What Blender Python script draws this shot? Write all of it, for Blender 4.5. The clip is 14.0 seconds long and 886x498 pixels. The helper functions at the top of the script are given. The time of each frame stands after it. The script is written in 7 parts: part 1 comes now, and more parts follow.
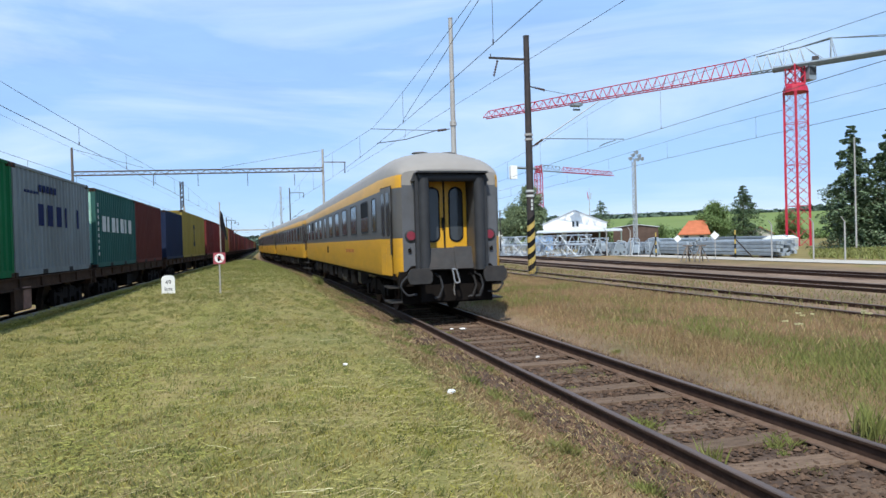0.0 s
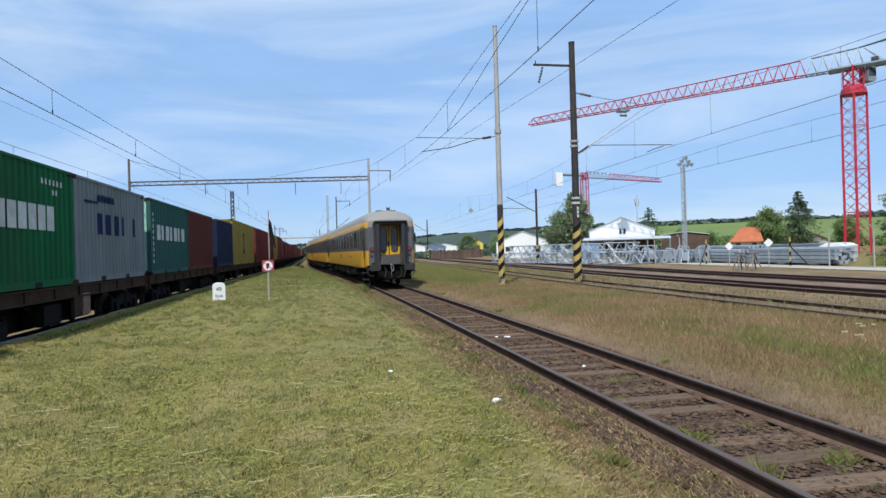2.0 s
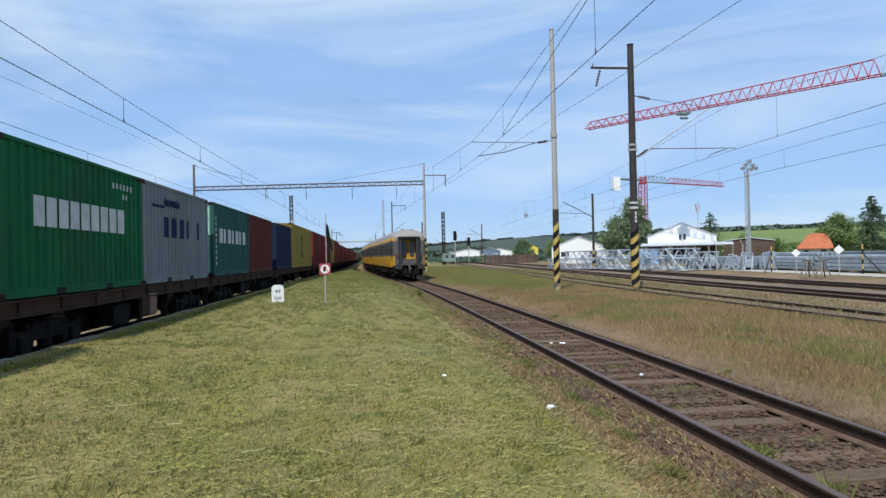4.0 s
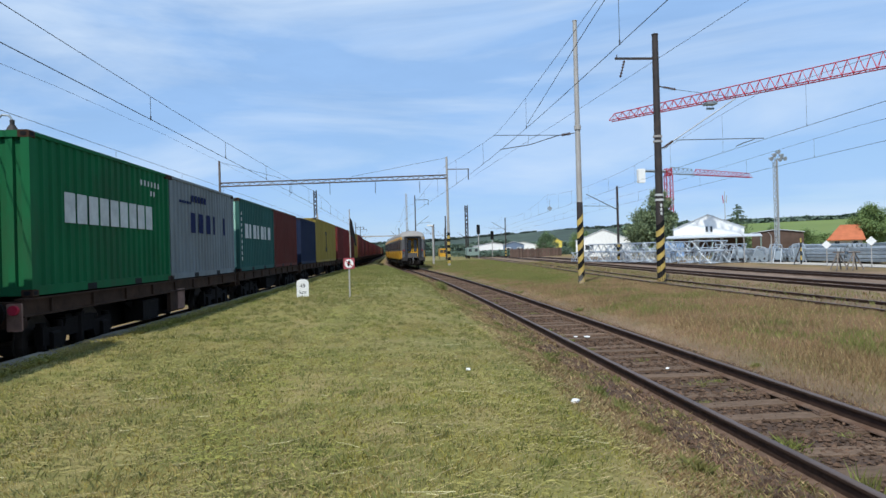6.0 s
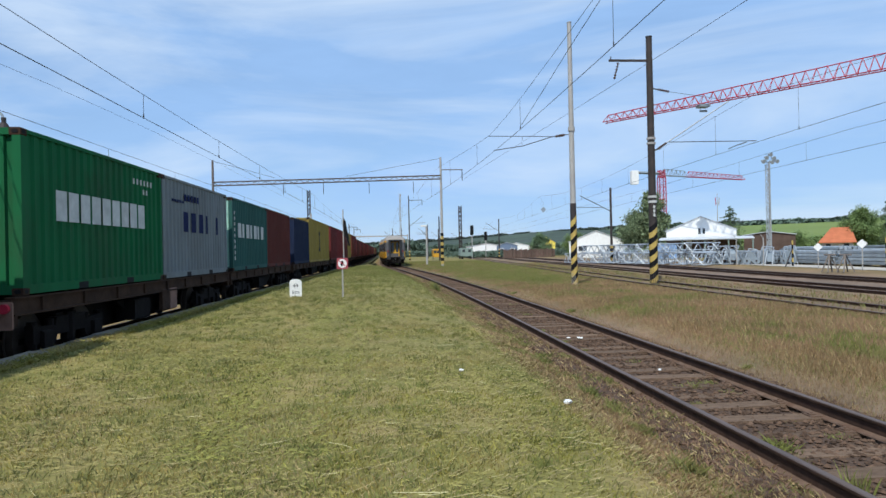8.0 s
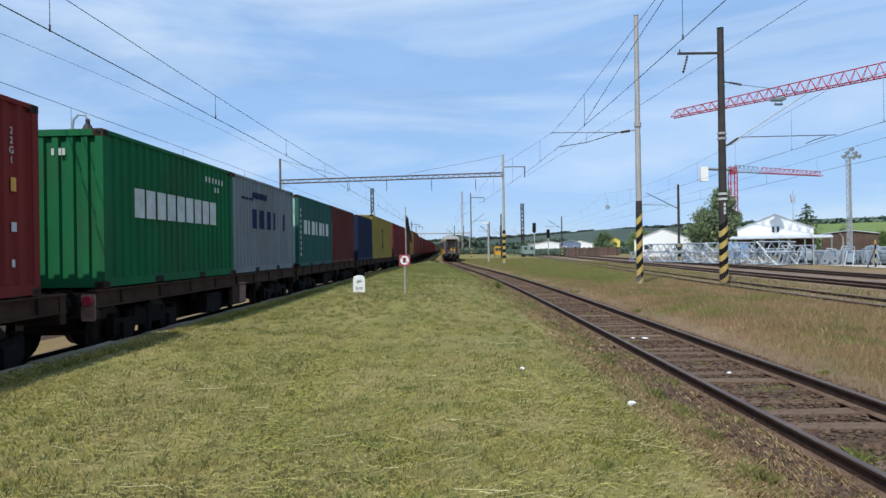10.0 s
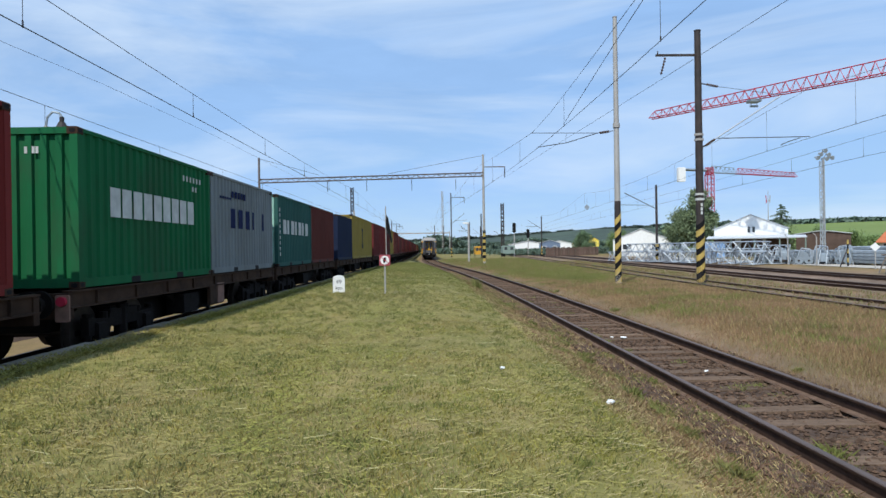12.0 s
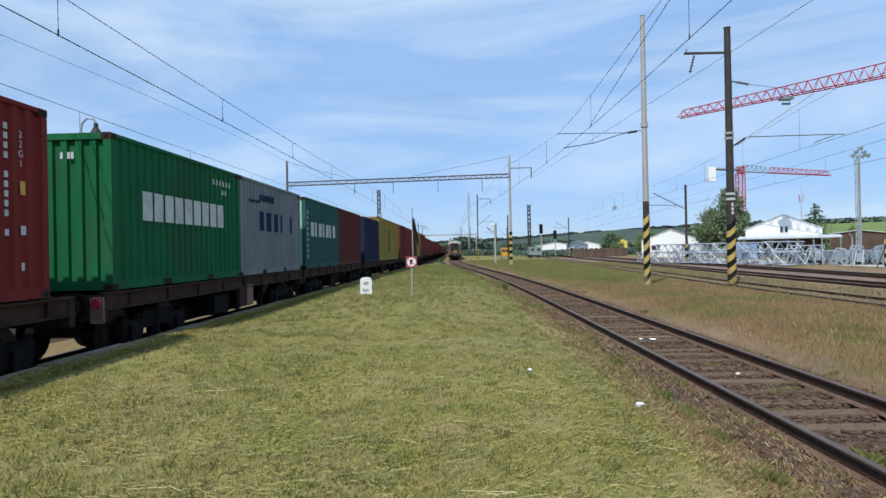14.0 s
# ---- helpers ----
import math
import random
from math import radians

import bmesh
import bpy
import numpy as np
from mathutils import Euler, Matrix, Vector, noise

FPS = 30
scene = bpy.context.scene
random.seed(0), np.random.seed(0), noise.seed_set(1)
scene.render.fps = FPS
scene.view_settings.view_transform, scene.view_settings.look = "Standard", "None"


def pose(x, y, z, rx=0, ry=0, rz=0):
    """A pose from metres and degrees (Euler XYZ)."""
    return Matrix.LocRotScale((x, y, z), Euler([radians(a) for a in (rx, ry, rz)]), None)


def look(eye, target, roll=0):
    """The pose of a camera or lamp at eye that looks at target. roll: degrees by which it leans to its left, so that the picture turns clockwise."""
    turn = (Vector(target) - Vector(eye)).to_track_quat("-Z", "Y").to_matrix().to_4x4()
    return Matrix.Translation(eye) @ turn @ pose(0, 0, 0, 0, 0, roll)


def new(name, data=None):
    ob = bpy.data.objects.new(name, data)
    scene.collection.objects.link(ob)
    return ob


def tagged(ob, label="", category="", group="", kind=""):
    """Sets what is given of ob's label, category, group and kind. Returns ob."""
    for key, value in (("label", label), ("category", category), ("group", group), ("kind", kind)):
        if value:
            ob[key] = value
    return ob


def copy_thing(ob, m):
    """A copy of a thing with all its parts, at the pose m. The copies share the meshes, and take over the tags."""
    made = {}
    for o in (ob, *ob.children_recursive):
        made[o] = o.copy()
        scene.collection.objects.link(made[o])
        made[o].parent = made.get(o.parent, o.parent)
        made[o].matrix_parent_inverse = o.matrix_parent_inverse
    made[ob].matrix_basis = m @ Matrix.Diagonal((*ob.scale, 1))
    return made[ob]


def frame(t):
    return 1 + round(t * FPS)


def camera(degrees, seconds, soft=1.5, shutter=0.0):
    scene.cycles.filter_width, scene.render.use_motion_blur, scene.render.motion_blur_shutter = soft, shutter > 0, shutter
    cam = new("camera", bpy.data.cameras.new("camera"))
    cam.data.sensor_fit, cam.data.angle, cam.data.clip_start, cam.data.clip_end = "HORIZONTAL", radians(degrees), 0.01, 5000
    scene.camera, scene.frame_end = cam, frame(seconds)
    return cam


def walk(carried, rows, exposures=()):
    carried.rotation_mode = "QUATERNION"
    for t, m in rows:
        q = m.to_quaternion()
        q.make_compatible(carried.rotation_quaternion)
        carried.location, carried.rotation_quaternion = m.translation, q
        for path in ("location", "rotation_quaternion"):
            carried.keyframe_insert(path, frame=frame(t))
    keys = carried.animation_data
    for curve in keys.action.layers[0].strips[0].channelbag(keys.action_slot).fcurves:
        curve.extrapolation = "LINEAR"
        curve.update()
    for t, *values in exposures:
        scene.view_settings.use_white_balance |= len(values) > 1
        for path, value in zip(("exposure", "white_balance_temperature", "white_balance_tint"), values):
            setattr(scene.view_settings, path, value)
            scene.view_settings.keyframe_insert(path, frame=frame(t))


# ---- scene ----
EYE = 1.78
EXPOSURE = 0.0
cam = camera(67.2, 14.0, 1.5, 0.3)
walk(cam, [
    (0.0, pose(0, 0, EYE, 89.36, 1.59, -15.35)),
    (0.5, pose(0, 0, EYE, 89.29, 1.43, -14.80)),
    (1.0, pose(0, 0, EYE, 89.46, 1.30, -14.96)),
    (1.5, pose(0, 0, EYE, 89.71, 1.56, -13.18)),
    (2.0, pose(0, 0, EYE, 90.13, 1.63, -11.51)),
    (2.5, pose(0, 0, EYE, 90.44, 1.73, -10.53)),
    (3.0, pose(0, 0, EYE, 90.63, 1.70, -9.29)),
    (3.5, pose(0, 0, EYE, 90.71, 1.38, -7.96)),
    (6.0, pose(0, 0, EYE, 90.16, 1.53, -4.82)),
    (6.5, pose(0, 0, EYE, 90.20, 1.58, -5.13)),
    (7.0, pose(0, 0, EYE, 90.24, 1.49, -5.50)),
    (7.5, pose(0, 0, EYE, 90.24, 1.51, -5.74)),
    (8.0, pose(0, 0, EYE, 90.19, 1.24, -5.38)),
    (8.5, pose(0, 0, EYE, 90.17, 0.94, -2.42)),
    (9.0, pose(0, 0, EYE, 90.05, 0.86, -0.35)),
    (9.2, pose(0, 0, EYE, 90.00, 0.76, 0.04)),
    (11.3, pose(0, 0, EYE, 90.18, 1.04, -0.71)),
    (11.5, pose(0, 0, EYE, 90.09, 0.83, -1.07)),
    (12.0, pose(0, 0, EYE, 90.02, 0.87, -1.78)),
    (12.5, pose(0, 0, EYE, 89.95, 0.86, -2.25)),
    (13.0, pose(0, 0, EYE, 89.95, 0.73, -2.34)),
    (13.5, pose(0, 0, EYE, 90.04, 1.08, -0.88)),
    (14.0, pose(0, 0, EYE, 90.20, 1.10, 0.50)),
], [(0.0, EXPOSURE + 0.1, 6150, 9), (0.5, EXPOSURE - 0.02, 6100, 9), (1.0, EXPOSURE - 0.08, 6100, 9), (2.0, EXPOSURE - 0.13, 6150, 9), (3.5, EXPOSURE - 0.16, 6150, 9), (14.0, EXPOSURE - 0.13, 6150, 9)])

# ---- light ----
SUN_EL, SUN_SIDE = 52.0, 25.0          # degrees above the horizon; degrees from behind towards the left
to_sun = Vector((-math.sin(radians(SUN_SIDE)) * math.cos(radians(SUN_EL)),
                 -math.cos(radians(SUN_SIDE)) * math.cos(radians(SUN_EL)), math.sin(radians(SUN_EL))))
sun = new("sun", bpy.data.lights.new("sun", "SUN"))
sun.data.energy, sun.data.angle, sun.data.color = 4.65, radians(0.55), (1.0, 0.95, 0.85)
sun.matrix_world = look((0, 0, 60), tuple(Vector((0, 0, 60)) - to_sun))

world = bpy.data.worlds.new("sky")
scene.world = world
world.use_nodes = True
wn, wl = world.node_tree.nodes, world.node_tree.links
wn.clear()
sky = wn.new("ShaderNodeTexSky")
sky.sky_type, sky.sun_disc = "NISHITA", False
sky.sun_elevation, sky.sun_rotation = radians(SUN_EL), radians(180 + SUN_SIDE)
sky.air_density, sky.dust_density, sky.ozone_density = 1.0, 0.15, 3.0
tc = wn.new("ShaderNodeTexCoord")
mp = wn.new("ShaderNodeMapping")
mp.inputs["Scale"].default_value = (1.1, 1.1, 5.5)
mp.inputs["Rotation"].default_value = (0.0, 0.12, 0.5)
cn = wn.new("ShaderNodeTexNoise")
cn.inputs["Scale"].default_value, cn.inputs["Detail"].default_value, cn.inputs["Roughness"].default_value = 1.7, 9, 0.6
cn.inputs["Distortion"].default_value = 0.35
cr = wn.new("ShaderNodeValToRGB")
cr.color_ramp.elements[0].position, cr.color_ramp.elements[1].position = 0.39, 0.70
cr.color_ramp.elements[0].color, cr.color_ramp.elements[1].color = (0.62, 0.62, 0.62, 1), (0.97, 0.97, 0.97, 1)
cm = wn.new("ShaderNodeMixRGB")
cm.inputs["Color2"].default_value = (3.5, 5.45, 8.6, 1)
bg = wn.new("ShaderNodeBackground")
bg.inputs["Strength"].default_value = 0.119
wo = wn.new("ShaderNodeOutputWorld")
wl.new(tc.outputs["Generated"], mp.inputs["Vector"])
wl.new(mp.outputs["Vector"], cn.inputs["Vector"])
wl.new(cn.outputs["Fac"], cr.inputs["Fac"])
wl.new(cr.outputs["Color"], cm.inputs["Fac"])
wl.new(sky.outputs["Color"], cm.inputs["Color1"])
# thin white cirrus over the pale veil
mp3 = wn.new("ShaderNodeMapping")
mp3.inputs["Scale"].default_value = (1.3, 1.3, 6.5)
mp3.inputs["Rotation"].default_value = (0.05, -0.1, 1.9)
ci = wn.new("ShaderNodeTexNoise")
ci.inputs["Scale"].default_value, ci.inputs["Detail"].default_value, ci.inputs["Roughness"].default_value = 1.15, 7, 0.55
ci.inputs["Distortion"].default_value = 0.6
cf = wn.new("ShaderNodeMapRange")
cf.inputs["From Min"].default_value, cf.inputs["From Max"].default_value, cf.inputs["To Max"].default_value = 0.44, 0.68, 0.8
c2 = wn.new("ShaderNodeMixRGB")
c2.inputs["Color2"].default_value = (6.7, 7.7, 8.9, 1)
wl.new(tc.outputs["Generated"], mp3.inputs["Vector"])
wl.new(mp3.outputs["Vector"], ci.inputs["Vector"])
wl.new(ci.outputs["Fac"], cf.inputs["Value"])
wl.new(cf.outputs["Result"], c2.inputs["Fac"])
wl.new(cm.outputs["Color"], c2.inputs["Color1"])
wl.new(c2.outputs["Color"], bg.inputs["Color"])
wl.new(bg.outputs["Background"], wo.inputs["Surface"])


# ---- materials ----
def mat(name, col, rough=0.7, metal=0.0, vary=0.25, scale=6.0, bump=0.0, bscale=40.0, dirt=None, dirt_amt=0.5, dirt_scale=1.5, island=0.0, rand=0.0, spec=0.4, stretch=(1, 1, 1)):
    m = bpy.data.materials.new(name)
    m.use_nodes = True
    n, l = m.node_tree.nodes, m.node_tree.links
    b = n["Principled BSDF"]
    b.inputs["Roughness"].default_value, b.inputs["Metallic"].default_value = rough, metal
    b.inputs["Specular IOR Level"].default_value = min(spec, 0.12) if rough >= 0.75 else spec
    co = n.new("ShaderNodeTexCoord")
    ma = n.new("ShaderNodeMapping")
    ma.inputs["Scale"].default_value = stretch
    l.new(co.outputs["Object"], ma.inputs["Vector"])
    t = n.new("ShaderNodeTexNoise")
    t.inputs["Scale"].default_value, t.inputs["Detail"].default_value, t.inputs["Roughness"].default_value = scale, 6, 0.62
    l.new(ma.outputs["Vector"], t.inputs["Vector"])
    hs = n.new("ShaderNodeHueSaturation")
    hs.inputs["Color"].default_value = (*col, 1)
    mr = n.new("ShaderNodeMapRange")
    mr.inputs["From Min"].default_value, mr.inputs["From Max"].default_value = 0.25, 0.75
    mr.inputs["To Min"].default_value, mr.inputs["To Max"].default_value = 1 - vary, 1 + vary
    l.new(t.outputs["Fac"], mr.inputs["Value"])
    val = mr.outputs["Result"]
    if island or rand:
        g = n.new("ShaderNodeNewGeometry") if island else n.new("ShaderNodeObjectInfo")
        r2 = n.new("ShaderNodeMapRange")
        k = island or rand
        r2.inputs["To Min"].default_value, r2.inputs["To Max"].default_value = 1 - k, 1 + k
        l.new(g.outputs["Random Per Island" if island else "Random"], r2.inputs["Value"])
        mu = n.new("ShaderNodeMath")
        mu.operation = "MULTIPLY"
        l.new(val, mu.inputs[0]); l.new(r2.outputs["Result"], mu.inputs[1])
        val = mu.outputs[0]
    l.new(val, hs.inputs["Value"])
    out = hs.outputs["Color"]
    if dirt:
        t2 = n.new("ShaderNodeTexNoise")
        t2.inputs["Scale"].default_value, t2.inputs["Detail"].default_value, t2.inputs["Roughness"].default_value = dirt_scale, 8, 0.7
        l.new(ma.outputs["Vector"], t2.inputs["Vector"])
        rp = n.new("ShaderNodeMapRange")
        rp.inputs["From Min"].default_value, rp.inputs["From Max"].default_value = 0.46, 0.72
        rp.inputs["To Max"].default_value = dirt_amt
        l.new(t2.outputs["Fac"], rp.inputs["Value"])
        mx = n.new("ShaderNodeMixRGB")
        mx.inputs["Color2"].default_value = (*dirt, 1)
        l.new(rp.outputs["Result"], mx.inputs["Fac"]); l.new(out, mx.inputs["Color1"])
        out = mx.outputs["Color"]
    l.new(out, b.inputs["Base Color"])
    if bump:
        t3 = n.new("ShaderNodeTexNoise")
        t3.inputs["Scale"].default_value, t3.inputs["Detail"].default_value = bscale, 5
        l.new(co.outputs["Object"], t3.inputs["Vector"])
        bu = n.new("ShaderNodeBump")
        bu.inputs["Strength"].default_value, bu.inputs["Distance"].default_value = bump, 0.02
        l.new(t3.outputs["Fac"], bu.inputs["Height"])
        l.new(bu.outputs["Normal"], b.inputs["Normal"])
    return m


def leaf_mat(name, col, vary=0.35, other=None, amount=1.0, scale=0.8):
    """Leaves and blades: each one its own shade, and patches of a second colour over metres."""
    return mat(name, col, 0.65, island=vary, vary=0.12, scale=0.4, spec=0.2, dirt=other, dirt_amt=amount, dirt_scale=scale)


RUST = (0.10, 0.045, 0.022)
M = dict(
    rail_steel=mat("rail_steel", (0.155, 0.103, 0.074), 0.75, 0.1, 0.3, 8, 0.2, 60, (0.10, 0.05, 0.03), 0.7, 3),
    # web darker than the foot: shade below the rail head put into its colour
    rail_web=mat("rail_web_shaded", (0.07, 0.042, 0.03), 0.8, 0.0, 0.35, 8, 0.2, 60, (0.045, 0.028, 0.02), 0.6, 3),
    rail_head=mat("rail_head", (0.095, 0.068, 0.054), 0.55, 0.0, 0.25, 5, 0, 40, (0.06, 0.04, 0.03), 0.5, 2, stretch=(1, 0.2, 1)),
    sleeper=mat("sleeper_wood", (0.13, 0.088, 0.06), 0.9, 0, 0.5, 5, 0.9, 30, (0.19, 0.13, 0.088), 0.6, 3, rand=0.35, stretch=(1, 6, 6)),
    ballast=mat("ballast_bed", (0.08, 0.054, 0.04), 0.95, 0, 0.5, 9, 1.0, 22, (0.16, 0.11, 0.078), 0.55, 1.6),
    stone=mat("ballast_stone", (0.092, 0.058, 0.039), 0.92, 0, 0.3, 9, 0.4, 60, (0.14, 0.095, 0.066), 0.5, 1.3, island=0.6),
    kerb=mat("platform_slab", (0.20, 0.175, 0.14), 0.9, 0, 0.3, 6, 0.4, 60, (0.12, 0.10, 0.07), 0.7, 2, rand=0.25),
    concrete=mat("road_concrete", (0.46, 0.42, 0.36), 0.9, 0, 0.2, 0.6, 0.2, 30, (0.30, 0.27, 0.23), 0.5, 0.3),
    blade=leaf_mat("mown_grass_blade", (0.23, 0.216, 0.045), 0.6, (0.355, 0.25, 0.097), 1.0, 0.6),
    clipping=leaf_mat("lying_grass_clipping", (0.238, 0.214, 0.065), 0.5, (0.305, 0.245, 0.108), 1.0, 0.5),
    fresh=leaf_mat("fresh_pressed_grass", (0.26, 0.25, 0.06), 0.3),
    straw=leaf_mat("dry_grass_straw", (0.34, 0.27, 0.13), 0.45),
    stalk=leaf_mat("fresh_cut_stalk", (0.50, 0.46, 0.25), 0.3),
    dry=leaf_mat("dry_meadow_stem", (0.222, 0.146, 0.076), 0.45, (0.345, 0.205, 0.14), 0.95, 0.4),
    weed=leaf_mat("meadow_weed", (0.155, 0.17, 0.048), 0.45, (0.235, 0.205, 0.08), 0.9, 0.6),
    black=mat("black_paint", (0.010, 0.010, 0.011), 0.7, 0, 0.3, 8, spec=0.12),
    # grime taken down to near black, with the shade under the floors painted in
    under=mat("underframe_grime_and_shade", (0.009, 0.007, 0.006), 0.9, 0.0, 0.4, 5, 0.3, 40, (0.016, 0.012, 0.009), 0.5, 3),
    frame_rust=mat("wagon_frame_rust", (0.04, 0.023, 0.015), 0.85, 0.0, 0.4, 3, 0.3, 40, (0.085, 0.046, 0.028), 0.6, 2),
    worn_plate=mat("worn_pinkish_plate", (0.24, 0.14, 0.105), 0.8, 0, 0.3, 5, 0.1, 40, (0.12, 0.07, 0.05), 0.6, 3),
    wheel=mat("wheel_steel", (0.05, 0.038, 0.03), 0.7, 0.5, 0.3, 6),
    coach_yellow=mat("coach_yellow_paint", (0.60, 0.31, 0.022), 0.42, 0, 0.1, 2, 0, 40, (0.34, 0.19, 0.05), 0.45, 1.2, stretch=(1, 0.4, 2)),
    coach_grey=mat("coach_dark_grey_paint", (0.088, 0.084, 0.08), 0.42, 0, 0.14, 2, 0, 40, (0.13, 0.115, 0.10), 0.45, 1.4, stretch=(1, 0.5, 2)),
    coach_light=mat("coach_end_grey_paint", (0.105, 0.108, 0.116), 0.5, 0, 0.15, 2, 0.05, 30, (0.075, 0.07, 0.066), 0.6, 1.5, spec=0.25),
    coach_roof=mat("coach_roof_grey", (0.27, 0.25, 0.225), 0.6, 0, 0.1, 1.5, 0, 40, (0.25, 0.22, 0.19), 0.55, 0.9),
    rubber=mat("gangway_rubber", (0.028, 0.029, 0.032), 0.7, 0, 0.3, 5, 0.3, 25),
    door_yellow=mat("end_door_yellow", (0.66, 0.35, 0.02), 0.4, 0, 0.08, 3, 0, 40, (0.4, 0.22, 0.04), 0.3, 2),
    badge=mat("badge_orange_red", (0.42, 0.12, 0.03), 0.5, 0, 0.15, 4),
    plate=mat("gangway_plate_steel", (0.05, 0.047, 0.045), 0.6, 0.5, 0.3, 4, 0.2, 40, (0.07, 0.055, 0.045), 0.6, 3),
    chrome=mat("bright_metal", (0.42, 0.41, 0.40), 0.4, 0.7, 0.1, 4),
    glass=mat("window_glass", (0.045, 0.05, 0.055), 0.1, 0, 0.1, 3, spec=0.45),
    lens=mat("red_lamp_lens", (0.20, 0.025, 0.04), 0.35, 0, 0.1, 20),
    galv=mat("galvanised_steel", (0.37, 0.41, 0.45), 0.5, 0.25, 0.2, 2, 0, 40, (0.30, 0.33, 0.36), 0.5, 0.8),
    beam_galv=mat("beam_galvanised", (0.33, 0.365, 0.395), 0.55, 0.25, 0.25, 1.5, 0, 40, (0.20, 0.22, 0.235), 0.6, 0.5, rand=0.25),
    gantry=mat("gantry_old_steel", (0.15, 0.13, 0.12), 0.75, 0.1, 0.25, 2, 0, 40, (0.09, 0.06, 0.045), 0.5, 1),
    crane_red=mat("crane_red_paint", (0.43, 0.02, 0.048), 0.5, 0, 0.15, 2, 0, 40, (0.34, 0.08, 0.08), 0.4, 1, spec=0.25),
    crane_grey=mat("crane_grey_steel", (0.26, 0.30, 0.33), 0.5, 0.3, 0.15, 2),
    mast_dark=mat("mast_dark_paint", (0.032, 0.026, 0.025), 0.7, 0, 0.3, 3, 0.1, 40, (0.08, 0.05, 0.035), 0.5, 2),
    mast_grey=mat("mast_weathered_steel", (0.40, 0.385, 0.36), 0.6, 0.2, 0.15, 2, 0.05, 30, (0.20, 0.15, 0.12), 0.55, 1.5, stretch=(1, 1, 0.3)),
    hazard_yellow=mat("hazard_yellow", (0.46, 0.33, 0.085), 0.7, 0, 0.2, 5, 0, 40, (0.2, 0.15, 0.07), 0.4, 3),
    white=mat("white_paint", (0.80, 0.80, 0.78), 0.6, 0, 0.06, 3, 0, 40, (0.55, 0.52, 0.46), 0.35, 2),
    red_sign=mat("red_sign_paint", (0.36, 0.07, 0.085), 0.5, 0, 0.1, 5),
    wire=mat("copper_wire", (0.06, 0.06, 0.065), 0.6, 0.4),
    brown=mat("brown_glaze", (0.07, 0.035, 0.022), 0.3),
    roof_red=mat("roof_red_tiles", (0.44, 0.145, 0.07), 0.8, 0, 0.2, 1, 0.3, 12, (0.40, 0.12, 0.06), 0.5, 0.6),
    roof_grey=mat("roof_grey_sheet", (0.52, 0.54, 0.56), 0.6, 0.1, 0.12, 0.8),
    wall_beige=mat("wall_beige_render", (0.60, 0.56, 0.50), 0.9, 0, 0.1, 1),
    wall_yellow=mat("wall_yellow_render", (0.75, 0.62, 0.12), 0.8, 0, 0.1, 1),
    wood_brown=mat("weathered_boards", (0.11, 0.075, 0.06), 0.85, 0, 0.3, 1, 0.2, 8, rand=0.25),
    old_boards=mat("grey_old_boards", (0.21, 0.18, 0.155), 0.9, 0, 0.35, 1.5, 0.2, 8, (0.12, 0.10, 0.085), 0.6, 0.8, stretch=(1, 1, 4)),
    blue=mat("faded_blue_paint", (0.14, 0.19, 0.27), 0.6, 0, 0.15, 1.5),
    tarp_blue=mat("tarpaulin_blue", (0.20, 0.33, 0.56), 0.6, 0, 0.2, 1.2, 0.2, 3, (0.3, 0.4, 0.55), 0.5, 0.8),
    veh_green=mat("vehicle_grey_green", (0.20, 0.26, 0.23), 0.6, 0, 0.2, 1.5),
    bark=mat("bark", (0.10, 0.075, 0.055), 0.9, 0, 0.3, 3, 0.4, 15),
    spruce=leaf_mat("spruce_needles", (0.145, 0.20, 0.11), 0.45),
    pine=leaf_mat("conifer_needles", (0.125, 0.185, 0.095), 0.35),
    leaves=leaf_mat("green_leaves", (0.15, 0.215, 0.075), 0.4),
    birch=leaf_mat("birch_leaves", (0.165, 0.21, 0.11), 0.4),
    far_wood=leaf_mat("far_woodland", (0.105, 0.15, 0.11), 0.3),
    field=mat("hill_field", (0.15, 0.20, 0.06), 0.9, 0, 0.15, 0.02, 0, 1, (0.2, 0.215, 0.075), 0.4, 0.012),
    ridge=mat("far_ridge_wood", (0.06, 0.08, 0.066), 0.95, 0, 0.25, 0.03, 0, 1, (0.11, 0.145, 0.10), 0.4, 0.008),
)


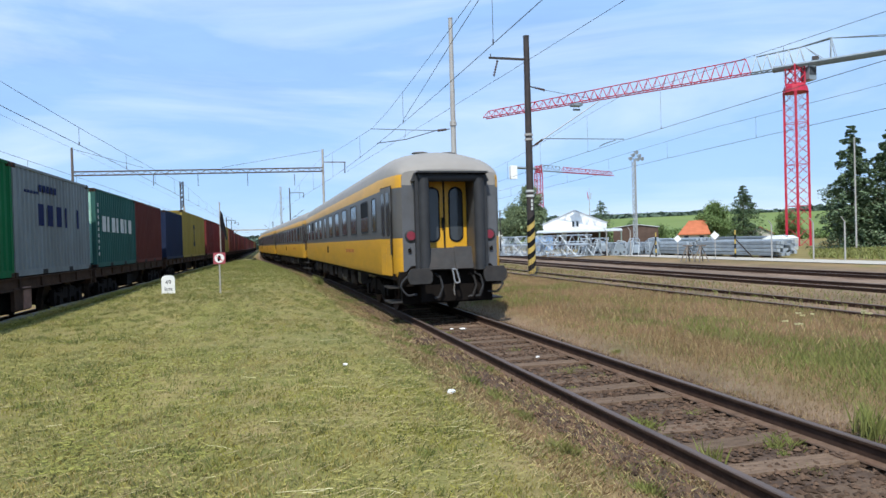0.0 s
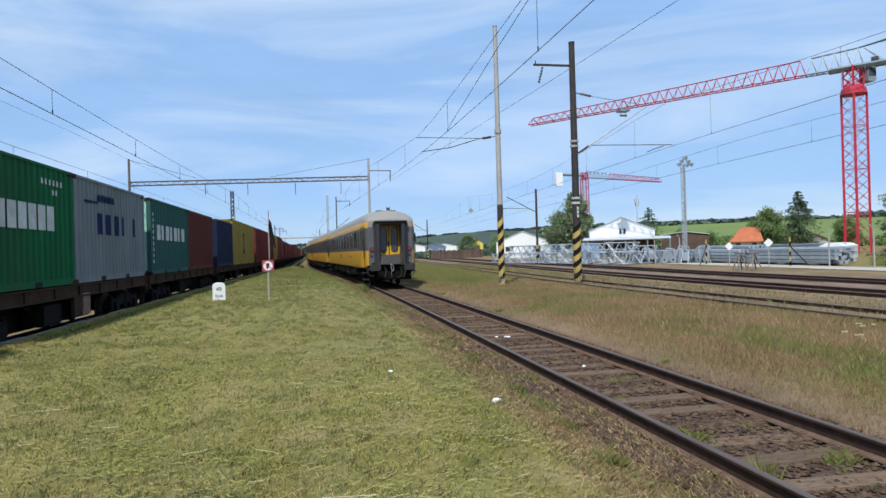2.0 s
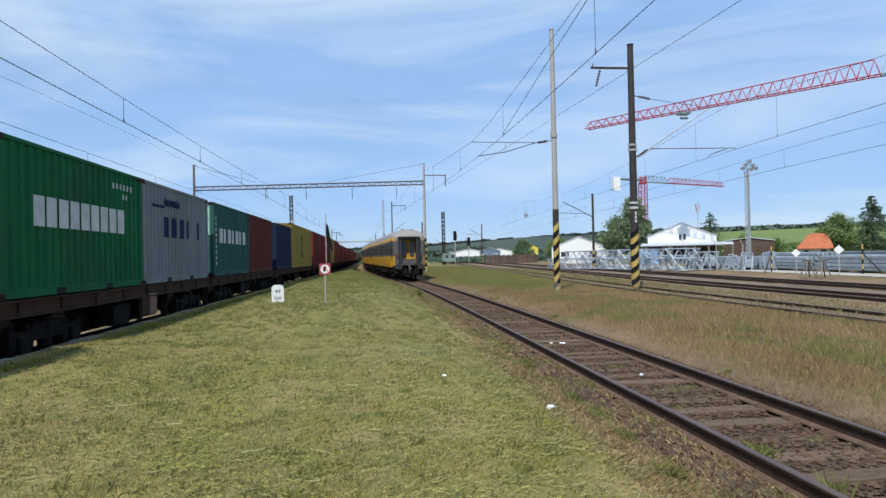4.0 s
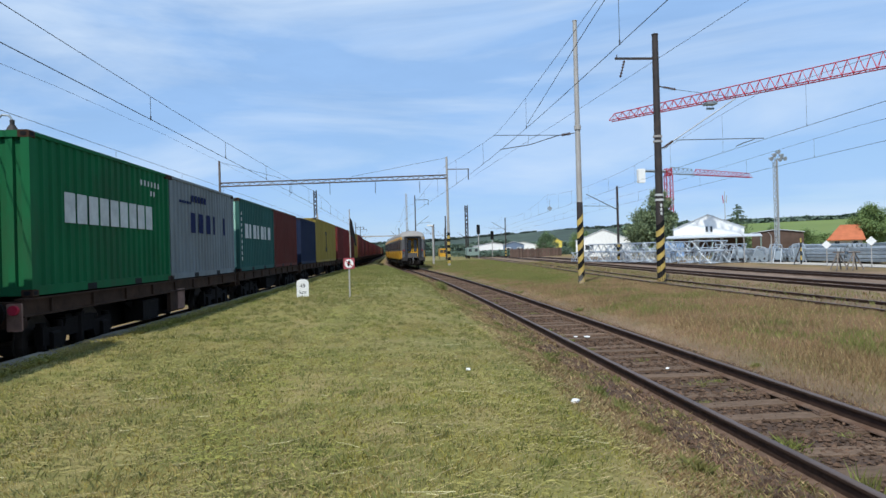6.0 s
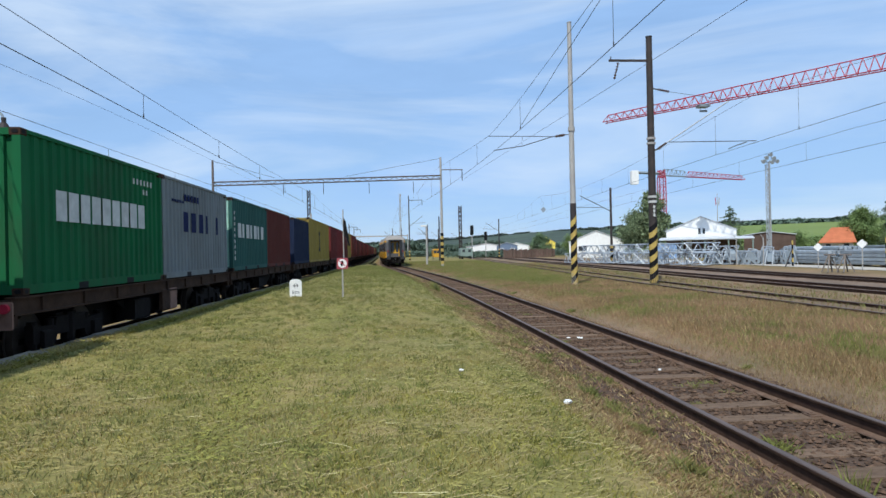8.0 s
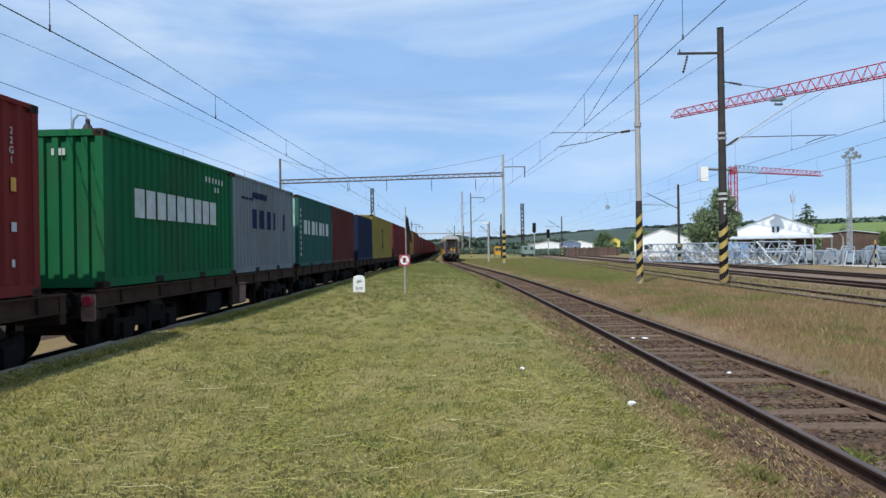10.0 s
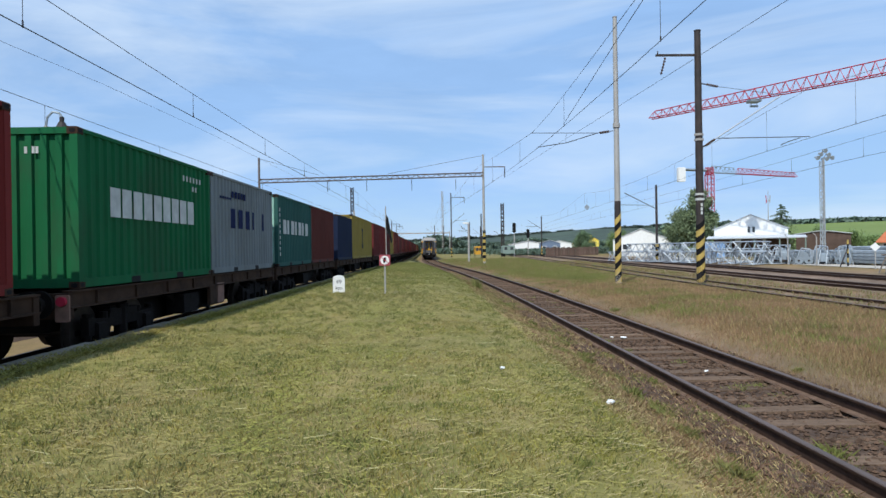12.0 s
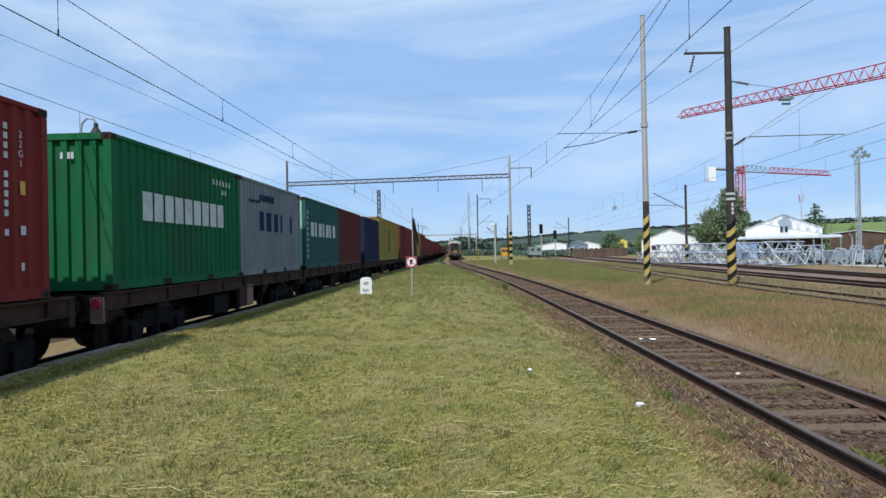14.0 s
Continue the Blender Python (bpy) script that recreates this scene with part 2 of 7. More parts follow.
# ---- mesh helpers ----
class Mesher:
    """Collects vertices and faces of one mesh; every added piece may take its own material slot."""

    def __init__(self):
        self.v, self.f, self.mi, self.mats = [], [], [], []

    def slot(self, m):
        if m not in self.mats:
            self.mats.append(m)
        return self.mats.index(m)

    def add(self, vs, fs, m=None):
        o = len(self.v)
        self.v += [tuple(p) for p in vs]
        k = self.slot(m) if m else 0
        for q in fs:
            self.f.append(tuple(i + o for i in q))
            self.mi.append(k)

    def box(self, x0, x1, y0, y1, z0, z1, m=None, c=0.0):
        """A box; c chamfers its edges along y by c metres."""
        if c:
            p = [(x0 + c, z0), (x1 - c, z0), (x1, z0 + c), (x1, z1 - c), (x1 - c, z1), (x0 + c, z1), (x0, z1 - c), (x0, z0 + c)]
            self.prism_y(p, y0, y1, m)
            return
        vs = [(x, y, z) for z in (z0, z1) for y in (y0, y1) for x in (x0, x1)]
        self.add(vs, [(0, 2, 3, 1), (4, 5, 7, 6), (0, 1, 5, 4), (2, 6, 7, 3), (0, 4, 6, 2), (1, 3, 7, 5)], m)

    def prism_y(self, prof, y0, y1, m=None):
        n = len(prof)
        vs = [(x, y0, z) for x, z in prof] + [(x, y1, z) for x, z in prof]
        fs = [(i, (i + 1) % n, n + (i + 1) % n, n + i) for i in range(n)]
        self.add(vs, fs + [tuple(range(n))[::-1], tuple(range(n, 2 * n))], m)

    def prism_z(self, prof, z0, z1, m=None):
        n = len(prof)
        vs = [(x, y, z0) for x, y in prof] + [(x, y, z1) for x, y in prof]
        fs = [(i, (i + 1) % n, n + (i + 1) % n, n + i) for i in range(n)]
        self.add(vs, fs + [tuple(range(n))[::-1], tuple(range(n, 2 * n))], m)

    def prism_x(self, prof, x0, x1, m=None):
        n = len(prof)
        vs = [(x0, y, z) for y, z in prof] + [(x1, y, z) for y, z in prof]
        fs = [(i, (i + 1) % n, n + (i + 1) % n, n + i) for i in range(n)]
        self.add(vs, fs + [tuple(range(n))[::-1], tuple(range(n, 2 * n))], m)

    def tube(self, a, b, r, r2=None, n=6, m=None):
        a, b = Vector(a), Vector(b)
        r2 = r if r2 is None else r2
        d = (b - a).normalized()
        u = d.orthogonal().normalized()
        w = d.cross(u)
        vs = []
        for p, q in ((a, r), (b, r2)):
            for i in range(n):
                t = 2 * math.pi * (i + 0.5) / n
                vs.append(p + u * q * math.cos(t) + w * q * math.sin(t))
        fs = [(i, (i + 1) % n, n + (i + 1) % n, n + i) for i in range(n)]
        self.add(vs, fs + [tuple(range(n))[::-1], tuple(range(n, 2 * n))], m)

    def path(self, pts, r, n=5, m=None):
        for a, b in zip(pts[:-1], pts[1:]):
            self.tube(a, b, r, n=n, m=m)

    def done(self, name, material=None, parent=None, label="", smooth=False):
        me = bpy.data.meshes.new(name)
        me.from_pydata(self.v, [], self.f)
        for m in (self.mats or [material]):
            me.materials.append(m)
        if len(self.mats) > 1:
            me.polygons.foreach_set("material_index", self.mi)
        if smooth:
            me.polygons.foreach_set("use_smooth", [True] * len(me.polygons))
        me.update()
        bm = bmesh.new()
        bm.from_mesh(me)
        bmesh.ops.recalc_face_normals(bm, faces=bm.faces)
        bm.to_mesh(me)
        bm.free()
        if smooth:
            me.set_sharp_from_angle(angle=radians(40))
        ob = new(name, me)
        if parent:
            ob.parent = parent
        if label:
            ob["label"] = label
        return ob


def raw(name, v, f, material, parent=None):
    """A mesh straight from arrays, for large loose stuff."""
    me = bpy.data.meshes.new(name)
    me.from_pydata(v, [], f)
    me.materials.append(material)
    ob = new(name, me)
    if parent:
        ob.parent = parent
    return ob


def lettering(parent, txt, size, material, m):
    """Flat raised characters as one mesh part."""
    cu = bpy.data.curves.new("inscription", "FONT")
    cu.body, cu.size, cu.align_x, cu.extrude = txt, size, "CENTER", 0.002
    tmp = bpy.data.objects.new("inscription", cu)
    scene.collection.objects.link(tmp)
    me = bpy.data.meshes.new_from_object(tmp)
    bpy.data.objects.remove(tmp)
    me.materials.clear()
    me.materials.append(material)
    o = new("inscription", me)
    o.parent = parent
    o.matrix_basis = m
    return o


def thing(name, m=None, label="", category="", group="", kind=""):
    e = new(name)
    e.empty_display_size = 0.3
    if m is not None:
        e.matrix_basis = m
    return tagged(e, label, category, group, kind)


# ---- plan: the lines of the tracks ----
def bent(ys, xs, reach=9.0):
    yy = np.arange(-90.0, 1500.0, 1.0)
    xx = np.interp(yy, ys, xs)
    k = int(reach)
    pad = np.concatenate([np.linspace(xx[0] - (xx[1] - xx[0]) * k, xx[0], k, endpoint=False), xx, xx[-1] + (xx[-1] - xx[-2]) * np.arange(1, k + 1)])
    xx = np.convolve(pad, np.ones(2 * k + 1) / (2 * k + 1), "valid")
    return lambda y: float(np.interp(y, yy, xx))


line_main = bent([-90, 5, 18, 30, 38, 48, 58, 74, 94, 120, 150, 300, 600, 1500], [3.9, 4.13, 4.24, 4.22, 4.08, 3.78, 3.32, 2.5, 1.65, 1.2, 1.25, 2.2, 3.2, 6.0])
line_freight = bent([-90, 10, 58, 80, 110, 160, 300, 600, 1500], [-9.5, -6.69, -5.345, -4.85, -4.5, -4.2, -3.2, -2.2, 0.6])
drift = bent([-90, 15, 35, 52, 66, 180, 400, 1500], [0, 0, 0.5, 1.75, 2.8, 10.5, 30, 140])
RIGHT = (13.5, 18.55, 23.6)


def heading(line, y):
    return math.degrees(math.atan2(line(y + 1) - line(y - 1), 2.0))


PLAT = 0.33                            # the grass platform above the rail heads


def ground_rows(y):
    """Cross-section of the ground at y: (x, z, cover) with cover 0 mown, 1 dry meadow, 2 bare."""
    f, p, d = line_freight(y), line_main(y), drift(y)
    far = min(1.0, max(0.0, (y - 60) / 60.0))
    g = 1 - 0.75 * min(1.0, max(0.0, (y - 38) / 22.0))
    pz = PLAT * (1 - far) - 0.12 * far
    return [(-1500, -0.3, 1), (-300, -0.3, 1), (-90, -0.3, 1), (-45, -0.3, 1), (-24, -0.3, 1), (f - 7.2, -0.3, 0.8), (f - 2.0, -0.3, 1.0), (f, -0.3, 1.5), (f + 1.62, -0.3, 1.6),
            (f + 1.64, pz + 0.05, 0), (f + 2.0, pz + 0.06, 0), (f + 2.8, pz + 0.03, 0), (0.55 * f + 0.45 * p, pz + 0.02, 0), (0.3 * f + 0.7 * p - 0.3, pz, 0), (p - 2.5, pz * 0.62, 0.2), (p - 1.75, pz * 0.2 - 0.1, 1.0), (p - 1.3, -0.2, 2), (p, -0.26, 2), (p + 1.3, -0.2, 2),
            (p + 1.8, -0.08, 1.4), (p + 2.6, -0.02, g), (p + 4.5, 0.0, g), (p + 6.5, 0.0, 0.9 * g), (11.6 + d, -0.05, 1.2 * g), (12.3 + d, -0.15, 2), (14.8 + d, -0.15, 1.7), (16.4 + d, -0.12, 1.6), (20.5 + d, -0.15, 2), (22 + d, -0.15, 2), (25.2 + d, -0.15, 2), (27.5 + d, 0.0, 1.2),
            (32 + d, 0.0, 0.6), (45 + d, 0.0, 0.5), (70 + d, 0.0, 0.4), (110 + d, 0, 0.4), (300 + d, -0.5, 0.4), (800, -2, 0.4), (2500, -5, 0.4)]


def build_ground():
    ys = list(np.arange(-60, 60, 1.5)) + list(np.arange(60, 200, 5)) + list(np.arange(200, 600, 40)) + [700, 900, 1200, 1490, 2500]
    v, f, c = [], [], []
    n = len(ground_rows(0))
    for y in ys:
        for x, z, k in ground_rows(y):
            z += 0.03 * noise.noise((x * 0.5, y * 0.5, 0)) if abs(x) < 40 else 0
            v.append((x, y, z)); c.append(k)
    for j in range(len(ys) - 1):
        for i in range(n - 1):
            f.append((j * n + i, j * n + i + 1, (j + 1) * n + i + 1, (j + 1) * n + i))
    m = bpy.data.materials.new("grass_ground")
    m.use_nodes = True
    nn, l = m.node_tree.nodes, m.node_tree.links
    b = nn["Principled BSDF"]
    b.inputs["Roughness"].default_value, b.inputs["Specular IOR Level"].default_value = 0.95, 0.15
    at = nn.new("ShaderNodeAttribute")
    at.attribute_name = "cover"
    co = nn.new("ShaderNodeTexCoord")

    def noise_ramp(scale, stops, detail=8, stretch=(1, 1, 1)):
        mp2 = nn.new("ShaderNodeMapping")
        mp2.inputs["Scale"].default_value = stretch
        t = nn.new("ShaderNodeTexNoise")
        t.inputs["Scale"].default_value, t.inputs["Detail"].default_value, t.inputs["Roughness"].default_value = scale, detail, 0.68
        r = nn.new("ShaderNodeValToRGB")
        while len(r.color_ramp.elements) < len(stops):
            r.color_ramp.elements.new(0.5)
        for e, (p, col) in zip(r.color_ramp.elements, stops):
            e.position, e.color = p, (*col, 1)
        l.new(co.outputs["Object"], mp2.inputs["Vector"]); l.new(mp2.outputs["Vector"], t.inputs["Vector"]); l.new(t.outputs["Fac"], r.inputs["Fac"])
        return r.outputs["Color"]

    def mix(fac, a, bb, lo, hi):
        mr = nn.new("ShaderNodeMapRange")
        mr.inputs["From Min"].default_value, mr.inputs["From Max"].default_value = lo, hi
        l.new(fac, mr.inputs["Value"])
        x = nn.new("ShaderNodeMixRGB")
        l.new(mr.outputs["Result"], x.inputs["Fac"]); l.new(a, x.inputs["Color1"]); l.new(bb, x.inputs["Color2"])
        return x.outputs["Color"]

    mown = noise_ramp(0.9, [(0.32, (0.13, 0.14, 0.04)), (0.5, (0.2, 0.185, 0.06)), (0.68, (0.28, 0.22, 0.098))])
    dry = noise_ramp(0.55, [(0.32, (0.125, 0.135, 0.036)), (0.44, (0.2, 0.145, 0.064)), (0.66, (0.26, 0.17, 0.09))])
    bare = noise_ramp(1.6, [(0.3, (0.13, 0.09, 0.066)), (0.55, (0.21, 0.15, 0.11)), (0.75, (0.28, 0.21, 0.157))])
    x1 = mix(at.outputs["Fac"], mown, dry, 0.0, 1.0)
    x2 = mix(at.outputs["Fac"], x1, bare, 1.05, 2.0)
    fine = noise_ramp(24, [(0.3, (0.80, 0.80, 0.80)), (0.7, (1.14, 1.14, 1.14))], 4, (0.5, 1.4, 1.0))
    broad = noise_ramp(0.5, [(0.35, (0.78, 0.80, 0.78)), (0.65, (1.18, 1.15, 1.12))], 3, (1.0, 0.35, 1.0))
    m0 = nn.new("ShaderNodeMixRGB")
    m0.blend_type = "MULTIPLY"
    m0.inputs["Fac"].default_value = 1
    l.new(x2, m0.inputs["Color1"]); l.new(broad, m0.inputs["Color2"])
    mu = nn.new("ShaderNodeMixRGB")
    mu.blend_type = "MULTIPLY"
    mu.inputs["Fac"].default_value = 1
    l.new(m0.outputs["Color"], mu.inputs["Color1"]); l.new(fine, mu.inputs["Color2"])
    l.new(mu.outputs["Color"], b.inputs["Base Color"])
    g = raw("ground", v, f, m)
    a = g.data.attributes.new("cover", "FLOAT", "POINT")
    a.data.foreach_set("value", c)
    g.data.polygons.foreach_set("use_smooth", [True] * len(g.data.polygons))
    tagged(g, "mown yellow-green grass and dry reddish meadow between railway tracks", "ground", kind="structure")
    return g


build_ground()


# ---- tracks ----
RAIL = [(-0.075, -0.172), (0.075, -0.172), (0.07, -0.158), (0.012, -0.14), (0.012, -0.045), (0.034, -0.032), (0.036, -0.008), (0.028, 0.0), (-0.028, 0.0), (-0.036, -0.008), (-0.034, -0.032), (-0.012, -0.045), (-0.012, -0.14), (-0.07, -0.158)]


def rail(line, side, y0, y1, parent, dz=0.0, off=0.0):
    ys = list(np.arange(y0, min(y1, 160), 3.0)) + list(np.arange(160, y1, 20.0)) + [y1]
    ys = sorted(set(y for y in ys if y0 <= y <= y1))
    mb = Mesher()
    n = len(RAIL)
    for y in ys:
        x = line(y) + off + side * 0.755
        mb.v += [(x + a, y, z + dz) for a, z in RAIL]
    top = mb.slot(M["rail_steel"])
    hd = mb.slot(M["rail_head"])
    # web and head sides take the steel with the head's shade painted in
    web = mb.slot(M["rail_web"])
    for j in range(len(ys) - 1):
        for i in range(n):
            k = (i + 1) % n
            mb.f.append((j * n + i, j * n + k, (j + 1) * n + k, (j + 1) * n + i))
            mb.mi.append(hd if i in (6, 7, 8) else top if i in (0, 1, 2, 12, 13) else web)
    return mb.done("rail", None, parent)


def stones(name, line, off, half, y0, y1, count, zf, parent, size=(0.01, 0.045)):
    rs = np.random.RandomState(3 + count)
    v, f = [], []
    u = rs.rand(count) ** 1.6
    for k in range(count):
        y = y0 + (y1 - y0) * u[k]
        s = size[0] + (size[1] - size[0]) * rs.rand() ** 2
        dx = (rs.rand() * 2 - 1) * half
        x = line(y) + off + dx
        z = zf(dx) + s * 0.25
        o = len(v)
        a = rs.rand(6) * 0.5 + 0.7
        th = rs.rand() * 6.28
        ct, st = math.cos(th) * s, math.sin(th) * s
        v += [(x + ct * a[0], y + st * a[0], z), (x - st * a[1], y + ct * a[1], z), (x - ct * a[2], y - st * a[2], z), (x + st * a[3], y - ct * a[3], z), (x, y, z + s * 0.6 * a[4]), (x, y, z - s * 0.5)]
        f += [(o, o + 1, o + 4), (o + 1, o + 2, o + 4), (o + 2, o + 3, o + 4), (o + 3, o, o + 4), (o + 1, o, o + 5), (o + 2, o + 1, o + 5), (o + 3, o + 2, o + 5), (o, o + 3, o + 5)]
    ob = raw(name, v, f, M["stone"], parent)
    ob["kind"] = "stuff"
    return ob


def sleeper_mesh(name, w=0.25, l=2.5, h=0.15):
    mb = Mesher()
    mb.box(-l / 2, l / 2, -w / 2, w / 2, -0.17 - h, -0.17, M["sleeper"], 0.012)
    for s in (-1, 1):
        mb.box(s * 0.755 - 0.17, s * 0.755 + 0.17, -0.085, 0.085, -0.17, -0.155, M["rail_steel"])
        for q in (-0.12, 0.12):
            mb.tube((s * 0.755 + q, 0.0, -0.155), (s * 0.755 + q, 0.0, -0.125), 0.018, n=6, m=M["rail_steel"])
            mb.box(s * 0.755 + q - 0.035, s * 0.755 + q + 0.035, -0.04, 0.04, -0.155, -0.138, M["rail_steel"])
    return mb.done(name)


def bed(line, off, y0, y1, parent, half=1.55, z=-0.2, edge=-0.27):
    mb = Mesher()
    ys = list(np.arange(y0, min(y1, 160), 3.0)) + list(np.arange(160, y1, 20.0)) + [y1]
    ys = sorted(set(y for y in ys if y0 <= y <= y1))
    prof = [(-half - 0.35, edge), (-half, z + 0.03), (-0.98, z + 0.034), (-0.88, z - 0.02), (-0.81, z - 0.065), (-0.69, z - 0.065), (-0.58, z - 0.006), (0, z - 0.008), (0.58, z - 0.006), (0.69, z - 0.065), (0.81, z - 0.065), (0.88, z - 0.02), (0.98, z + 0.034), (half, z + 0.03), (half + 0.35, edge)]
    n = len(prof)
    for y in ys:
        mb.v += [(line(y) + off + a, y, q + 0.02 * noise.noise((a * 2, y, 3))) for a, q in prof]
    for j in range(len(ys) - 1):
        for i in range(n - 1):
            mb.f.append((j * n + i, j * n + i + 1, (j + 1) * n + i + 1, (j + 1) * n + i)); mb.mi.append(0)
    return mb.done("ballast", M["ballast"], parent)


def track(name, line, off, y0, y1, sl0, sl1, label, dz=0.0, nst=0, gap=0.62):
    t = thing(name, pose(0, 0, 0), label, "railway track", "railway tracks", "structure")
    rail(line, -1, y0, y1, t, dz, off), rail(line, 1, y0, y1, t, dz, off)
    bed(line, off, y0, y1, t, half=1.25, z=-0.185 + dz, edge=-0.33 + dz)
    if nst:
        stones("ballast_stones", line, off, 1.3, max(y0, -4.0), 45, nst, lambda dx: (-0.158 if abs(dx) > 0.95 else -0.245 if 0.66 < abs(dx) < 0.85 else -0.186) + dz, t)
    first = None
    y = sl0
    k = 0
    while y < sl1 and k < 290:
        if first is None:
            first = sleeper_mesh("sleeper")
            first.parent = t
            s = first
        else:
            s = new("sleeper", first.data)
            s.parent = t
        s.matrix_basis = pose(line(y) + off + 0.03 * math.sin(k * 2.3), y, dz + 0.014 * math.sin(k * 1.7), 0, 0, -heading(line, y) + 2.2 * math.sin(k * 3.1))
        y += gap
        k += 1
    return t


track("main_track", line_main, 0, -30, 700, -11.48, 150, "single track with rusty rails on dark wooden sleepers in old brown ballast", nst=42000)
track("freight_track", line_freight, 0, -60, 700, -8, 60, "railway track under the container train beside the grass platform", dz=-0.02)
track("siding_track", drift, RIGHT[0], -30, 500, 2, 80, "overgrown siding with sunken rusty rails in dry grass", dz=-0.04, nst=5000)
track("station_track", drift, RIGHT[1], -30, 500, 5, 110, "railway track with brown rails on sandy ballast", dz=0.0, nst=4000)
track("yard_track", drift, RIGHT[2], -30, 500, 8, 110, "railway track beside the storage yard", dz=0.0, nst=3000)
for k, dx in enumerate((-4.75,)):
    track("outer_track", line_freight, dx, -40, 500, 20, 70, "railway track behind the container train", dz=-0.02)


def platform_edge():
    e = thing("platform_edge", pose(0, 0, 0), "weathered concrete slabs along the low grass platform", "platform edge", kind="structure")
    mb = Mesher()
    mb.box(-0.19, 0.19, -0.49, 0.49, -0.34, 0.0, None, 0.025)
    first = mb.done("slab", M["kerb"])
    first.parent = e
    y, k = 2.0, 0
    while y < 62:
        s = first if k == 0 else new("slab", first.data)
        s.parent = e
        s.matrix_basis = pose(line_freight(y) + 1.60 + 0.015 * math.sin(k * 5.1), y, PLAT + 0.085 + 0.01 * math.sin(k * 1.9), 0.5 * math.sin(k * 2.7), 0.6 * math.sin(k), -heading(line_freight, y))
        y += 1.0
        k += 1


platform_edge()


# ---- passenger coaches ----
COACH = 26.4
NOSE = [(0.0, 1.13, 3.45), (0.05, 1.2, 3.56), (0.2, 1.25, 3.70), (0.45, 1.30, 3.85), (0.9, 1.355, 3.95), (1.4, 1.405, 4.0)]
STATIONS = NOSE + [(7.5, 1.4125, 4.0), (13.05, 1.4125, 4.0), (18.6, 1.4125, 4.0)] + [(26.1 - q, w, top) for q, w, top in NOSE[::-1]]


def half_width(y):
    return float(np.interp(y, [s[0] for s in STATIONS], [s[1] for s in STATIONS]))


def shell(name, prof, material, parent, label=""):
    """A strip of the coach's skin: prof(half width, roof top) gives its points, swept over the stations."""
    mb = Mesher()
    n = len(prof(1.4, 4.05))
    for y, hw, top in STATIONS:
        mb.v += [(x, y, z) for x, z in prof(hw, top)]
    for j in range(len(STATIONS) - 1):
        for i in range(n - 1):
            mb.f.append((j * n + i, j * n + i + 1, (j + 1) * n + i + 1, (j + 1) * n + i)); mb.mi.append(0)
    return mb.done(name, material, parent, label, smooth=True)


def roof_prof(hw, top):
    pts = []
    for k in range(17):
        a = math.pi * k / 16
        x = -math.cos(a)
        pts.append((x * hw * 0.985, 3.32 + (top - 3.32) * (math.sin(a) ** 0.8)))
    return pts


def rounded(cx, cz, w, h, r, n=5):
    pts = []
    for qx, qz, a0 in ((1, 1, 0), (-1, 1, 90), (-1, -1, 180), (1, -1, 270)):
        for k in range(n):
            a = radians(a0 + 90 * k / (n - 1))
            pts.append((cx + qx * (w / 2 - r) + r * math.cos(a), cz + qz * (h / 2 - r) + r * math.sin(a)))
    return pts


def side_window(coach, side, y, w, z0=2.06, z1=2.93, opened=False):
    xo = side * (half_width(y) + 0.004)
    yaw = math.degrees(math.atan2(half_width(y + 0.3) - half_width(y - 0.3), 0.6)) * (-side)
    mb = Mesher()
    o = rounded(0, (z0 + z1) / 2, w, z1 - z0, 0.11)
    i = rounded(0, (z0 + z1) / 2, w - 0.07, z1 - z0 - 0.07, 0.085)
    n = len(o)
    d = 0.014 * side
    vs = [(0, a, b) for a, b in o] + [(d, a, b) for a, b in o] + [(d, a, b) for a, b in i] + [(-0.01 * side, a, b) for a, b in i]
    fs = []
    for k in range(n):
        q = (k + 1) % n
        fs += [(k, q, n + q, n + k), (n + k, n + q, 2 * n + q, 2 * n + k), (2 * n + k, 2 * n + q, 3 * n + q, 3 * n + k)]
    mb.add(vs, fs)
    f = mb.done("window_frame", M["rubber"], coach)
    f.matrix_basis = pose(xo, y, 0, 0, 0, yaw)
    mb = Mesher()
    mb.add([(0.003 * side, a, b) for a, b in i], [tuple(range(n))])
    p = mb.done("pane", M["black"] if opened else M["glass"], f, "dark tinted pane")
    if opened:
        mb = Mesher()
        zz = (z0 + z1) / 2
        mb.prism_x([(-w / 2 + 0.05, z0 + 0.05), (w / 2 - 0.05, z0 + 0.05), (w / 2 - 0.05, zz), (-w / 2 + 0.05, zz)], 0.005 * side, 0.009 * side)
        mb.done("lower_sash", M["glass"], f)
    return f


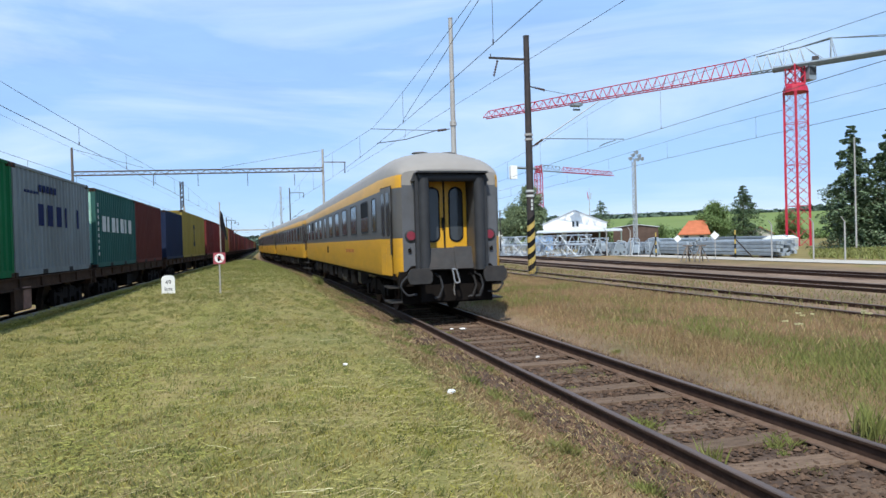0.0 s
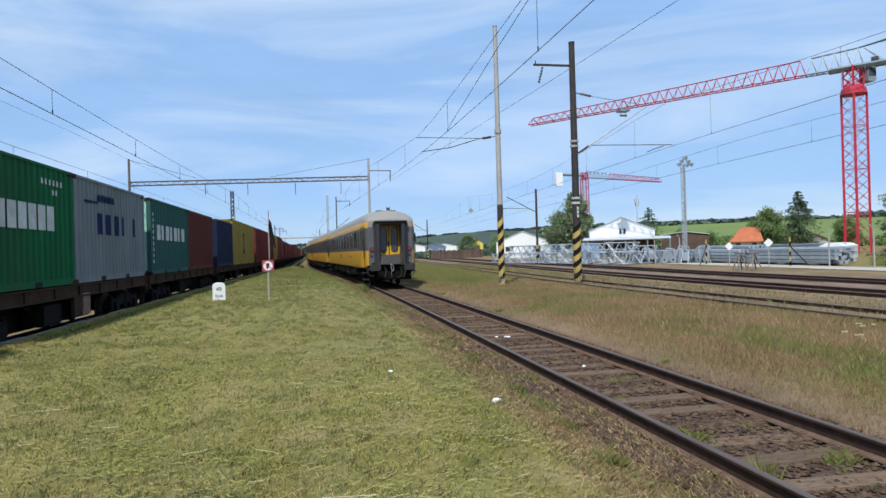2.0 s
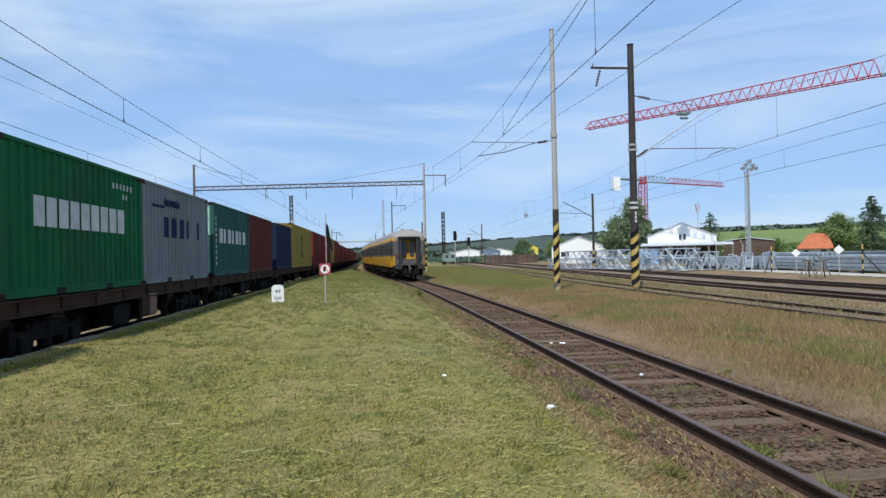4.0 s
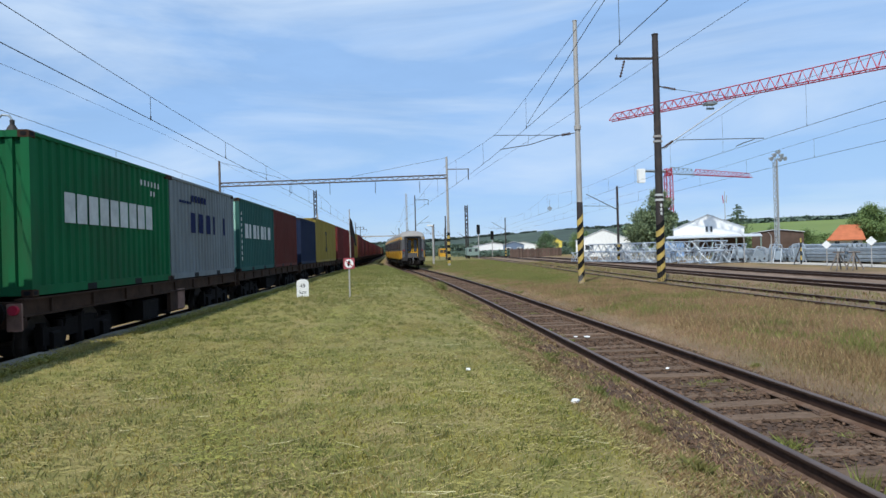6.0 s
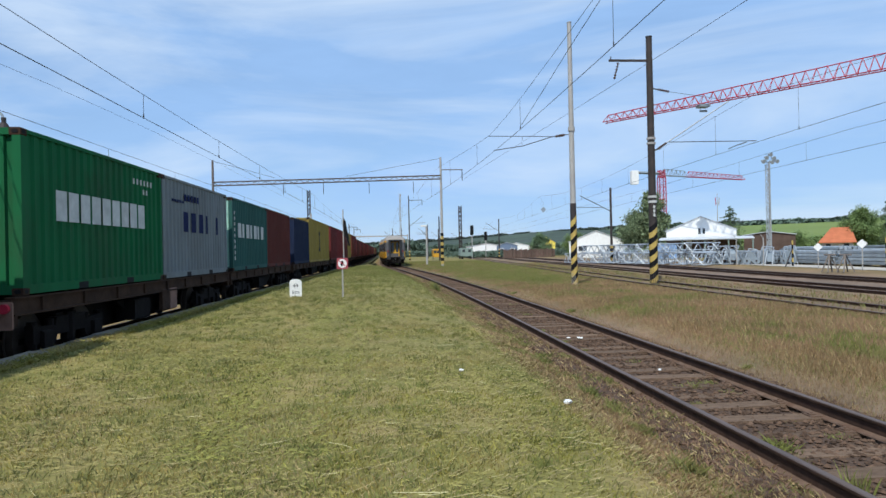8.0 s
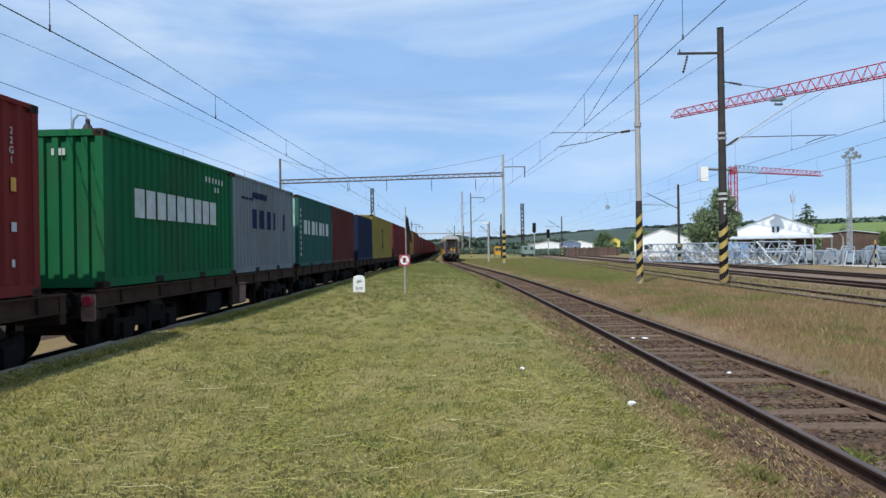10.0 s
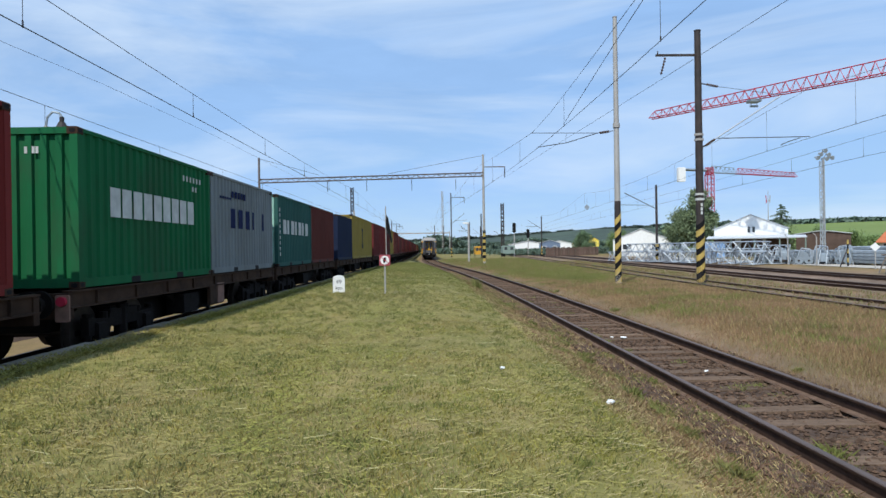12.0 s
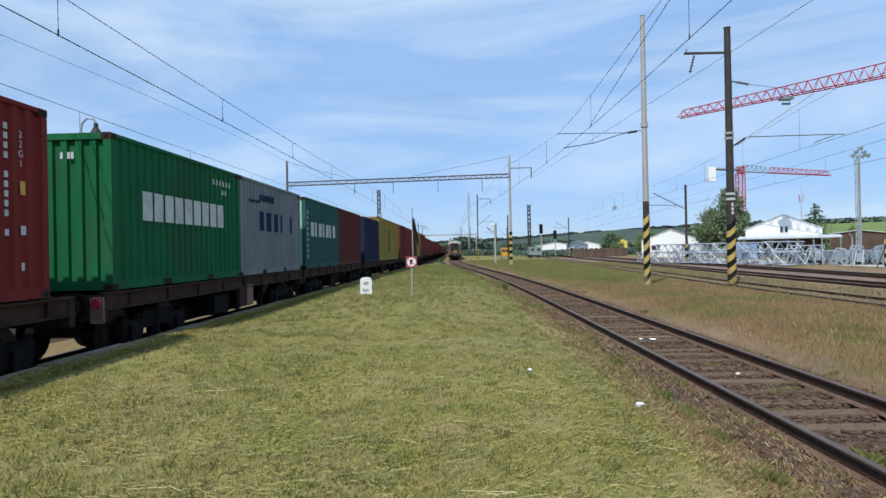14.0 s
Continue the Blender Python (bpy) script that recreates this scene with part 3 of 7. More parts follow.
def bogie(parent, y, wheelbase=2.5, r=0.46, freight=False):
    """Side frames, springs and two wheelsets; the wheelsets are parts so that they can turn."""
    mb = Mesher()
    for s in (-1, 1):
        x = s * 1.02
        a, b = wheelbase / 2 + 0.35, wheelbase / 2 - 0.35
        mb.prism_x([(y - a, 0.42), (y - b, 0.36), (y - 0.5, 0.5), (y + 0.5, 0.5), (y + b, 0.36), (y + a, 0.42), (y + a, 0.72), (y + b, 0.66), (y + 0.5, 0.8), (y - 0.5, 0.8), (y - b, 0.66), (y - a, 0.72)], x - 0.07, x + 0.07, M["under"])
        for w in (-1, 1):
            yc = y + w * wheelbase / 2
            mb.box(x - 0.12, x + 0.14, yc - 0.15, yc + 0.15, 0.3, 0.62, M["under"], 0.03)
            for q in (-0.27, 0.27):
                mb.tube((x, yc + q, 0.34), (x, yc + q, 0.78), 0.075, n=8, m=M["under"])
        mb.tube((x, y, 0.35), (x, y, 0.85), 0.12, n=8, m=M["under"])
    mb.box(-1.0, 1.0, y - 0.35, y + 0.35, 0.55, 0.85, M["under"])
    mb.done("bogie", None, parent)
    sets = []
    for w in (-1, 1):
        mb = Mesher()
        for s in (-1, 1):
            mb.tube((s * 0.70, 0, 0), (s * 0.82, 0, 0), r, n=24, m=M["wheel"])
            mb.tube((s * 0.68, 0, 0), (s * 0.705, 0, 0), r + 0.03, n=24, m=M["wheel"])
            mb.tube((s * 0.82, 0, 0), (s * 0.90, 0, 0), 0.13, n=10, m=M["wheel"])
            mb.box(s * 0.82 - 0.006, s * 0.82 + 0.012, -0.28, 0.28, -0.05, 0.05, M["under"])
        mb.tube((-0.95, 0, 0), (0.95, 0, 0), 0.08, n=8, m=M["wheel"])
        o = mb.done("wheelset", None, parent)
        o.matrix_basis = pose(0, y + w * wheelbase / 2, r)
        sets.append(o)
    return sets


def coach_end(coach, y, d):
    """End wall with gangway, doors, tail lamps and buffers at y; d is -1 for the end that faces back."""
    Y = lambda q: y + d * q            # q metres outwards
    lo = 1.05
    # the wall round the gangway opening
    for s in (-1, 1):
        mb = Mesher()
        pts = [(s * 0.62, lo), (s * 1.13, lo), (s * 1.13, 3.08), (s * 0.62, 3.08)]
        mb.prism_y(pts, Y(-0.04), Y(0.004))
        mb.done("end_panel", M["coach_light"], coach, "grey end panel")
        # thick rubber bellows upright
        mb = Mesher()
        prof = [(s * 0.655 + 0.125 * math.cos(k * math.pi / 5), Y(0.17) + 0.13 * math.sin(k * math.pi / 5)) for k in range(10)]
        mb.prism_z(prof, 1.12, 3.22)
        mb.box(s * 0.78 - 0.07, s * 0.78 + 0.07, min(Y(0.0), Y(0.16)), max(Y(0.0), Y(0.16)), 1.15, 3.3)
        mb.done("gangway_bellows", M["rubber"], coach, "thick black rubber gangway bellows", smooth=True)
        # tail lamp
        mb = Mesher()
        mb.tube((s * 0.945, Y(0.0), 1.93), (s * 0.945, Y(0.03), 1.93), 0.14, n=24)
        mb.tube((s * 0.945, Y(0.03), 1.93), (s * 0.945, Y(0.045), 1.93), 0.14, 0.115, n=24)
        ring = mb.done("lamp_ring", M["rubber"], coach, smooth=True)
        mb = Mesher()
        mb.tube((s * 0.945, Y(0.04), 1.93), (s * 0.945, Y(0.05), 1.93), 0.105, 0.1, n=24)
        mb.done("tail_lamp", M["lens"], ring, "red tail lamp lens", smooth=True)
        mb = Mesher()
        mb.box(s * 0.98 - 0.035, s * 0.98 + 0.035, min(Y(0), Y(0.04)), max(Y(0), Y(0.04)), 1.55, 1.63)
        mb.tube((s * 0.98, Y(0.03), 1.62), (s * 0.98, Y(0.08), 1.66), 0.013)
        mb.done("lamp_bracket", M["under"], coach)
        # buffer
        mb = Mesher()
        c = s * 0.875
        mb.tube((c, Y(-0.05), 1.06), (c, Y(0.28), 1.06), 0.13, n=12)
        mb.tube((c, Y(0.28), 1.06), (c, Y(0.5), 1.06), 0.09, n=12)
        mb.tube((c, Y(-0.02), 1.06), (c, Y(0.02), 1.06), 0.2, n=8)
        shank = mb.done("buffer", M["under"], coach)
        mb = Mesher()
        mb.prism_y([(c - 0.27, 0.93), (c - 0.22, 0.86), (c + 0.22, 0.86), (c + 0.27, 0.93), (c + 0.28, 1.08), (c + 0.20, 1.2), (c - 0.20, 1.2), (c - 0.28, 1.08)], Y(0.5), Y(0.56))
        mb.done("buffer_plate", M["plate"], shank, "worn grey rectangular buffer plate")
        # corner step and hand rail
        mb = Mesher()
        for z in (0.38, 0.72):
            mb.box(s * 1.18 - 0.2, s * 1.18 + 0.2, min(Y(-0.35), Y(-1.15)), max(Y(-0.35), Y(-1.15)), z, z + 0.035)
        mb.tube((s * 1.1, Y(-0.4), 0.4), (s * 1.1, Y(-0.4), 1.1), 0.02)
        mb.tube((s * 1.1, Y(-1.1), 0.4), (s * 1.1, Y(-1.1), 1.1), 0.02)
        mb.done("entry_step", M["plate"], coach)
        mb = Mesher()
        arc = [(s * (1.06 + 0.16 * math.sin(k * math.pi / 8)), Y(0.1), 1.02 - 0.44 * k / 8) for k in range(9)] + [(s * 0.85, Y(0.1), 0.6)]
        mb.path(arc, 0.022)
        mb.done("coupling_hose", M["rubber"], coach)
    mb = Mesher()
    mb.prism_y(roof_prof(1.13, 3.45) + [(1.13, 3.08), (0.6, 3.08), (0.6, 3.16), (-0.6, 3.16), (-0.6, 3.08), (-1.13, 3.08)], Y(-0.04), Y(0.002))
    mb.done("roof_end", M["coach_roof"], coach)
    mb = Mesher()
    mb.tube((-0.78, Y(0.17), 3.24), (0.78, Y(0.17), 3.24), 0.1, n=12)
    mb.prism_y([(-0.92, 3.16), (0.92, 3.16), (0.84, 3.35), (-0.84, 3.35)], Y(0.0), Y(0.14))
    mb.prism_y([(-0.84, 3.33), (0.84, 3.33), (0.82, 3.37), (-0.82, 3.37)], Y(0.0), Y(0.36))
    mb.done("gangway_bellows", M["rubber"], coach, "black rubber tube over the gangway", smooth=True)
    # recessed folding doors
    mb = Mesher()
    mb.box(-0.62, 0.62, min(Y(-0.60), Y(-0.56)), max(Y(-0.60), Y(-0.56)), 1.1, 3.3)
    for s in (-1, 1):
        mb.box(min(s * 0.58, s * 0.64), max(s * 0.58, s * 0.64), min(Y(-0.58), Y(0.0)), max(Y(-0.58), Y(0.0)), 1.1, 3.36)
    mb.box(-0.62, 0.62, min(Y(-0.58), Y(0)), max(Y(-0.58), Y(0)), 3.3, 3.36)
    mb.done("gangway_lining", M["coach_grey"], coach)
    for s in (-1, 1):
        mb = Mesher()
        mb.box(s * 0.29 - 0.265, s * 0.29 + 0.265, min(Y(-0.54), Y(-0.50)), max(Y(-0.54), Y(-0.50)), 1.25, 3.22, None, 0.0)
        dr = mb.done("end_door", M["door_yellow"], coach, "bright yellow folding gangway door")
        mb = Mesher()
        o = rounded(s * 0.29, 2.42, 0.36, 1.32, 0.17)
        mb.prism_y(o, Y(-0.505), Y(-0.488))
        mb.done("window_seal", M["black"], dr)
        mb = Mesher()
        mb.prism_y(rounded(s * 0.29, 2.42, 0.29, 1.24, 0.14), Y(-0.49), Y(-0.484))
        mb.done("pane", M["glass"], dr)
    mb = Mesher()
    mb.tube((0.0, Y(-0.49), 1.25), (0.0, Y(-0.49), 3.2), 0.015)
    mb.box(-0.07, -0.02, min(Y(-0.50), Y(-0.45)), max(Y(-0.50), Y(-0.45)), 2.1, 2.35)
    mb.done("door_handle", M["black"], coach)
    # raised bridge plate
    mb = Mesher()
    mb.prism_x([(Y(0.02), 1.12), (Y(0.30), 1.16), (Y(0.16), 1.64), (Y(0.12), 1.64)], -0.60, 0.02)
    mb.prism_x([(Y(0.02), 1.12), (Y(0.32), 1.16), (Y(0.17), 1.66), (Y(0.13), 1.66)], 0.02, 0.44)
    mb.done("bridge_plate", M["plate"], coach, "raised steel gangway bridge plate")
    # headstock, coupling and pipes
    mb = Mesher()
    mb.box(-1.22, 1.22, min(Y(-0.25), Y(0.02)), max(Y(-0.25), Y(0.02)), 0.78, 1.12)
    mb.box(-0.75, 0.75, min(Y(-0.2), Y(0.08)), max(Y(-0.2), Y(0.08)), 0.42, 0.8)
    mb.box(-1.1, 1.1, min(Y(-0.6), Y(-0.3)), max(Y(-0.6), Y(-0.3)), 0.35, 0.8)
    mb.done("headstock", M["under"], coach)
    mb = Mesher()
    mb.box(-0.06, 0.06, min(Y(0.02), Y(0.3)), max(Y(0.02), Y(0.3)), 0.96, 1.12)
    mb.done("draw_hook", M["under"], coach)
    mb = Mesher()
    mb.path([(-0.07, Y(0.3), 1.16), (-0.03, Y(0.34), 0.88), (0.02, Y(0.35), 0.83), (0.09, Y(0.34), 0.86), (0.03, Y(0.3), 1.14), (-0.07, Y(0.3), 1.16)], 0.017, 6)
    mb.path([(-0.02, Y(0.33), 0.88), (-0.04, Y(0.3), 0.7), (-0.02, Y(0.28), 0.56)], 0.013, 6)
    mb.done("coupling_shackle", M["chrome"], coach, "bright metal coupling shackle")
    for x0 in (0.38, -0.42, 0.55):
        mb = Mesher()
        mb.path([(x0, Y(0.06), 1.05), (x0 + 0.09, Y(0.2), 0.98), (x0 + 0.14, Y(0.22), 0.75), (x0 + 0.06, Y(0.18), 0.52), (x0 - 0.02, Y(0.12), 0.5)], 0.026, 6)
        mb.done("brake_hose", M["plate"] if x0 == 0.38 else M["rubber"], coach)


def coach_prototype():
    c = thing("passenger_coach", pose(0, 0, 0), "yellow and dark grey passenger coach with a pale dusty roof", "train coach", "coaches of the train")
    shell("roof", roof_prof, M["coach_roof"], c, "pale dusty grey roof")
    for s in (-1, 1):
        shell("lower_side", lambda hw, top: [(s * hw * 0.97, 1.0), (s * hw, 1.12), (s * hw, 1.88)], M["coach_yellow"], c, "yellow lower side")
        shell("window_band", lambda hw, top: [(s * hw, 1.88), (s * hw, 3.03)], M["coach_grey"], c, "dark grey window band")
        shell("cantrail", lambda hw, top: [(s * hw, 3.03), (s * hw, 3.24), (s * hw * 0.985, 3.32)], M["coach_yellow"], c, "yellow stripe under the roof")
        side_window(c, s, 2.05, 0.62)
        for k in range(10):
            side_window(c, s, 3.55 + 2.11 * k, 1.22 if k not in (5,) else 0.8, opened=(k in (0, 8)))
        side_window(c, s, 24.1, 0.62)
        for yd in (0.78, 25.32):
            xo = s * (half_width(yd) + 0.006)
            yaw = math.degrees(math.atan2(half_width(yd + 0.3) - half_width(yd - 0.3), 0.6)) * (-s)
            mb = Mesher()
            d2, d3 = sorted((0.0, 0.006 * s))
            mb.box(d2, d3, -0.42, 0.42, 1.0, 3.10, M["black"])
            d0, d1 = sorted((0.006 * s, 0.016 * s))
            for q0, q1 in ((-0.4, -0.008), (0.008, 0.4)):
                mb.box(d0, d1, q0, q1, 1.88, 3.08, M["coach_grey"])
                mb.box(d0, d1, q0, q1, 1.02, 1.876, M["coach_yellow"])
            dr = mb.done("entry_door", None, c, "yellow and grey folding entry door")
            dr.matrix_basis = pose(xo, yd, 0, 0, 0, yaw)
            for q in (-0.19, 0.19):
                mb = Mesher()
                mb.prism_x(rounded(q, 2.45, 0.24, 1.02, 0.1), 0.02 * s, 0.027 * s)
                mb.done("pane", M["glass"], dr)
            mb = Mesher()
            mb.tube((0.05 * s, -0.47, 1.5), (0.05 * s, -0.47, 2.5), 0.018, n=6)
            mb.done("grab_rail", M["plate"], dr)
        # marks on the side: a red outline badge, a number box, a data panel
        x = s * 1.4165
        mb = Mesher()
        for yy, ww in ((6.05, 0.5), (6.75, 0.5), (7.35, 0.4)):
            mb.box(min(x, x + 0.003 * s), max(x, x + 0.003 * s), yy - ww / 2, yy + ww / 2, 1.52, 1.62)
        mb.done("side_badge", M["badge"], c, "row of small faded orange-red marks")
        mb = Mesher()
        mb.box(min(x, x + 0.003 * s), max(x, x + 0.003 * s), 13.0, 13.5, 1.45, 1.72)
        mb.done("data_panel", M["under"], c)
        for k in range(9):
            mb = Mesher()
            mb.box(min(s * 0.85, s * 1.3), max(s * 0.85, s * 1.3), 6.6 + 1.55 * k, 6.6 + 1.55 * k + (1.3 if k % 3 else 0.8), 0.5 + 0.1 * (k % 2), 1.02, None, 0.03)
            mb.done("underfloor_box", M["under"], c)
        mb = Mesher()
        mb.box(min(s * 1.0, s * 1.25), max(s * 1.0, s * 1.25), 5.6, 6.2, 0.55, 1.0, None, 0.05)
        mb.done("battery_box", M["plate"], c)
        mb = Mesher()
        mb.tube((s * 1.1, 8.5, 0.62), (s * 1.1, 10.2, 0.62), 0.2, n=12)
        mb.done("air_tank", M["plate"], c)
    mb = Mesher()
    mb.box(-1.3, 1.3, 0.3, 25.8, 0.92, 1.06)
    mb.done("floor_frame", M["under"], c)
    for yy, xx in ((1.3, -0.35), (1.3, 0.35), (8.0, 0.0), (15.0, 0.0), (24.6, 0.0)):
        mb = Mesher()
        mb.tube((xx, yy, 3.92), (xx, yy, 3.985), 0.18, 0.17, n=14)
        mb.tube((xx, yy, 3.985), (xx, yy, 4.005), 0.21, 0.15, n=14)
        mb.done("roof_vent", M["coach_roof"], c, smooth=True)
    coach_end(c, 0.0, -1)
    coach_end(c, 26.1, 1)
    sets = bogie(c, 3.75) + bogie(c, 22.35)
    return c


coach = coach_prototype()
coaches = [coach] + [copy_thing(coach, pose(0, 40 + COACH * k, 0)) for k in range(1, 5)]
tagged(coaches[0], "yellow and grey last coach with red tail lamps and black gangway")


# ---- containers ----
def corrugated(pts_fn, length, pitch, depth, z0, z1, m, steep=0.17):
    """A trapezoid-corrugated sheet: pts_fn(along, depth) -> (x, y)."""
    mb = Mesher()
    n = max(2, int(round(length / pitch)))
    p = length / n
    line = []
    for k in range(n):
        a = k * p
        line += [(a, 0), (a + (0.5 - steep) * p, 0), (a + 0.5 * p, depth), (a + (1 - steep) * p, depth)]
    line.append((length, 0))
    vs = []
    for z in (z0, z1):
        for a, d in line:
            x, y = pts_fn(a, d)
            vs.append((x, y, z))
    q = len(line)
    mb.add(vs, [(i, i + 1, q + i + 1, q + i) for i in range(q - 1)], m)
    return mb


def paint(name, col, dirt=(0.14, 0.10, 0.07), amt=0.35):
    return mat(name, col, 0.76, 0, 0.2, 1.6, 0.06, 3, dirt, amt, 1.1, spec=0.1, stretch=(1, 1, 0.3))


PAINT = dict(green=paint("container_green", (0.013, 0.112, 0.042), (0.034, 0.05, 0.03), 0.7), grey=paint("container_pale_grey", (0.185, 0.205, 0.21), (0.115, 0.11, 0.10), 0.6), jade=paint("container_teal", (0.034, 0.098, 0.085), (0.03, 0.062, 0.054)),
             brown=paint("container_red_brown", (0.105, 0.028, 0.022), (0.05, 0.022, 0.018)), blue=paint("container_navy", (0.016, 0.024, 0.055), (0.018, 0.02, 0.028)), yellow=paint("container_yellow", (0.29, 0.215, 0.05), (0.13, 0.095, 0.035)),
             red=paint("container_red", (0.135, 0.028, 0.025), (0.065, 0.022, 0.02)), orange=paint("container_rust_orange", (0.145, 0.04, 0.026), (0.07, 0.03, 0.022)), maroon=paint("container_maroon", (0.17, 0.026, 0.023), (0.075, 0.02, 0.018)),
             mint=paint("container_mint_end", (0.33, 0.55, 0.46), (0.2, 0.3, 0.26)))
protos = {}


def container(colour, length, height, label, y, x_side, z, yaw, end=None, near=False):
    """A steel box: corrugated sides and ends, roof, rails, posts and corner castings. Origin: middle of its back end's foot."""
    key = (colour, length, height, end, near)
    m = pose(x_side, y, z, 0, 0, yaw)
    if key in protos:
        c = copy_thing(protos[key], m)
        return tagged(c, label)
    pm = PAINT[colour]
    c = thing("shipping_container", m, label, "container", "containers of the freight train")
    protos[key] = c
    W, L, H = 1.219, length, height
    for s in (-1, 1):
        mb = corrugated(lambda a, d: (s * (W - 0.012 - d), 0.13 + a), L - 0.26, 0.276, 0.036, 0.16, H - 0.07, pm)
        mb.done("side_wall", None, c)
        mb = Mesher()
        mb.box(s * W - 0.06 * (s > 0) , s * W + 0.06 * (s < 0), 0.1, L - 0.1, H - 0.075, H - 0.004, pm, 0.008)
        mb.done("top_rail", None, c)
        mb = Mesher()
        mb.box(s * W - 0.05 * (s > 0), s * W + 0.05 * (s < 0), 0.1, L - 0.1, 0.02, 0.165, pm)
        for yy in ((0.5 - 0.175) * L, (0.5 + 0.175) * L):
            mb.box(s * (W + 0.002) - 0.05 * (s > 0), s * (W + 0.002) + 0.05 * (s < 0), yy - 0.18, yy + 0.18, 0.02, 0.135, M["black"])
        mb.done("bottom_rail", None, c)
        for yy in (0.0, L - 0.13):
            mb = Mesher()
            mb.box(min(s * W, s * (W - 0.13)), max(s * W, s * (W - 0.13)), yy, yy + 0.13, 0.11, H - 0.11, pm, 0.012)
            mb.done("corner_post", None, c)
            for zz in (0.0, H - 0.118):
                mb = Mesher()
                a, b = sorted((s * (W + 0.003), s * (W - 0.17)))
                mb.box(a, b, yy - 0.004 if yy < 1 else yy - 0.045, yy + 0.175 if yy < 1 else yy + 0.134, zz, zz + 0.118, M["frame_rust"], 0.014)
                yh = yy - 0.008 if yy < 1 else yy + 0.138
                cx = s * (W - 0.08)
                mb.prism_y(rounded(cx, zz + 0.06, 0.1, 0.062, 0.03), yh - 0.002, yh + 0.002, M["black"])
                mb.prism_x([(a2 + (yy + 0.085 if yy < 1 else yy + 0.045), b2) for a2, b2 in rounded(0, zz + 0.06, 0.1, 0.062, 0.03)], s * (W + 0.0035), s * (W + 0.006), M["black"])
                mb.done("corner_casting", None, c)
    mb = Mesher()
    mb.box(-W + 0.05, W - 0.05, 0.06, L - 0.06, H - 0.05, H - 0.03, pm)
    n = int(L / 0.4)
    for k in range(n):
        mb.box(-W + 0.1, W - 0.1, 0.2 + k * 0.4, 0.36 + k * 0.4, H - 0.032, H - 0.012, pm)
    mb.done("roof_sheet", None, c)
    mb = Mesher()
    mb.box(-W + 0.04, W - 0.04, 0.06, L - 0.06, 0.03, 0.15, M["under"])
    mb.done("floor_beams", None, c)
    em = PAINT[end] if end in PAINT else pm
    for yy, d in ((0.03, 1), (L - 0.03, -1)):
        if end == "doors" or (end in PAINT) and d == 1:
            mb = Mesher()
            for s in (-1, 1):
                mb.box(min(s * 0.012, s * 1.09), max(s * 0.012, s * 1.09), min(yy, yy + 0.04 * d), max(yy, yy + 0.04 * d), 0.16, H - 0.12, em)
                for zz in (0.5, 1.0, 1.5, 2.0):
                    mb.box(min(s * 0.03, s * 1.07), max(s * 0.03, s * 1.07), min(yy - 0.012 * d, yy), max(yy - 0.012 * d, yy), zz, zz + 0.25, em)
            mb.done("door_leaf", None, c)
            for xx in (-0.85, -0.35, 0.35, 0.85):
                mb = Mesher()
                mb.tube((xx, yy - 0.045 * d, 0.14), (xx, yy - 0.045 * d, H - 0.12), 0.02, n=6, m=em)
                for zz in (0.3, 1.0, 1.7, 2.2):
                    mb.box(xx - 0.06, xx + 0.06, min(yy - 0.05 * d, yy), max(yy - 0.05 * d, yy), zz, zz + 0.06, M["galv"])
                mb.done("locking_bar", None, c)
        else:
            mb = corrugated(lambda a, q: (-1.09 + a, yy + d * q), 2.18, 0.2422, 0.05, 0.16, H - 0.11, pm, 0.08)
            mb.done("end_wall", None, c)
        mb = Mesher()
        mb.box(-1.09, 1.09, min(yy - 0.02 * d, yy + 0.05 * d), max(yy - 0.02 * d, yy + 0.05 * d), 0.02, 0.165, pm)
        mb.done("end_sill", None, c)
        mb = Mesher()
        mb.box(-1.09, 1.09, min(yy - 0.02 * d, yy + 0.05 * d), max(yy - 0.02 * d, yy + 0.05 * d), H - 0.11, H - 0.005, pm)
        mb.done("end_header", None, c)
    return c


def marks(c, name, boxes, m, label=""):
    """Painted blocks on a container's right side, one part each: (y0, y1, z0, z1)."""
    for y0, y1, z0, z1 in boxes:
        mb = Mesher()
        mb.box(1.2085, 1.2115, y0, y1, z0, z1, m)
        o = mb.done(name, None, c, label)


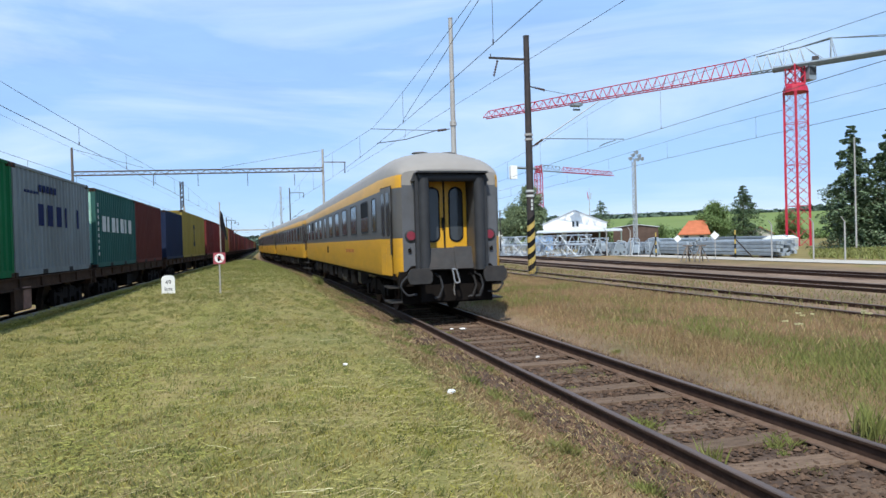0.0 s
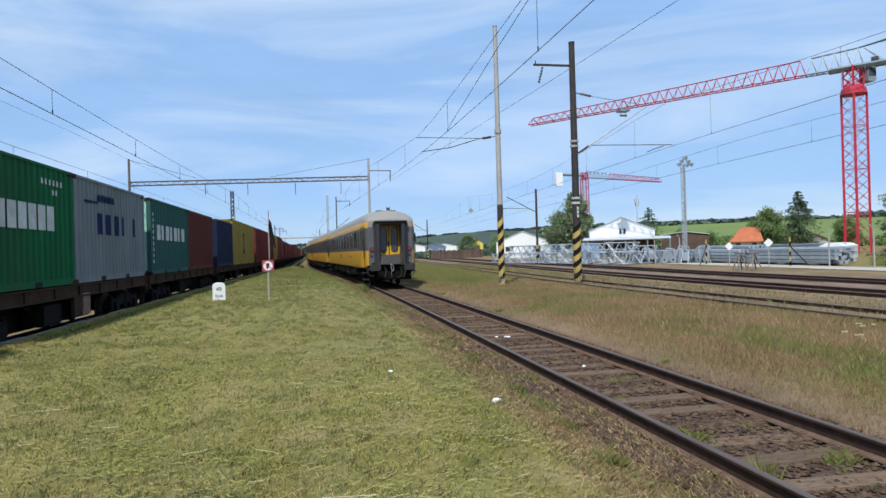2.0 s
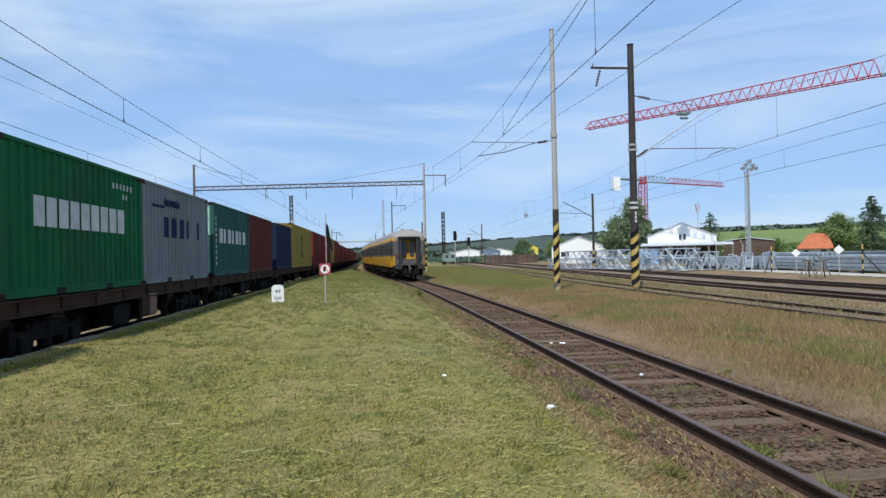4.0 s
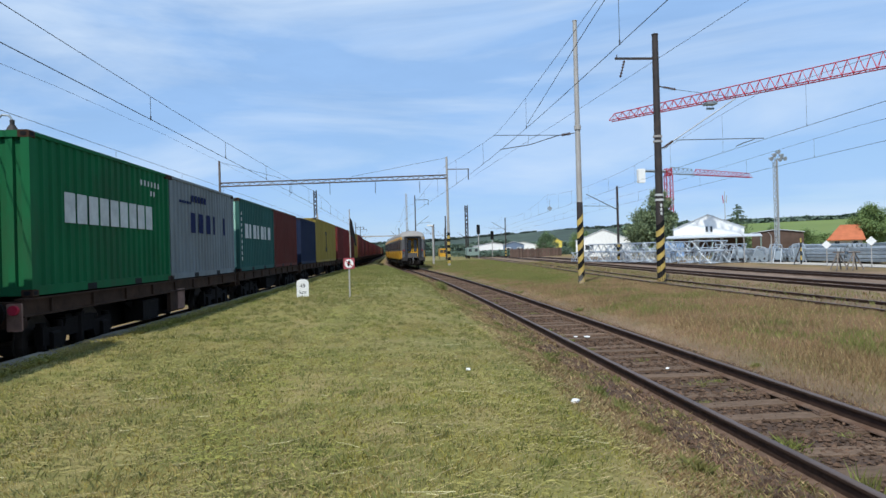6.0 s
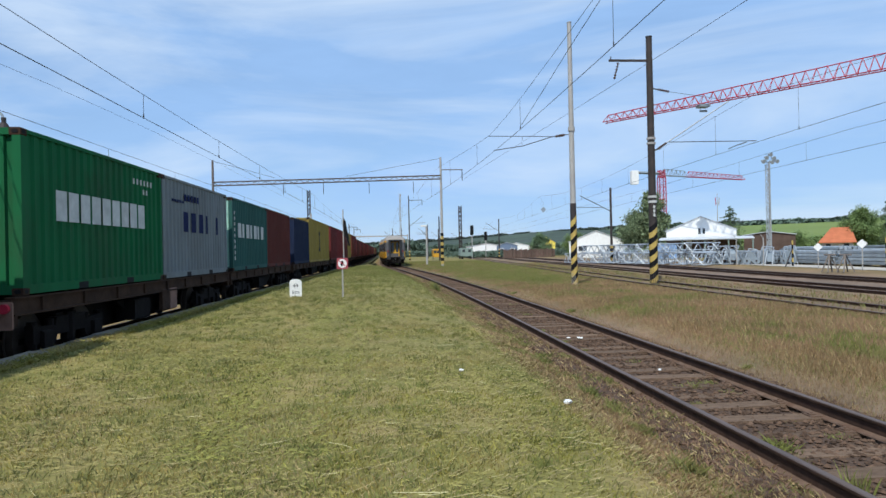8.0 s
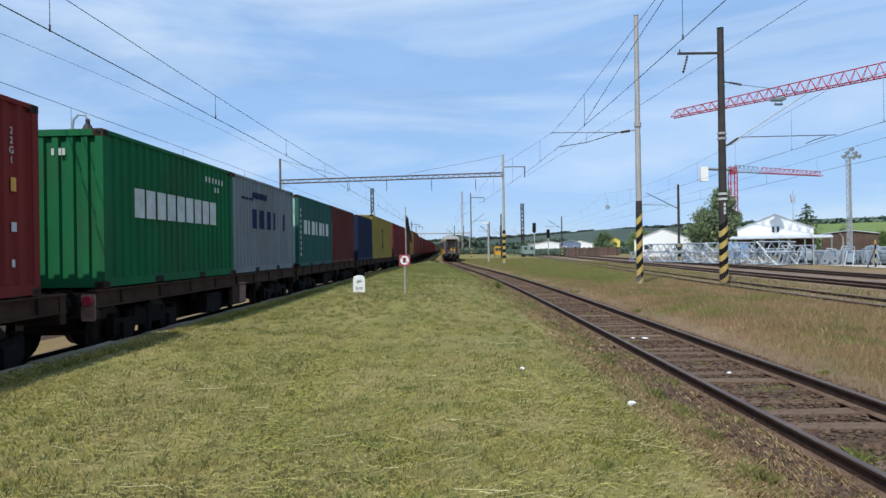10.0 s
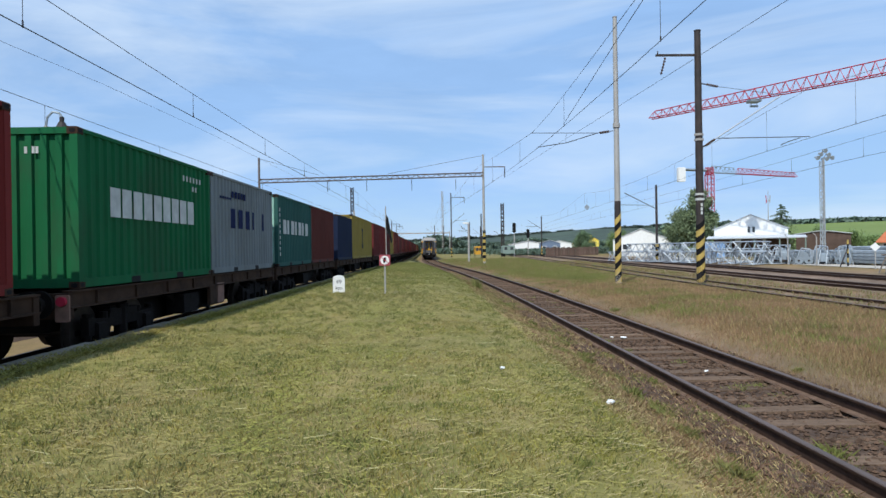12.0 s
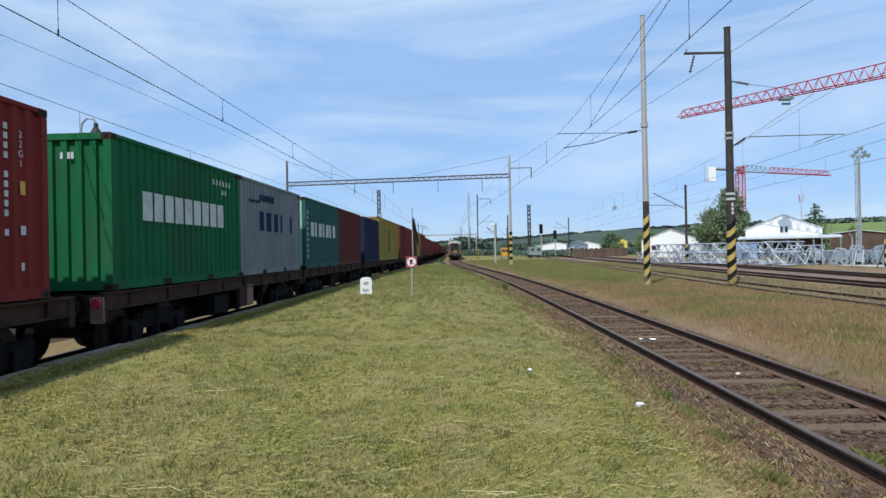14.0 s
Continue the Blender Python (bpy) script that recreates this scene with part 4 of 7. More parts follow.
def wagon(y0, y1, label, y_side, dark=False):
    """A flat container wagon from buffer beam to buffer beam."""
    ym = (y0 + y1) / 2
    w = thing("container_wagon", pose(line_freight(y_side), y_side, 0, 0, 0, -heading(line_freight, y_side)), label, "freight wagon", "wagons of the freight train")
    a, b = y0 - y_side, y1 - y_side
    mm = M["frame_rust"]
    for s in (-1, 1):
        mb = Mesher()
        x = s * 1.18
        mb.box(min(x, x - 0.02 * s), max(x, x - 0.02 * s), a, b, 0.96, 1.2, mm)
        for z in (0.94, 1.195):
            mb.box(min(x + 0.05 * s, x - 0.1 * s), max(x + 0.05 * s, x - 0.1 * s), a, b, z, z + 0.03, mm)
        k = a + 0.8
        while k < b - 0.4:
            mb.box(min(x, x + 0.045 * s), max(x, x + 0.045 * s), k, k + 0.03, 0.97, 1.19, mm)
            k += 1.45
        mb.done("side_sill", None, w)
        mb = Mesher()
        # truss below the sill and brake gear
        q0, q1 = a + (b - a) * 0.34, a + (b - a) * 0.66
        mb.prism_x([(q0, 0.86), (q0 + 0.8, 0.5), (q1 - 0.8, 0.5), (q1, 0.86)], min(x - 0.25 * s, x - 0.3 * s), max(x - 0.25 * s, x - 0.3 * s), M["under"])
        mb.done("truss", None, w)
        for e, d in ((a, 1), (b, -1)):
            mb = Mesher()
            c = s * 0.875
            mb.tube((c, e, 1.03), (c, e - 0.36 * d, 1.03), 0.12, n=10, m=M["under"])
            mb.tube((c, e - 0.36 * d, 1.03), (c, e - 0.52 * d, 1.03), 0.08, n=10, m=M["under"])
            mb.tube((c, e - 0.52 * d, 1.03), (c, e - 0.56 * d, 1.03), 0.22, n=14, m=M["under"])
            mb.done("buffer", None, w)
    mb = Mesher()
    mb.box(-1.2, 1.2, a - 0.02, a + 0.12, 0.78, 1.18, mm)
    mb.box(-1.2, 1.2, b - 0.12, b + 0.02, 0.78, 1.18, mm)
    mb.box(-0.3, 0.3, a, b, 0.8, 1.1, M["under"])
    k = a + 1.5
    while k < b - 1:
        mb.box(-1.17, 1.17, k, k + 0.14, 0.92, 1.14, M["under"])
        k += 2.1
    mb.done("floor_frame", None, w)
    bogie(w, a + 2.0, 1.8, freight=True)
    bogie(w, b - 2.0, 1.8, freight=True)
    # dark filler boxes, added to hide the bright ground seen between the wheels
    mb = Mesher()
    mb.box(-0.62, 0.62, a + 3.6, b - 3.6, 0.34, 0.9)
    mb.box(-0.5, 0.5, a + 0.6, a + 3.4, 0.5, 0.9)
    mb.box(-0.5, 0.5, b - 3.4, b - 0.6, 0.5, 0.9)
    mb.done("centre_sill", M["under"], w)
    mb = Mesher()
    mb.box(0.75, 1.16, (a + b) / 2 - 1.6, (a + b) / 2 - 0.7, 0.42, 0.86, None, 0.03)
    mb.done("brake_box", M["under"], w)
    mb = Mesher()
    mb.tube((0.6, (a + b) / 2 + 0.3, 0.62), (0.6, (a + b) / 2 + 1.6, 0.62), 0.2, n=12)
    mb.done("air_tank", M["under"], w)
    return w


DECK = 1.235


def wagon_fittings(w, L):
    """Pale corner plate with a red marker lamp, and rusty cabinet panels under the sill."""
    mb = Mesher()
    mb.box(1.0, 1.22, -0.06, -0.02, 0.74, 1.16, M["worn_plate"], 0.02)
    pl = mb.done("corner_plate", None, w, "pale worn corner plate")
    mb = Mesher()
    mb.tube((1.12, -0.06, 1.06), (1.12, -0.12, 1.06), 0.075, n=14, m=M["crane_red"])
    mb.done("marker_lamp", None, pl, "red marker lamp")
    for q, m in ((L * 0.5, M["frame_rust"]), (L * 0.5 + 0.55, M["worn_plate"])):
        mb = Mesher()
        mb.box(1.12, 1.2, q, q + 0.5, 0.48, 1.0, m, 0.02)
        mb.done("cabinet_panel", None, w)


def load(y, colour, length, height, label, end=None, near=False):
    ym = y + length / 2
    c = container(colour, length, height, label, y, line_freight(ym) - (line_freight(ym + 1) - line_freight(ym - 1)) / 2 * (length / 2), DECK, -heading(line_freight, ym), end, near)
    return c


A20, A40, H8, H9 = 6.058, 12.192, 2.591, 2.896
wagon(2.5, 9.75, "rust-brown wagon carrying a red container", 2.5)
c_red = load(3.1, "maroon", A20, H8, "dark red corrugated shipping container on a wagon", "doors", True)
wagon_fittings(wagon(10.55, 23.15, "rust-brown container wagon with pale cabinet panels", 10.55), 12.6)
c_green = load(10.8, "green", A20, H8, "bright green corrugated shipping container with white block lettering", None, True)
c_grey = load(16.92, "grey", A20, H8, "pale blue-grey corrugated shipping container with dark blue marks", "doors", True)
wagon(23.55, 36.2, "rust-brown flat container wagon on two bogies", 23.55)
c_jade = load(23.75, "jade", A20, H8, "teal corrugated shipping container with white marks and mint door end", "mint", True)
load(29.88, "brown", A20, H8, "red-brown corrugated shipping container", None)
wagon(37.1, 55.9, "dark container wagon with ribbed side sill", 37.1)
c_blue = load(37.35, "blue", A20, H8, "navy blue corrugated shipping container with barred doors", "doors", True)
c_yel = load(43.5, "yellow", A40, H9, "tall dull yellow corrugated shipping container with a dark emblem", None)
y = 57.2
seq = ["red", "maroon", "brown", "yellow", "orange", "red", "brown", "orange", "red", "brown", "orange", "maroon"]
k = 0
while y < 330:
    wagon(y - 0.3, y + 12.5, "rust-brown flat container wagon on two bogies", y)
    if k < 6:
        for q in range(2):
            nm = seq[(2 * k + q) % len(seq)]
            load(y + q * 6.12, nm, A20, H9 if k < 3 else H8, "weathered %s corrugated shipping container" % nm, None)
    else:
        nm = seq[(5 * k) % len(seq)]
        load(y, nm, A40, H8, "weathered %s corrugated shipping container far along the train" % nm, None)
    y += 13.9
    k += 1

# block lettering and marks
WH = mat("faded_white_marking", (0.52, 0.53, 0.51), 0.8, 0, 0.2, 3, 0, 40, (0.3, 0.32, 0.3), 0.6, 2.5)
NAVY = mat("blue_marking", (0.006, 0.012, 0.06), 0.8, spec=0.1)
marks(c_green, "white_block", [(a, b, 1.2, 1.72) for a, b in [(1.05, 1.42)] + [(1.49 + 0.445 * k, 1.49 + 0.445 * k + 0.36) for k in range(8)]], WH)
marks(c_green, "number_mark", [(4.35 + 0.2 * k, 4.43 + 0.2 * k, 2.17, 2.29) for k in range(6)] + [(4.9 + 0.18 * k, 4.98 + 0.18 * k, 1.97, 2.08) for k in range(2)], WH)
marks(c_grey, "blue_block", [(a, b, 1.22, 1.76) for a, b in [(1.6, 2.0), (2.3, 2.7), (3.0, 3.4), (3.7, 3.86), (4.8, 4.98)]], NAVY)
marks(c_grey, "number_mark", [(1.7 + 0.28 * k, 1.88 + 0.28 * k, 2.06, 2.24) for k in range(5)] + [(0.7 + 0.2 * k, 0.85 + 0.2 * k, 1.98, 2.05) for k in range(5)], NAVY)
marks(c_jade, "white_block", [(a, b, 1.2, 1.72) for a, b in [(0.85 + 0.66 * k, 0.85 + 0.66 * k + (0.3 if k % 2 else 0.5)) for k in range(7)]], WH)
marks(c_jade, "number_mark", [(0.3, 0.42, 0.4 + 0.2 * k, 0.52 + 0.2 * k) for k in range(9)], WH)
marks(c_yel, "emblem", [(5.3, 6.1, 0.7, 1.0), (5.5, 5.9, 1.0, 1.9), (5.3, 6.1, 1.9, 2.15)], M["black"])
marks(c_red, "number_mark", [(5.2, 5.27, 2.19 - 0.122 * k, 2.27 - 0.122 * k) for k in range(12) if k not in (4, 10)] + [(5.5, 5.6, 0.86, 0.98), (5.5, 5.56, 0.4, 0.5)], WH)
for k, ch in enumerate("22G1"):
    lettering(c_red, ch, 0.13, WH, pose(1.2095, 5.52, 2.12 - 0.125 * k, 90, 0, 90))
marks(c_red, "sticker", [(5.5, 5.6, 1.38, 1.56)], M["coach_yellow"], "small yellow sticker")
for x in (0.36, 0.48, 0.54):
    mb = Mesher()
    mb.box(x, x + 0.045, 0.018, 0.022, 2.17, 2.28, WH)
    mb.done("number_mark", None, c_green)


# ---- masts, gantry and wires ----
def striped_post(name, x, y, h, r0, r1, material, label, stripes=True, square=False, band=2.35, z0=-0.05):
    t = thing(name, pose(x, y, z0), label, "mast", "masts along the tracks")
    mb = Mesher()
    n = 4 if square else 14
    mb.tube((0, 0, 0), (0, 0, h), r0, r1, n=n, m=material)
    mb.tube((0, 0, h), (0, 0, h + 0.03), r1 * 1.15, n=n, m=material)
    mb.done("shaft", None, t, smooth=not square)
    if stripes:
        # slanted hazard bands wrapped round the foot
        rr = (r0 + (r1 - r0) * band * 0.5 / h) + 0.006
        for colour, nm, ph in ((M["hazard_yellow"], "hazard_band", 0), (M["black"], "hazard_band", 1)):
            n = 16
            step = 0.3
            zz = 0.02 + ph * step
            while zz < band:
                mb = Mesher()
                vs, fs = [], []
                for i in range(n + 1):
                    a = 2 * math.pi * i / n
                    sl = 0.19 * math.sin(a + 1.45)
                    for q in (0, step):
                        vs.append((rr * math.cos(a), rr * math.sin(a), max(0.0, zz + sl + q)))
                fs = [(2 * i, 2 * i + 2, 2 * i + 3, 2 * i + 1) for i in range(n)]
                mb.add(vs, fs, colour)
                mb.done(nm, None, t, "yellow slanted hazard band" if ph == 0 else "black slanted hazard band")
                zz += 2 * step
    return t


def insulator(mb, a, b, m):
    a, b = Vector(a), Vector(b)
    for k in range(6):
        p = a + (b - a) * (k + 0.5) / 6
        q = (b - a).normalized() * 0.02
        mb.tube(p - q, p + q, 0.065, n=8, m=m)
    mb.tube(a, b, 0.03, m=m)


def masts():
    # pale pole with the cantilever over the main track
    p = striped_post("catenary_pole", 9.33, 31.5, 12.75, 0.155, 0.10, M["mast_grey"], "tall weathered grey steel pole with yellow and black striped foot", band=3.1)
    mb = Mesher()
    mb.tube((0, 0, 7.5), (0, 0, 7.7), 0.165, n=14, m=M["mast_grey"])
    mb.done("collar", None, p)
    mb = Mesher()
    mb.tube((0, 0, 3.1), (0, 0, 4.0), 0.152, 0.145, n=14, m=M["mast_dark"])
    mb.done("black_band", None, p)
    mb = Mesher()
    mb.path([(-0.15, 0, 7.35), (-0.9, 0, 7.25)], 0.02, m=M["wire"])
    insulator(mb, (-0.35, 0, 7.32), (-0.8, 0, 7.25), M["brown"])
    mb.path([(-0.9, 0, 7.25), (-4.1, 0, 7.28)], 0.016, m=M["wire"])
    mb.path([(-3.8, 0, 6.6), (-2.4, 0, 6.8), (-0.9, 0, 7.25)], 0.02, m=M["wire"])
    mb.path([(-2.45, 0, 6.8), (-2.4, 0, 7.25)], 0.008, m=M["wire"])
    mb.done("cantilever", None, p, "thin cantilever rods with a brown insulator")
    # dark mast with arms on both sides
    m = striped_post("catenary_mast", 13.77, 32.6, 12.45, 0.21, 0.15, M["mast_dark"], "dark catenary mast with yellow and black striped foot", band=2.9)
    mb = Mesher()
    mb.box(-2.1, -0.1, -0.05, 0.05, 11.2, 11.3, M["mast_dark"])
    mb.tube((-2.0, 0, 11.3), (-2.0, 0, 11.45), 0.03, m=M["mast_dark"])
    mb.done("top_arm", None, m)
    mb = Mesher()
    insulator(mb, (-1.62, 0, 11.15), (-1.85, 0, 10.3), M["brown"])
    mb.done("feeder_insulator", None, m)
    mb = Mesher()
    insulator(mb, (0.35, 0, 6.78), (0.8, 0, 7.08), M["brown"])
    mb.tube((0.8, 0, 7.08), (4.15, 0, 9.2), 0.035, n=8, m=M["galv"])
    mb.path([(0.95, 0, 7.12), (5.6, 0, 7.16)], 0.022, m=M["wire"])
    mb.path([(4.1, 0, 6.75), (4.5, 0, 6.92), (5.1, 0, 7.1)], 0.022, m=M["wire"])
    mb.tube((0.15, 0, 6.7), (0.35, 0, 6.78), 0.04, m=M["mast_dark"])
    mb.done("cantilever", None, m, "slanting bracket tube with brown insulator")
    mb = Mesher()
    mb.path([(0.1, 0, 9.85), (0.4, 0, 9.8)], 0.03, m=M["mast_dark"])
    insulator(mb, (0.4, 0, 9.8), (1.0, 0, 9.68), M["brown"])
    mb.path([(1.0, 0, 9.68), (4.15, 0, 9.25)], 0.012, m=M["wire"])
    mb.done("stay_wire", None, m)
    for z, q in ((4.05, WH), (4.3, WH), (7.0, M["mast_grey"]), (7.25, M["mast_grey"])):
        mb = Mesher()
        mb.tube((0, 0, z), (0, 0, z + 0.11), 0.222, n=8, m=q)
        mb.done("band", None, m)
    for k in range(3):
        mb = Mesher()
        mb.box(-0.05, 0.05, -0.222, -0.21, 3.35 + 0.2 * k, 3.5 + 0.2 * k, WH)
        mb.done("number_mark", None, m)

    # gantry over the tracks
    g = thing("catenary_gantry", pose(7.2, 77.2, 0), "dark grey lattice catenary gantry spanning the tracks", "gantry")
    mb = Mesher()
    mb.tube((0, 0, -0.2), (0, 0, 12.7), 0.17, 0.12, n=12, m=M["mast_grey"])
    mb.done("post", None, g, smooth=True)
    for col, ph in ((M["hazard_yellow"], 0), (M["black"], 1)):
        zz = 0.3 + 0.36 * ph
        while zz < 3.6:
            mb = Mesher()
            mb.tube((0, 0, zz), (0, 0, zz + 0.36), 0.185, 0.183, n=12, m=col)
            mb.done("hazard_band", None, g)
            zz += 0.72
    mb = Mesher()
    mb.tube((-25.8, 0, -0.2), (-25.8, 0, 12.6), 0.17, 0.12, n=12, m=M["gantry"])
    mb.done("post", None, g, smooth=True)
    mb = Mesher()
    for s in (-0.28, 0.28):
        mb.path([(-25.8, s, 9.7), (0, s, 10.2)], 0.045, 4, M["gantry"])
        mb.path([(-25.8, s, 10.1), (0, s, 10.6)], 0.045, 4, M["gantry"])
        for k in range(43):
            x = -25.8 + 0.6 * k
            z = 9.7 + 0.5 * (x + 25.8) / 25.8
            mb.tube((x, s, z), (x + 0.6, s, z + 0.41), 0.02, n=4, m=M["gantry"]) if k % 2 else mb.tube((x, s, z + 0.4), (x + 0.6, s, z + 0.01), 0.02, n=4, m=M["gantry"])
    mb.done("lattice_beam", None, g, "thin lattice cross beam")
    mb = Mesher()
    mb.box(0, 2.6, -0.05, 0.05, 11.2, 11.3, M["gantry"])
    mb.tube((2.5, 0, 11.25), (2.5, 0, 10.0), 0.06, m=M["mast_dark"])
    mb.done("side_arm", None, g)
    mb = Mesher()
    mb.path([(-25.8, 0, 12.5), (-19, 0, 10.55)], 0.02, m=M["wire"])
    mb.done("tie_rod", None, g)
    mb = Mesher()
    mb.path([(0, 0, 12.6), (-11.0, 0, 10.6)], 0.02, m=M["wire"])
    mb.done("tie_rod", None, g)
    for x in (-18, -13.5, -8.3, -3.2):
        mb = Mesher()
        mb.path([(x, 0, 9.9), (x, 0, 8.6)], 0.035, m=M["mast_dark"])
        mb.done("dropper", None, g)


masts()


def wire(name, line, off, contact, carrier, y0, y1, span, label, sag=0.55, sags=None, power=2, first=None, gap=8.0):
    """Contact wire with its carrier wire and droppers along a track; the carrier hangs between supports span metres apart."""
    w = thing(name, pose(0, 0, 0), label, "overhead wire", "overhead wires")
    mb = Mesher()
    ys = np.arange(y0, y1 + 0.1, 4.0)
    low = [(line(y) + off + 0.12 * math.sin(y / span * math.pi), y, contact) for y in ys]
    mb.path(low, 0.011, 4, M["wire"])
    mb.done("contact_wire", None, w)
    if carrier:
        hang = lambda y: carrier + sag * (2 * abs(((y - sags) / span) % 1.0 - 0.5)) ** power
        mb = Mesher()
        mb.path([(line(y) + off + 0.12 * math.sin(y / span * math.pi), y, hang(y)) for y in ys], 0.009, 4, M["wire"])
        mb.done("carrier_wire", None, w)
        for y in np.arange(y0 + 4 if first is None else first, min(y1, 120), gap):
            mb = Mesher()
            mb.tube((line(y) + off + 0.12 * math.sin(y / span * math.pi), y, contact), (line(y) + off + 0.12 * math.sin(y / span * math.pi), y, hang(y)), 0.007, n=4, m=M["wire"])
            mb.tube((line(y) + off + 0.12 * math.sin(y / span * math.pi), y, contact - 0.02), (line(y) + off + 0.12 * math.sin(y / span * math.pi), y, contact + 0.1), 0.018, n=4, m=M["wire"])
            mb.done("dropper", None, w)
    return w


wire("freight_wire", line_freight, 0.0, 5.59, 6.21, -40, 400, 60, "contact wire with droppers over the freight track", 0.5, -6, 2, -34.0, 7.55)
wire("outer_wire", line_freight, -4.75, 5.25, 6.2, -40, 400, 60, "contact wire over the outer track", 0.06, -6)
wire("main_wire", line_main, 1.15, 6.42, 7.3, -40, 400, 46, "contact wire with droppers over the main track", 1.15, 7.9, 1, -37.1, 10.4)
wire("station_wire", drift, 18.2, 6.88, 8.1, -40, 400, 60, "contact wire with droppers over the station track", 1.2, -27.4)
wire("feeder_wire", lambda y: 11.9 - 0.046 * (y - 32.6), 0, 10.05, None, -60, 78, 50, "bare feeder wire hung from mast arms")
w = thing("feeder_wire", pose(0, 0, 0), "bare feeder wire over the outer gantry posts", "overhead wire", "overhead wires")
mb = Mesher()
mb.path([(-18.6 + 0.03 * (q - 77.2), q, z) for q, z in ((-60, 10.6), (0, 11.3), (30, 11.94), (42, 12.35), (60, 12.6), (77.2, 12.55), (150, 12.2), (300, 12.4))], 0.011, 4, M["wire"])
mb.done("strand", None, w)
w = thing("anchor_wire", pose(0, 0, 0), "thin wire slanting up from the main contact wire", "overhead wire", "overhead wires")
mb = Mesher()
mb.path([(line_main(24.6) + 1.15, 24.6, 6.44), (5.37, 21.1, 6.94), (5.37, 18.0, 7.39), (5.37, 15.9, 7.66), (5.36, 8.0, 8.75), (5.3, -10, 11.0)], 0.01, 4, M["wire"])
mb.done("strand", None, w)
w = thing("diamond_sign", pose(22.46, 90.0, 7.2, 0, 0, -14), "grey and white diamond sign hung on the overhead wire", "sign", "diamond signs")
mb = Mesher()
mb.prism_y([(-0.36, 0), (0, -0.4), (0.36, 0), (0, 0.4)], -0.02, 0.02, M["crane_grey"])
mb.done("plate", None, w)
mb = Mesher()
mb.tube((0, 0, 0.4), (0, 0, 1.2), 0.015, n=4, m=M["wire"])
mb.done("hanger", None, w)
wire("yard_wire", drift, 23.6, 6.53, 7.42, -40, 400, 60, "contact wire over the yard track", 0.2, -27.4)


# ---- tower cranes ----
def lattice_jib(mb, a, b, h0, h1, w, bays, m_at, r=0.055):
    """A three-chord jib from a to b (points on the lower chord line); m_at(share) picks the paint."""
    a, b = Vector(a), Vector(b)
    d = b - a
    side = Vector((d.y, -d.x, 0)).normalized() * w / 2
    for k in range(bays):
        m = m_at((k + 0.5) / bays)
        p, q = a + d * k / bays, a + d * (k + 1) / bays
        hp, hq = h0 + (h1 - h0) * k / bays, h0 + (h1 - h0) * (k + 1) / bays
        up, uq = Vector((0, 0, hp)), Vector((0, 0, hq))
        mid = (p + q) / 2 + (up + uq) / 2
        for s in (-1, 1):
            mb.tube(p + side * s, q + side * s, r, n=4, m=m)
            mb.tube(p + side * s, mid, r * 0.62, n=4, m=m)
            mb.tube(q + side * s, mid, r * 0.62, n=4, m=m)
        mb.tube(p - side, p + side, r * 0.6, n=4, m=m)
        mb.tube(p - side, q + side, r * 0.5, n=4, m=m)
        if k < bays - 1:
            hr = h0 + (h1 - h0) * (k + 2) / bays
            nxt = a + d * (k + 1.5) / bays + Vector((0, 0, (hq + hr) / 2))
            mb.tube(mid, nxt, r * 1.05, n=4, m=m)


def lattice_tower(mb, x, y, z0, z1, w, bay, m, r=0.09, rb=0.04, turn=0.0):
    c, s = math.cos(turn) * w / 2, math.sin(turn) * w / 2
    cs = [(x + a * c - b * s, y + a * s + b * c) for a, b in ((-1, -1), (1, -1), (1, 1), (-1, 1))]
    for px, py in cs:
        mb.tube((px, py, z0), (px, py, z1), r, n=4, m=m)
    n = max(1, int(round((z1 - z0) / bay)))
    for k in range(n):
        za, zb = z0 + (z1 - z0) * k / n, z0 + (z1 - z0) * (k + 1) / n
        for i in range(4):
            (ax, ay), (bx, by) = cs[i], cs[(i + 1) % 4]
            mb.tube((ax, ay, za), (bx, by, zb), rb, n=4, m=m)
            mb.tube((bx, by, za), (ax, ay, zb), rb, n=4, m=m)
            if k % 4 == 0:
                mb.tube((ax, ay, za), (bx, by, za), rb * 1.4, n=4, m=m)


